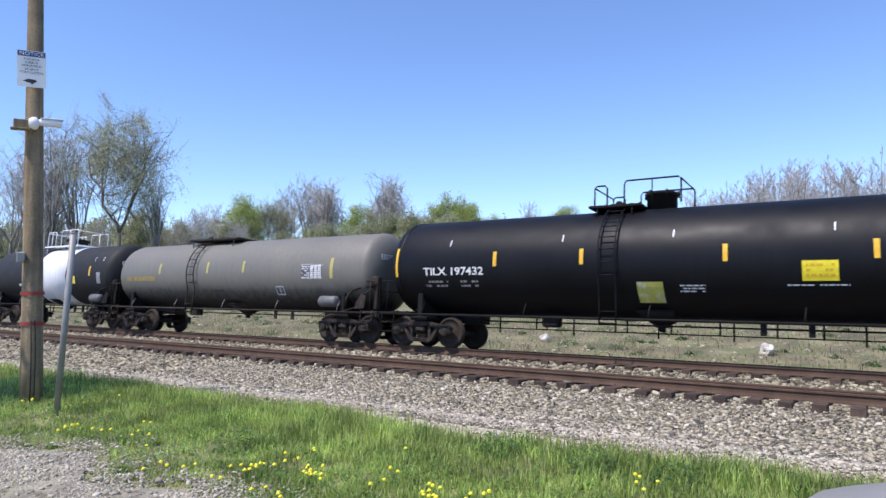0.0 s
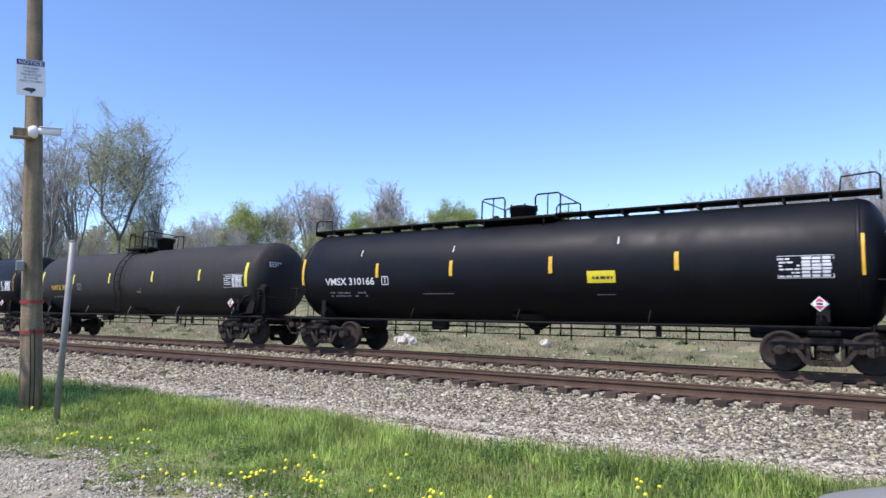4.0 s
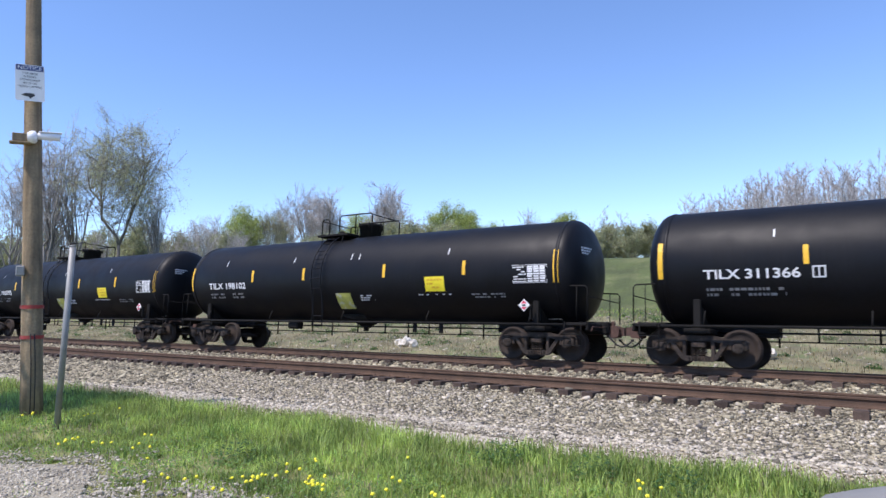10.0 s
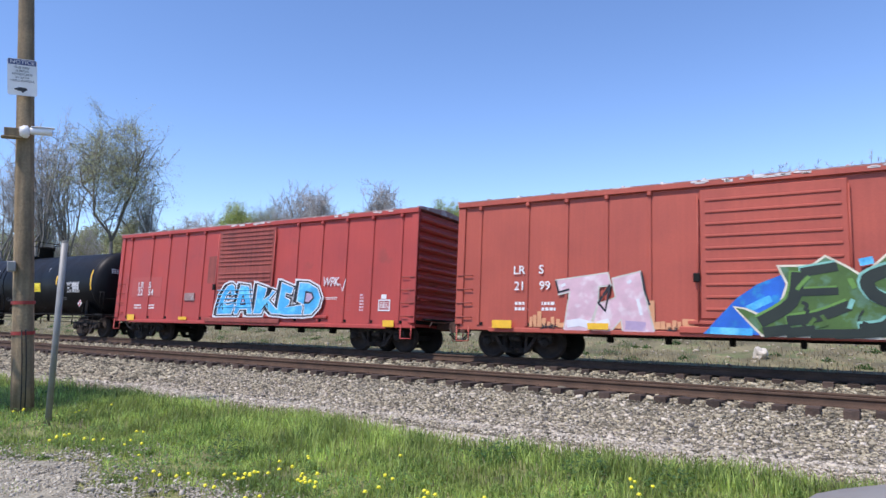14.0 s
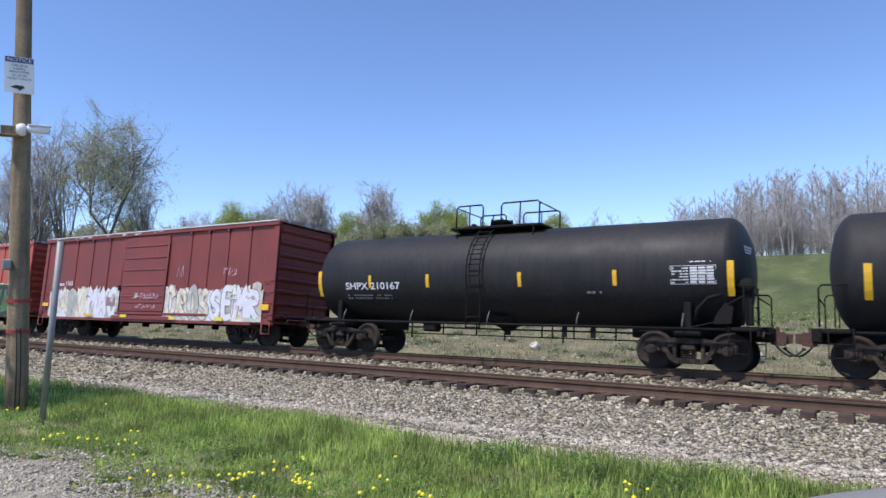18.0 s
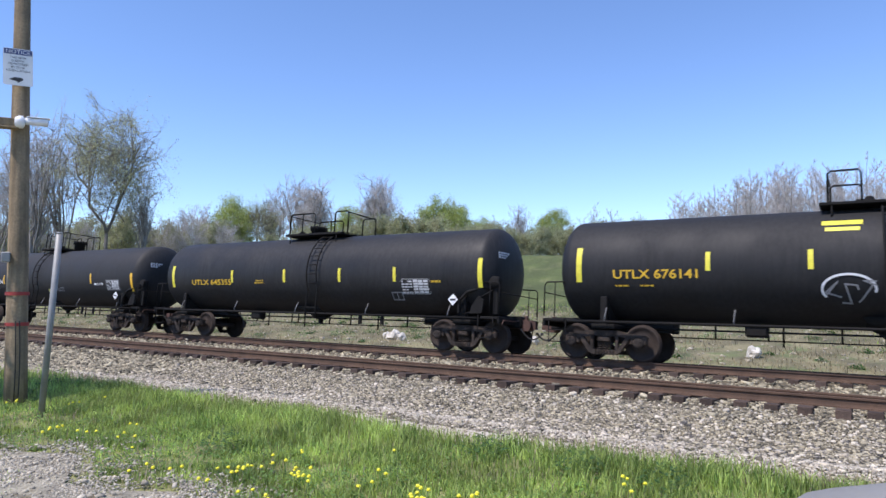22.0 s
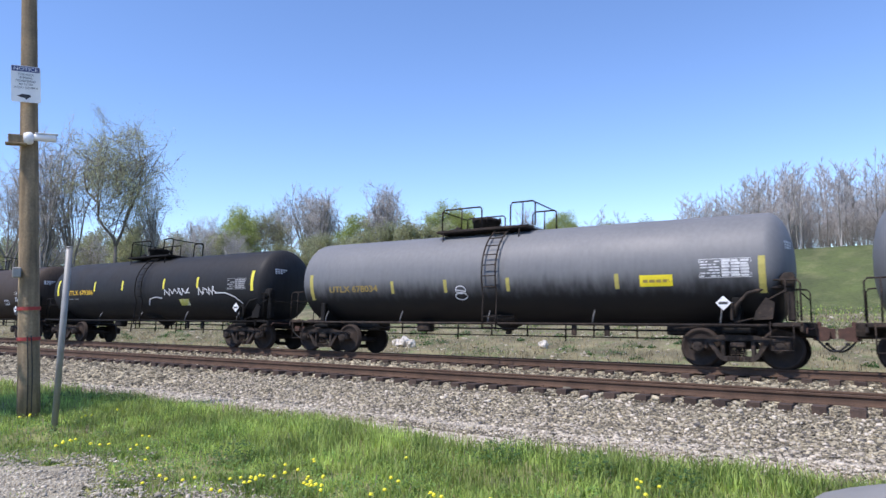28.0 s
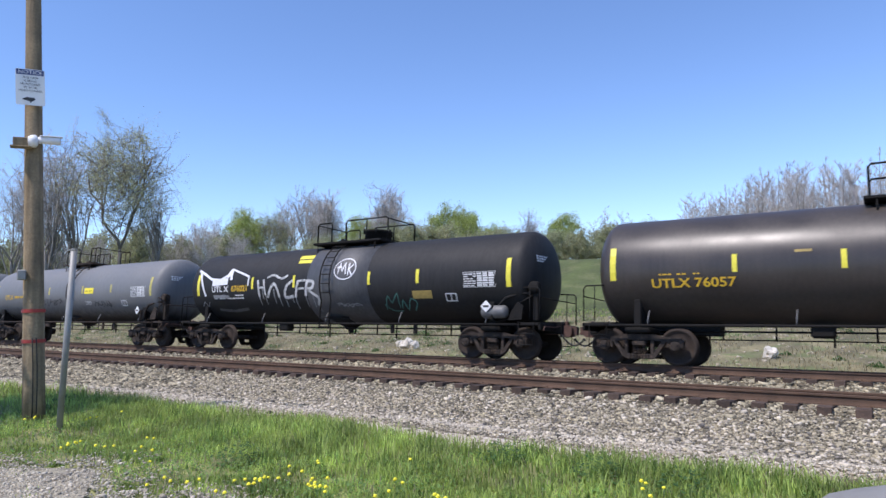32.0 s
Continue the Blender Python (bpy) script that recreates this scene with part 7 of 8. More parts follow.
def make_trees():
    rnd = random.Random(5)
    # bare wood on top of the bank, seen past the ends of the cars
    for k in range(290):
        a = rnd.uniform(-16, 13.0)
        y = rnd.uniform(47, 68)
        x = direction_x(a, y)
        plant(BARE[k % 5], "slender bare tree in early spring on the green bank", x, y, rnd.uniform(0.44, 0.66) * (y / 52) * (1.0 if a < 9 else 0.8), rnd.uniform(0, 360), group="bare wood on the bank")
    for k in range(100):
        a, y = -16 + 29 * (k + rnd.random()) / 100, rnd.uniform(48, 60)
        plant(BRUSH[k % 2], "grey leafless undergrowth on the green bank", direction_x(a, y), y, rnd.uniform(0.2, 0.34), rnd.uniform(0, 360), group="undergrowth on the bank", name="shrub")
    # far row behind the middle: angle to the left, distance, height of top over the rails, kind
    spots = ((17.5, 74, 11.0, BARE[3]), (19.0, 75, 11.5, BARE[1]), (20.3, 74, 11.0, BARE[0]), (25.7, 75, 11.5, WIDE[0]), (27.2, 76, 10.5, BARE[2]), (35.6, 82, 13.0, WIDE[2]), (37.0, 80, 17.0, BARE[1]), (38.2, 80, 18.0, WIDE[1]),
             (43.2, 84, 19.0, WIDE[1]), (44.6, 85, 20.5, WIDE[2]), (45.8, 86, 20.0, BARE[4]), (46.8, 87, 18.5, WIDE[0]), (52.3, 86, 17.0, WIDE[0]), (53.5, 88, 18.0, WIDE[2]), (54.6, 86, 16.0, BARE[0]))
    for a, y, top, kinds in spots:
        plant(kinds, "bare branching tree beyond the bank", direction_x(a, y), y, (top - 4.5) / (8.4 if kinds in WIDE else 9.6), rnd.uniform(0, 360), group="trees beyond the bank")
    for a, y, top, k in ((32.7, 78, 13.6, 0), (31.4, 79, 12.6, 1), (28.9, 78, 10.6, 0), (22.9, 74, 10.6, 1), (50.1, 80, 16.9, 0), (51.4, 86, 13.0, 1), (40.2, 80, 13.5, 1)):
        plant(GREEN[k], "tree in fresh bright green leaf beyond the bank", direction_x(a, y), y, (top - 4.5) / 7.6, rnd.uniform(0, 360), group="trees beyond the bank")
    for k in range(90):
        a = 14 + 58 * (k + rnd.random()) / 90
        y = rnd.uniform(57, 70)
        plant(BUSH[k % 2], "low green bush on top of the bank", direction_x(a, y), y, rnd.uniform(0.30, 0.46) * (0.8 if a < 26 else 1.1 if a < 45 else 0.9), rnd.uniform(0, 360), group="bushes on the bank", name="bush")
    for k in range(36):
        a, y = 50 + 22 * (k + rnd.random()) / 36, rnd.uniform(48, 60)
        plant((BRUSH + BUSH)[k % 4], "grey-green undergrowth behind the trees", direction_x(a, y), y, rnd.uniform(0.5, 0.8) * (0.75 if a < 57 else 1.0), rnd.uniform(0, 360), group="undergrowth on the bank", name="shrub")
    # near trees on the far left
    for a, y, s, kinds, label in ((59.4, 40, 2.2, OLIVE[0], "tall tree with sparse young olive leaves"), (57.2, 44, 1.3, TALL[1], "slender bare tree"), (62.5, 38, 2.15, TALL[0], "tall bare tree with spreading limbs"),
                                  (64.0, 36, 2.1, TALL[1], "tall bare tree with spreading limbs"), (66.5, 34, 1.9, TALL[2], "tall bare tree with spreading limbs"), (65.3, 40, 1.95, TALL[1], "tall bare tree"),
                                  (57.0, 46, 1.0, BARE[2], "bare tree"), (47.7, 82, 1.5, OLIVE[1], "tree with sparse young olive leaves"), (68.5, 34, 1.3, BARE[0], "tall bare tree")):
        turn = rnd.uniform(0, 360)
        plant(kinds, label + " on the bank", direction_x(a, y), y, s, 58 if kinds is OLIVE[0] else turn, group="trees on the bank")


make_trees()


def make_shade_tree():
    """Unseen tree, added out of view to shade the grass round the pole's foot."""
    tree = wood_set(120, 7.0, leaves=9000, leaf="leaf_olive", size=0.10, spread=0.2, width=3.9, low=0.38, leaders=7, boughs=7, twigs=3)
    plant(tree, "leafy young tree added out of view to shade the grass", -13.6, 2.9, 1.0, 40)


make_shade_tree()


# ---- stones, ties, grass and flowers ----
def stones_mesh(name, mat, n, xr, yr, size, seed, zfun, keep=None, flat=0.6):
    """Uneven stones, each a squashed eight-cornered lump."""
    rs = np.random.RandomState(seed)
    x, y = rs.uniform(*xr, n), rs.uniform(*yr, n)
    if keep is not None:
        k = keep(x, y, rs)
        x, y = x[k], y[k]
    n = len(x)
    z = np.array([zfun(a, b) for a, b in zip(x, y)])
    corners = np.array([(a, b, c) for a in (-1, 1) for b in (-1, 1) for c in (-1, 1)], float)
    v = corners[None] * (1 + rs.uniform(-0.45, 0.25, (n, 8, 3)))
    s = size * rs.lognormal(0, 0.35, (n, 1, 1)) * 0.5
    v = v * s * rs.uniform(0.6, 1.3, (n, 1, 3)) * np.array([1, 1, flat])
    a, t = rs.uniform(0, 6.28, n), rs.uniform(-0.6, 0.6, n)
    ca, sa, ct, st = np.cos(a)[:, None], np.sin(a)[:, None], np.cos(t)[:, None], np.sin(t)[:, None]
    vx, vy, vz = v[..., 0], v[..., 1], v[..., 2]
    vy, vz = vy * ct - vz * st, vy * st + vz * ct
    vx, vy = vx * ca - vy * sa, vx * sa + vy * ca
    v = np.stack([vx + x[:, None], vy + y[:, None], vz + z[:, None] + s[:, 0] * 0.25], -1).reshape(-1, 3)
    quad = np.array([(0, 1, 3, 2), (4, 6, 7, 5), (0, 4, 5, 1), (2, 3, 7, 6), (0, 2, 6, 4), (1, 5, 7, 3)])
    f = (quad[None] + 8 * np.arange(n)[:, None, None]).reshape(-1, 4)
    return from_arrays(name, v, f, M[mat])


def edge_y(x):
    """Where the grass ends and the ballast begins."""
    return 6.9 + 0.35 * noise.noise((x * 0.35, 0, 5)) + 0.12 * noise.noise((x * 1.7, 0, 2))


def lot_y(x):
    """Where the gravel lot ends and the grass begins."""
    swell = 0.65 * math.exp(-((x + 7.0) / 0.75) ** 2) + 0.4 * math.exp(-((x + 4.8) / 0.6) ** 2)
    return 3.52 + swell + 0.22 * noise.noise((x * 2.1, 4, 9)) - (0.3 if x < -8.6 else 0) - (1.7 if x > -3.9 else 0)


def stuff(name, me, label, category):
    tagged(new(name, me), label, category, kind="stuff")


def make_ballast():
    stuff("ballast_stones", stones_mesh("ballast_stones", "stone", 135000, (-15, 1.6), (6.9, 12.95), 0.027, 1, lambda x, y: ground_z(x, y),
                                        lambda x, y, rs: rs.rand(len(x)) < np.clip((y - 7.4) / 1.1, 0.10, 1)), "loose grey crushed-stone ballast", "ballast")
    stuff("ballast_stones", stones_mesh("ballast_stones", "fines", 5200, (-16, 1.8), (8.2, 12.6), 0.033, 31, lambda x, y: ground_z(x, y) + 0.012), "pale stones among the ballast", "ballast")
    stuff("ballast_stones", stones_mesh("ballast_stones", "dark_stone", 9000, (-15, 1.7), (8.4, 12.9), 0.026, 32, lambda x, y: ground_z(x, y) + 0.006), "dark stones among the ballast", "ballast")
    stuff("ballast_stones", stones_mesh("ballast_stones", "stone", 26000, (-40, 2.0), (14.5, 16.7), 0.05, 2, lambda x, y: ground_z(x, y)), "grey ballast between the tracks", "ballast")
    for (y0, z0, lean), seed in ((NEAR_TRACK, 21), (TRAIN_TRACK, 22)):
        slope = math.tan(radians(lean))
        stuff("ballast_stones", stones_mesh("ballast_stones", "stone", 26000, (-40, 2.0), (y0 - 1.36, y0 + 0.66), 0.042, seed, lambda x, y: z0 - 0.262 - (y - y0) * slope - (0.05 if y < y0 - 1.2 else 0)), "ballast heaped between the ties", "ballast")
    stuff("ballast_stones", stones_mesh("ballast_stones", "stone", 34000, (-40, -15), (8.0, 13.0), 0.05, 3, lambda x, y: ground_z(x, y)), "loose grey ballast further along", "ballast")
    stuff("lot_gravel", stones_mesh("lot_gravel", "chalk", 75000, (-12.0, -2.2), (2.0, 5.2), 0.0135, 4, lambda x, y: ground_z(x, y) + 0.034,
                                    lambda x, y, rs: np.array([b < lot_y(a) + 0.7 * rs.rand() ** 2 and noise.noise((a * 1.4, b * 1.4, 61)) + 0.5 * noise.noise((a * 4, b * 4, 63)) > -0.3 + 0.5 * rs.rand() for a, b in zip(x, y)])), "pale gravel of the parking lot", "gravel")
    for n, size, mat, seed in ((2600, 0.022, "chalk", 41), (420, 0.028, "fines", 42)):
        stuff("lot_gravel", stones_mesh("lot_gravel", mat, n, (-12.0, -2.2), (2.0, 5.2), size, seed, lambda x, y: ground_z(x, y) + 0.036,
                                        lambda x, y, rs: np.array([b < lot_y(a) + 0.45 * rs.rand() ** 2 for a, b in zip(x, y)])), "larger loose stones on the gravel lot", "gravel")
    stuff("verge_stones", stones_mesh("verge_stones", "chalk", 3000, (-60, 3), (20.6, 34), 0.07, 5, lambda x, y: ground_z(x, y)), "scattered stones on the far verge", "gravel")
    # lot surface under the loose gravel
    g, xs = Geo(), [-60 + 0.5 * k for k in range(201)]
    verts = [(x, y, ground_z(x, y) + 0.035) for x in xs for y in (-30.0, -6.0, 0.0, 1.5, max(lot_y(x) - 0.35, 1.85 + 0.25 * noise.noise((x * 0.7, 3, 17))))]
    faces = [(i * 5 + k, i * 5 + 5 + k, i * 5 + 6 + k, i * 5 + 1 + k) for i in range(len(xs) - 1) for k in range(4)]
    tagged(part("pavement", g.add(verts, faces, True), M["gravel"]), "pale gravel surface of the lot", "gravel lot", kind="structure")
    # pale fines at the foot of the ballast
    stuff("ballast_fines", stones_mesh("ballast_fines", "fines", 40000, (-22, 2.0), (7.0, 9.4), 0.020, 6, lambda x, y: ground_z(x, y) + 0.016,
                                       lambda x, y, rs: rs.rand(len(x)) < np.clip(1.1 - abs(y - 8.2 - 0.25 * np.sin(x * 0.8)) / 0.75, 0, 1)), "pale washed fines at the foot of the ballast", "gravel")
    # white rocks
    rnd = random.Random(4)
    for x, y, s in ((-3.05, 23.6, 0.26), (-17.4, 23.4, 0.34), (-16.9, 23.3, 0.22), (-17.9, 23.6, 0.2), (-11.0, 24.0, 0.22)):
        bm = bmesh.new()
        bmesh.ops.create_icosphere(bm, subdivisions=3, radius=s)
        for v in bm.verts:
            v.co *= 0.85 + 0.4 * noise.noise(v.co * 5 + Vector((x, y, 0))) + 0.18 * noise.noise(v.co * 14)
            v.co.z *= 1.1
        me = bpy.data.meshes.new("rock")
        bm.to_mesh(me)
        bm.free()
        me.materials.append(M["rock"])
        tagged(part("rock", me, None, None, "", (x, y, ground_z(x, y) + 0.1)), "pale weathered rock on the far verge", "rock", "rocks on the verge")


make_ballast()


def make_ties():
    variants = []
    for k in range(4):
        rnd = random.Random(k)
        g = Geo().box((0, 0, 0), (0.225 + rnd.uniform(-0.01, 0.015), 2.56, 0.175), 0.014)
        g.v = [(a + rnd.uniform(-0.008, 0.008), b + rnd.uniform(-0.015, 0.015), c + rnd.uniform(-0.006, 0.006)) for a, b, c in g.v]
        variants.append(g.mesh("tie", M["tie"]))
    plate = Geo().box((0, 0, 0), (0.19, 0.34, 0.02), 0.005).box((0.06, 0.13, 0.02), (0.03, 0.03, 0.03)).box((-0.06, -0.13, 0.02), (0.03, 0.03, 0.03)).mesh("tie_plate", M["rail"])
    for (y, z0, lean), seed in ((NEAR_TRACK, 3), (TRAIN_TRACK, 8)):
        rnd = random.Random(seed)
        bed = thing("track_bed", "dark creosoted wooden ties under rusty rails", "railway ties", pose(0, y, z0, -lean), kind="structure")
        x, rest = -200.0, Geo()
        while x < 150:
            x += 0.5 + rnd.uniform(-0.05, 0.05)
            turn, off = rnd.gauss(0, 1.2), rnd.uniform(-0.06, 0.06)
            if -58 < x < 5:
                part("tie", variants[rnd.randrange(4)], None, bed, "", pose(x, off, -0.272 + rnd.uniform(-0.012, 0.008), 0, 0, turn))
                if x > -24:
                    for s in (-0.7175, 0.7175):
                        part("tie_plate", plate, None, bed, "", (x, s, -0.184))
            else:
                rest.box((x, off, -0.272), (0.225, 2.56, 0.175))
        tagged(part("far_ties", rest, M["tie"], bed), "ties further along the line", kind="stuff")


make_ties()


def blades(name, mat, n, xr, yr, height, width, seed, keep, tall=None):
    """Bent tapering grass blades, three faces each."""
    rs = np.random.RandomState(seed)
    x, y = rs.uniform(*xr, n), rs.uniform(*yr, n)
    k = np.array([keep(a, b, u) for a, b, u in zip(x, y, rs.rand(n))])
    x, y = x[k], y[k]
    n = len(x)
    z = np.array([ground_z(a, b) for a, b in zip(x, y)]) - 0.01
    h = height * rs.uniform(0.45, 1.25, n)
    if tall is not None:
        h = h * np.array([tall(a, b) for a, b in zip(x, y)])
    a = rs.uniform(0, 6.28, n)
    d = np.stack([np.cos(a), np.sin(a), 0 * a], -1)
    side = np.stack([-np.sin(a), np.cos(a), 0 * a], -1) * (width * rs.uniform(0.6, 1.3, n))[:, None]
    p = np.stack([x, y, z], -1)
    lean = (h * rs.uniform(0.1, 0.75, n))[:, None] * d
    up = np.array([0, 0, 1.0])
    m = p + lean * 0.35 + up * (h * 0.6)[:, None]
    t = p + lean + up * (h * rs.uniform(0.75, 1.0, n))[:, None]
    v = np.stack([p - side, p + side, m + side * 0.7, m - side * 0.7, t], 1).reshape(-1, 3)
    i = 5 * np.arange(n)[:, None]
    f = np.concatenate([i + np.array([[0, 1, 2]]), i + np.array([[0, 2, 3]]), i + np.array([[3, 2, 4]])], 0)
    return from_arrays(name, v, f, M[mat])


def ground_leaves(name, n, xr, yr, seed):
    """Small tilted leaves close to the ground, in patches, thicker towards the lot."""
    rs = np.random.RandomState(seed)
    x, y, u = rs.uniform(*xr, n), rs.uniform(*yr, n), rs.rand(n)
    k = np.array([b > lot_y(a) - 0.1 and noise.noise((a * 1.2, b * 1.2, 51)) + 0.6 * noise.noise((a * 4.1, b * 4.1, 52)) > -0.25 + 0.5 * c + 0.16 * (b - 4.5) for a, b, c in zip(x, y, u)])
    x, y = x[k], y[k]
    n = len(x)
    c = np.stack([x, y, np.array([ground_z(a, b) for a, b in zip(x, y)]) + rs.uniform(0.02, 0.11, n)], -1)
    a = rs.uniform(0, 6.28, n)
    d = np.stack([np.cos(a), np.sin(a), rs.uniform(-0.2, 0.7, n)], -1) * rs.uniform(0.010, 0.026, (n, 1))
    e = np.stack([-np.sin(a), np.cos(a), rs.uniform(-0.5, 0.5, n)], -1) * rs.uniform(0.006, 0.013, (n, 1))
    v = np.stack([c - d, c + e, c + d, c - e], 1).reshape(-1, 3)
    return from_arrays(name, v, np.arange(4 * n).reshape(-1, 4), M["clover"])


def verge_clumps(name, clumps, leaves, xr, yr, seed, heap=0.20, leaf=1.0, mat="weed"):
    """Low rounded weeds, each a heap of small tilted leaves."""
    rs = np.random.RandomState(seed)
    cx, cy = rs.uniform(*xr, clumps), rs.uniform(*yr, clumps)
    size = rs.lognormal(0, 0.4, clumps) * heap
    i = np.repeat(np.arange(clumps), leaves)
    a, q = rs.uniform(0, 6.28, len(i)), np.sqrt(rs.rand(len(i)))
    x, y = cx[i] + np.cos(a) * q * size[i] * 1.5, cy[i] + np.sin(a) * q * size[i] * 1.5
    z = np.array([ground_z(u, v) for u, v in zip(x, y)]) + rs.rand(len(i)) * size[i] * 1.1 * (1.1 - q)
    c = np.stack([x, y, z], -1)
    b = rs.uniform(0, 6.28, len(i))
    d = np.stack([np.cos(b), np.sin(b), rs.uniform(0, 0.9, len(i))], -1) * rs.uniform(0.03, 0.07, (len(i), 1)) * leaf
    e = np.stack([-np.sin(b), np.cos(b), rs.uniform(-0.5, 0.5, len(i))], -1) * rs.uniform(0.012, 0.028, (len(i), 1)) * leaf
    return from_arrays(name, np.stack([c - d, c + e, c + d, c - e], 1).reshape(-1, 3), np.arange(4 * len(i)).reshape(-1, 4), M[mat])


def grass_keep(density):
    def keep(x, y, u):
        e, l = edge_y(x), lot_y(x)
        if y > e + 0.35 or y < l - 0.3:
            return False
        patch = 0.55 + 1.1 * noise.noise((x * 0.9, y * 0.9, 1)) + 0.8 * noise.noise((x * 2.6, y * 2.6, 6)) + 0.35 * max(0, min(1, (y - 5.5) / 2))
        fade = min(1, (e + 0.35 - y) / 0.5) * min(1, (y - l + 0.3) / 0.9)
        return u < density * max(0.1 if y < 5 else 0.45, min(1, patch)) * fade
    return keep


def tall(x, y):
    return max(0.3, 0.6 + 0.75 * max(0, min(1, (y - 4.8) / 1.6)) + 0.55 * noise.noise((x * 0.8, y * 0.8, 12)) + 0.3 * noise.noise((x * 2.7, y * 2.7, 15)))


def make_grass():
    stuff("grass", blades("grass", "blade", 120000, (-12, 1.2), (3.0, 8.1), 0.15, 0.0055, 1, grass_keep(1.0), tall), "fresh green spring grass beside the gravel", "grass")
    stuff("grass", blades("grass", "blade", 60000, (-32, -12), (3.0, 9.5), 0.17, 0.008, 2, grass_keep(1.0), tall), "fresh green spring grass along the line", "grass")
    stuff("grass", blades("grass", "blade", 40000, (-9, 0.5), (2.8, 6.0), 0.09, 0.006, 8, grass_keep(1.0)), "short green grass near the lot", "grass")
    stuff("dry_grass", blades("dry_grass", "dry_blade", 26000, (-30, 1.5), (3.0, 9.9), 0.14, 0.005, 3, lambda x, y, u: (u < 0.3 and grass_keep(1.0)(x, y, 0)) or (abs(y - edge_y(x) - 0.15) < 0.45)), "dry straw among the grass", "grass")
    stuff("dry_grass", blades("dry_grass", "dry_blade", 42000, (-55, 3), (21.5, 35), 0.15, 0.014, 4, lambda x, y, u: noise.noise((x * 0.4, y * 0.4, 3)) + u * 0.8 > 0.25), "dry grass on the far verge", "grass")
    stuff("weeds", verge_clumps("weeds", 210, 90, (-50, 3), (22.3, 34), 5), "dark green low weeds in clumps on the far verge", "weeds")
    stuff("grass", blades("grass", "blade", 15000, (-60, 4), (26.5, 36), 0.11, 0.02, 25, lambda x, y, u: noise.noise((x * 0.3, y * 0.3, 13)) + 0.14 * (y - 29) > 0.7 * u - 0.15), "yellow-green grass at the foot of the bank", "grass")
    stuff("grass", blades("grass", "blade", 40000, (-12, -1.5), (2.0, 5.2), 0.075, 0.005, 12, lambda x, y, u: y < lot_y(x) + 0.4 and noise.noise((x * 1.6, y * 1.6, 21)) + 0.6 * noise.noise((x * 4.5, y * 4.5, 2)) > 0.18 + 0.35 * u), "tufts of short grass in the gravel", "grass")
    stuff("dry_grass", blades("dry_grass", "dry_blade", 14000, (-12, -0.5), (2.2, 6.0), 0.05, 0.006, 13, lambda x, y, u: noise.noise((x * 1.1, y * 1.1, 33)) > 0.05 + 0.3 * u), "flattened straw and leaf litter by the lot", "grass")
    stuff("grass", blades("grass", "deep_blade", 50000, (-12, 1.2), (3.0, 8.4), 0.15, 0.0065, 14, lambda x, y, u: grass_keep(1.0)(x, y, 0.2) and noise.noise((x * 1.3, y * 1.3, 41)) + 0.7 * noise.noise((x * 3.7, y * 3.7, 44)) > 0.1 + 0.3 * u, tall), "darker green grass in tufts", "grass")
    stuff("weeds", ground_leaves("weeds", 42000, (-12, 1.0), (3.0, 7.4), 17), "small round-leaved weeds and clover among the grass", "weeds")
    stuff("dry_grass", blades("dry_grass", "dry_blade", 16000, (-22, 1.5), (6.6, 8.6), 0.11, 0.0045, 18, lambda x, y, u: u * 1.25 < 1 - (y - edge_y(x) + 0.2) / 1.3 and noise.noise((x * 1.1, y * 2.0, 71)) > -0.15), "sparse dead grass at the foot of the ballast", "grass")
    stuff("weeds", verge_clumps("weeds", 75, 110, (-11.5, 0.4), (3.7, 6.7), 29, 0.09, 0.5, "deep_blade"), "small leafy plants in clumps among the grass", "weeds")
    # broad-leaved clumps in the grass
    rs = random.Random(3)
    for x, y in ((-5.9, 4.84), (-1.53, 6.02), (-2.32, 6.08), (-3.40, 6.2), (-12.2, 6.3)):
        t = thing("weed_clump", "dark green broad-leaved weed clump in the grass", "weed", (x, y, ground_z(x, y)), "weed clumps")
        for k in range(150):
            a, r = rs.uniform(0, 6.28), 0.26 * math.sqrt(rs.random())
            h = rs.uniform(0.03, 0.26) * (1.15 - 2.2 * r)
            b, s = rs.uniform(0, 6.28), rs.uniform(0.018, 0.038)
            c = Vector((r * math.cos(a), r * math.sin(a), h))
            d, e = Vector((math.cos(b), math.sin(b), 0.25)) * s, Vector((-math.sin(b), math.cos(b), rs.uniform(-0.3, 0.3))) * s * 0.45
            part("leaf", Geo().add([c - d, c + e, c + d, c - e], [(0, 1, 2, 3)]), M["weed"], t)


make_grass()


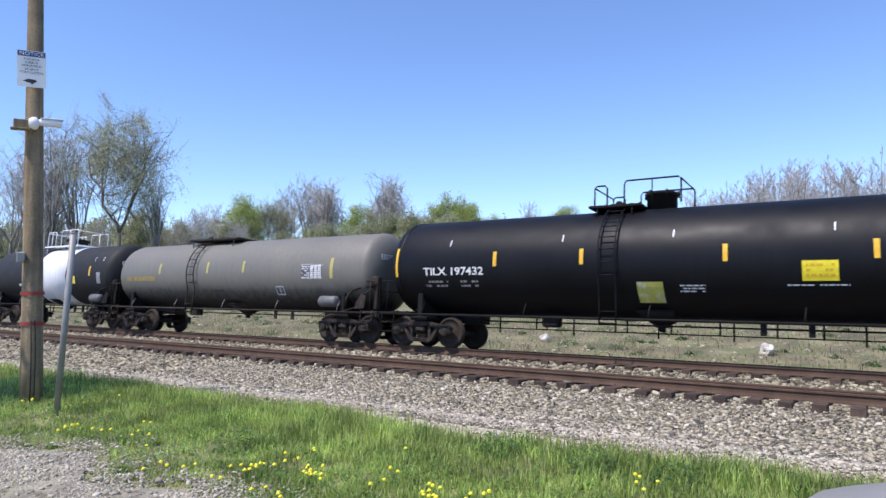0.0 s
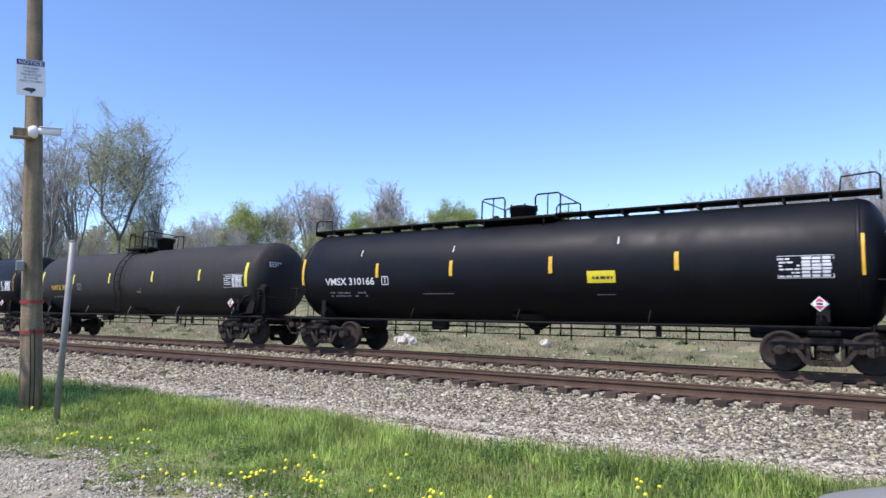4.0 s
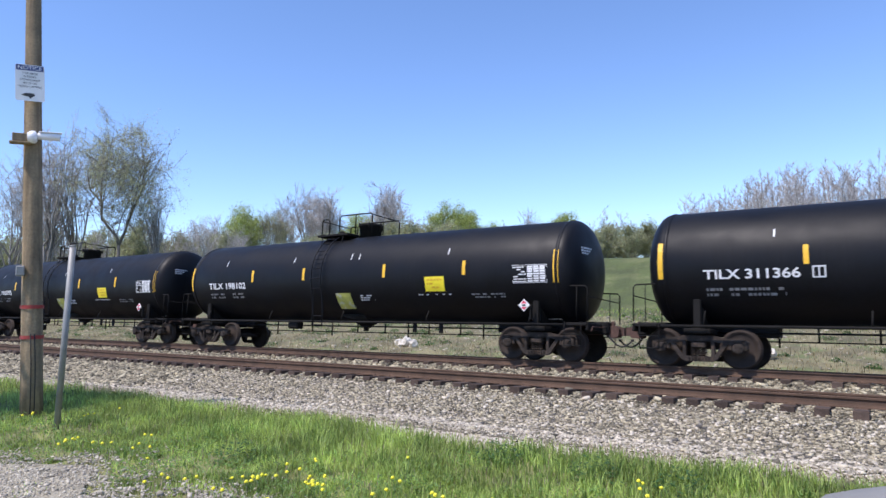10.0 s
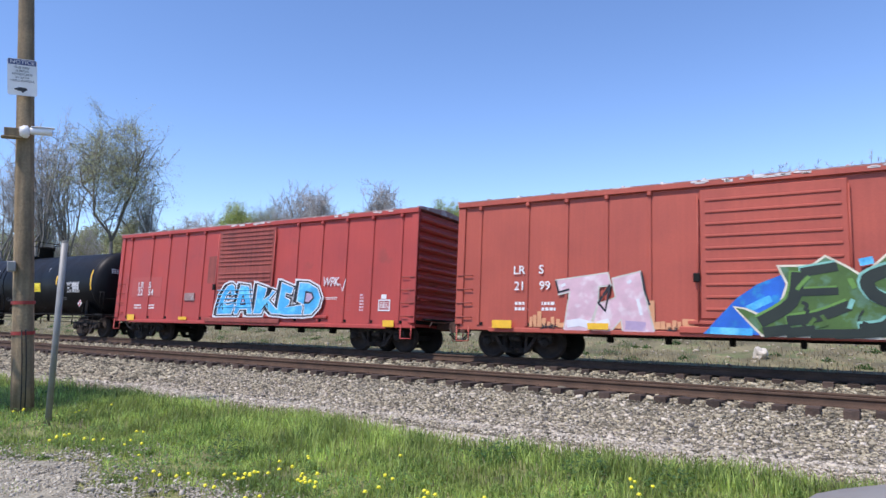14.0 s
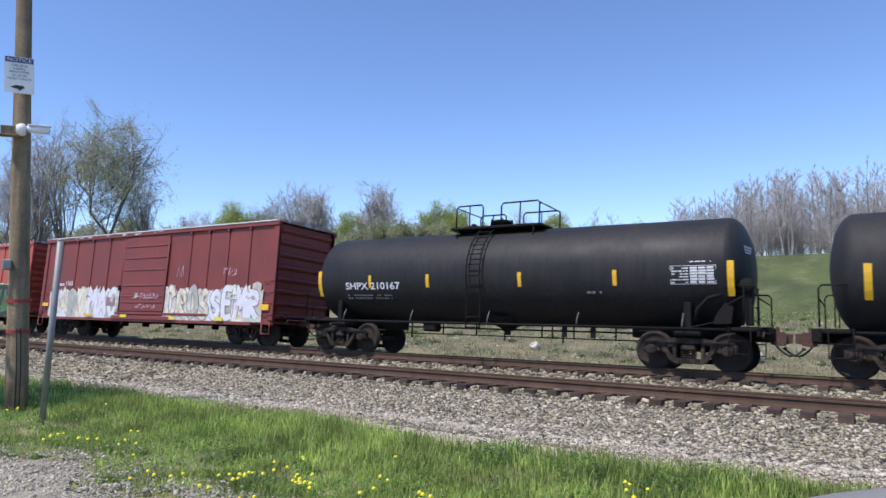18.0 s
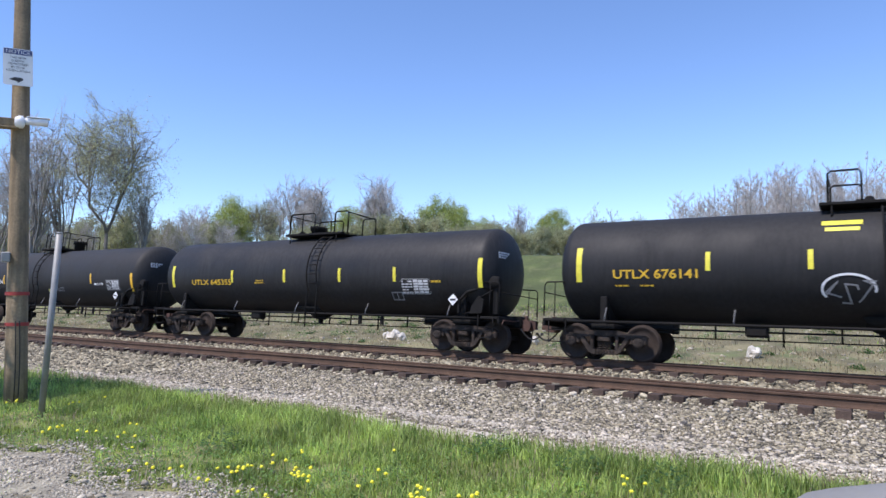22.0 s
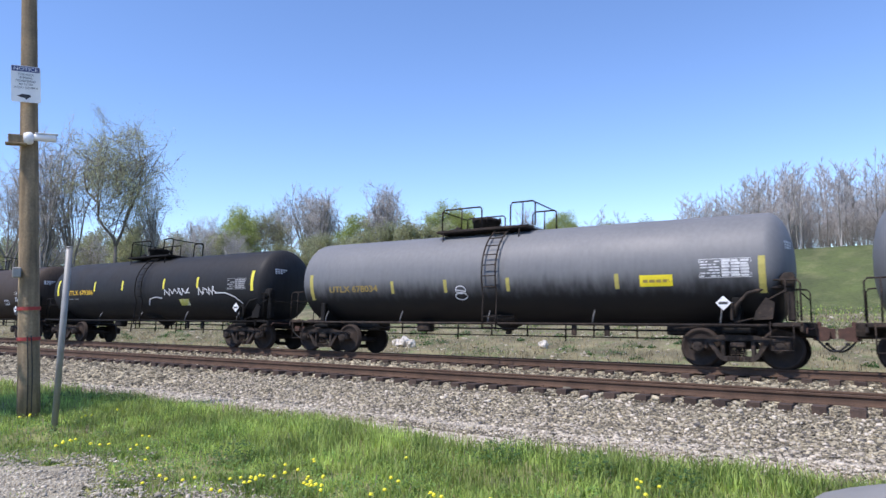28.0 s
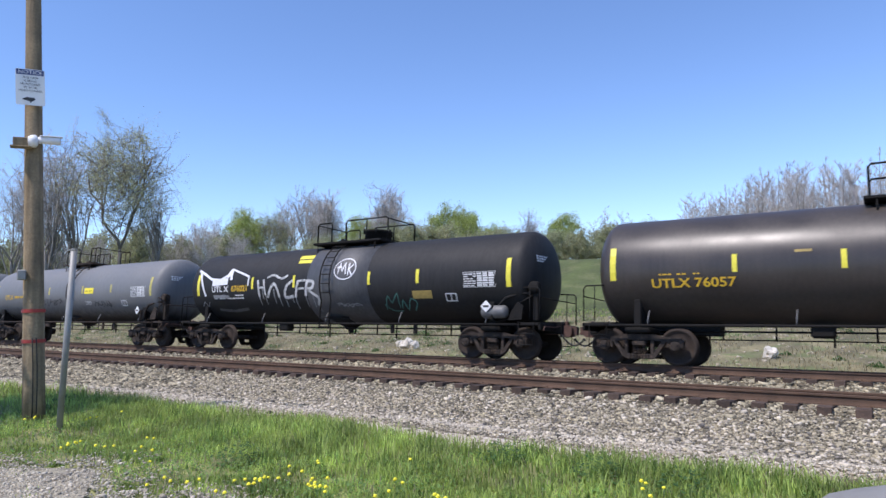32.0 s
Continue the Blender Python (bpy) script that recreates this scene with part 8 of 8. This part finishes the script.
def make_dandelions():
    spots = [(-10.15, 4.79), (-7.9, 4.1), (-7.77, 4.0), (-7.9, 4.14), (-6.96, 4.43), (-6.72, 4.34), (-6.38, 4.13), (-7.58, 4.24), (-7.5, 4.4), (-9.48, 5.69), (-9.43, 5.19), (-5.5, 3.72), (-5.38, 3.73), (-5.18, 3.81), (-4.73, 3.7), (-4.85, 4.07), (-4.77, 4.07), (-4.7, 4.12), (-4.17, 3.75), (-3.97, 3.72), (-4.69, 4.33), (-4.35, 4.43), (-4.11, 4.27), (-4.13, 4.34), (-4.21, 4.48), (-4.29, 4.27), (-4.88, 4.65), (-4.65, 4.42), (-3.59, 4.35), (-3.99, 5.42), (-3.55, 4.71), (-3.14, 4.6), (-3.05, 4.55), (-2.93, 4.36), (-3.06, 4.42), (-3.06, 4.35), (-2.66, 4.61), (-2.69, 4.49), (-1.74, 5.55), (-1.74, 5.68), (-4.86, 4.97), (-7.31, 4.75)]
    g = Geo().tube([(0, 0, 0), (0.006, 0.004, 0.06), (0.012, 0.002, 0.13)], 0.003, 5)
    stem = g.mesh("stem", M["stem"])
    h = Geo()
    for ring, (n, r, z) in enumerate(((14, 0.026, 0.0), (11, 0.020, 0.006), (8, 0.012, 0.010))):
        for k in range(n):
            a = 2 * math.pi * (k + 0.5 * ring) / n
            d, e = Vector((math.cos(a), math.sin(a), 0.25)), Vector((-math.sin(a), math.cos(a), 0)) * 0.0045
            c = Vector((0.012, 0.002, 0.13 + z))
            h.add([c - e * 0.4, c + d * r * 0.7 - e, c + d * r, c + d * r * 0.7 + e], [(0, 1, 2, 3)])
    h.lathe([(0.126, 0.004), (0.133, 0.017), (0.142, 0.019), (0.150, 0.012)], 2, 9, (0.012, 0.002, 0))
    head = h.mesh("flower_head", M["dandelion"])
    rnd = random.Random(11)
    for x, y in spots:
        for k in range(rnd.choice((1, 2, 2, 3))):
            px, py = x + rnd.gauss(0, 0.05) * k, y + rnd.gauss(0, 0.05) * k
            t = thing("dandelion", "yellow dandelion in bloom among the grass", "dandelion", pose(px, py, ground_z(px, py) + 0.01, rnd.uniform(-12, 12), rnd.uniform(-12, 12), rnd.uniform(0, 360)), "dandelions in the grass")
            for name, me in (("stem", stem), ("flower_head", head)):
                part(name, me, None, t).scale = (0.86, 0.86, rnd.uniform(0.8, 1.2))


make_dandelions()


# ---- what moves: the train, and its wheels ----
def motions():
    times = [2.0 * k for k in range(17)]
    for car, mid in CARS:
        walk(car, [(t, pose(mid - travel(t), TRAIN_TRACK[0], TRAIN_TRACK[1], -TRAIN_TRACK[2])) for t in times])
    speed, radius = 10.11, 0.457
    mids = {car: mid for car, mid in CARS}
    for w, car, offset in WHEELSETS:
        enter = max(0.0, min(32.0, (mids[car] - 14) / speed))
        leave = max(0.0, min(32.0, (mids[car] + 48) / speed))
        rows, turned = [(0.0, pose(offset, 0, 0.457))], 0.0
        if enter > 0.2:
            rows.append((round(enter * 30) / 30, pose(offset, 0, 0.457)))
        t = rows[-1][0]
        while t + 2 / 30 < leave:
            t += 2 / 30
            turned -= math.degrees(speed * 2 / 30 / radius)
            rows.append((t, pose(offset, 0, 0.457, 0, turned, 0)))
        if t < 31.9:
            rows.append((32.0, rows[-1][1]))
        walk(w, rows)


motions()
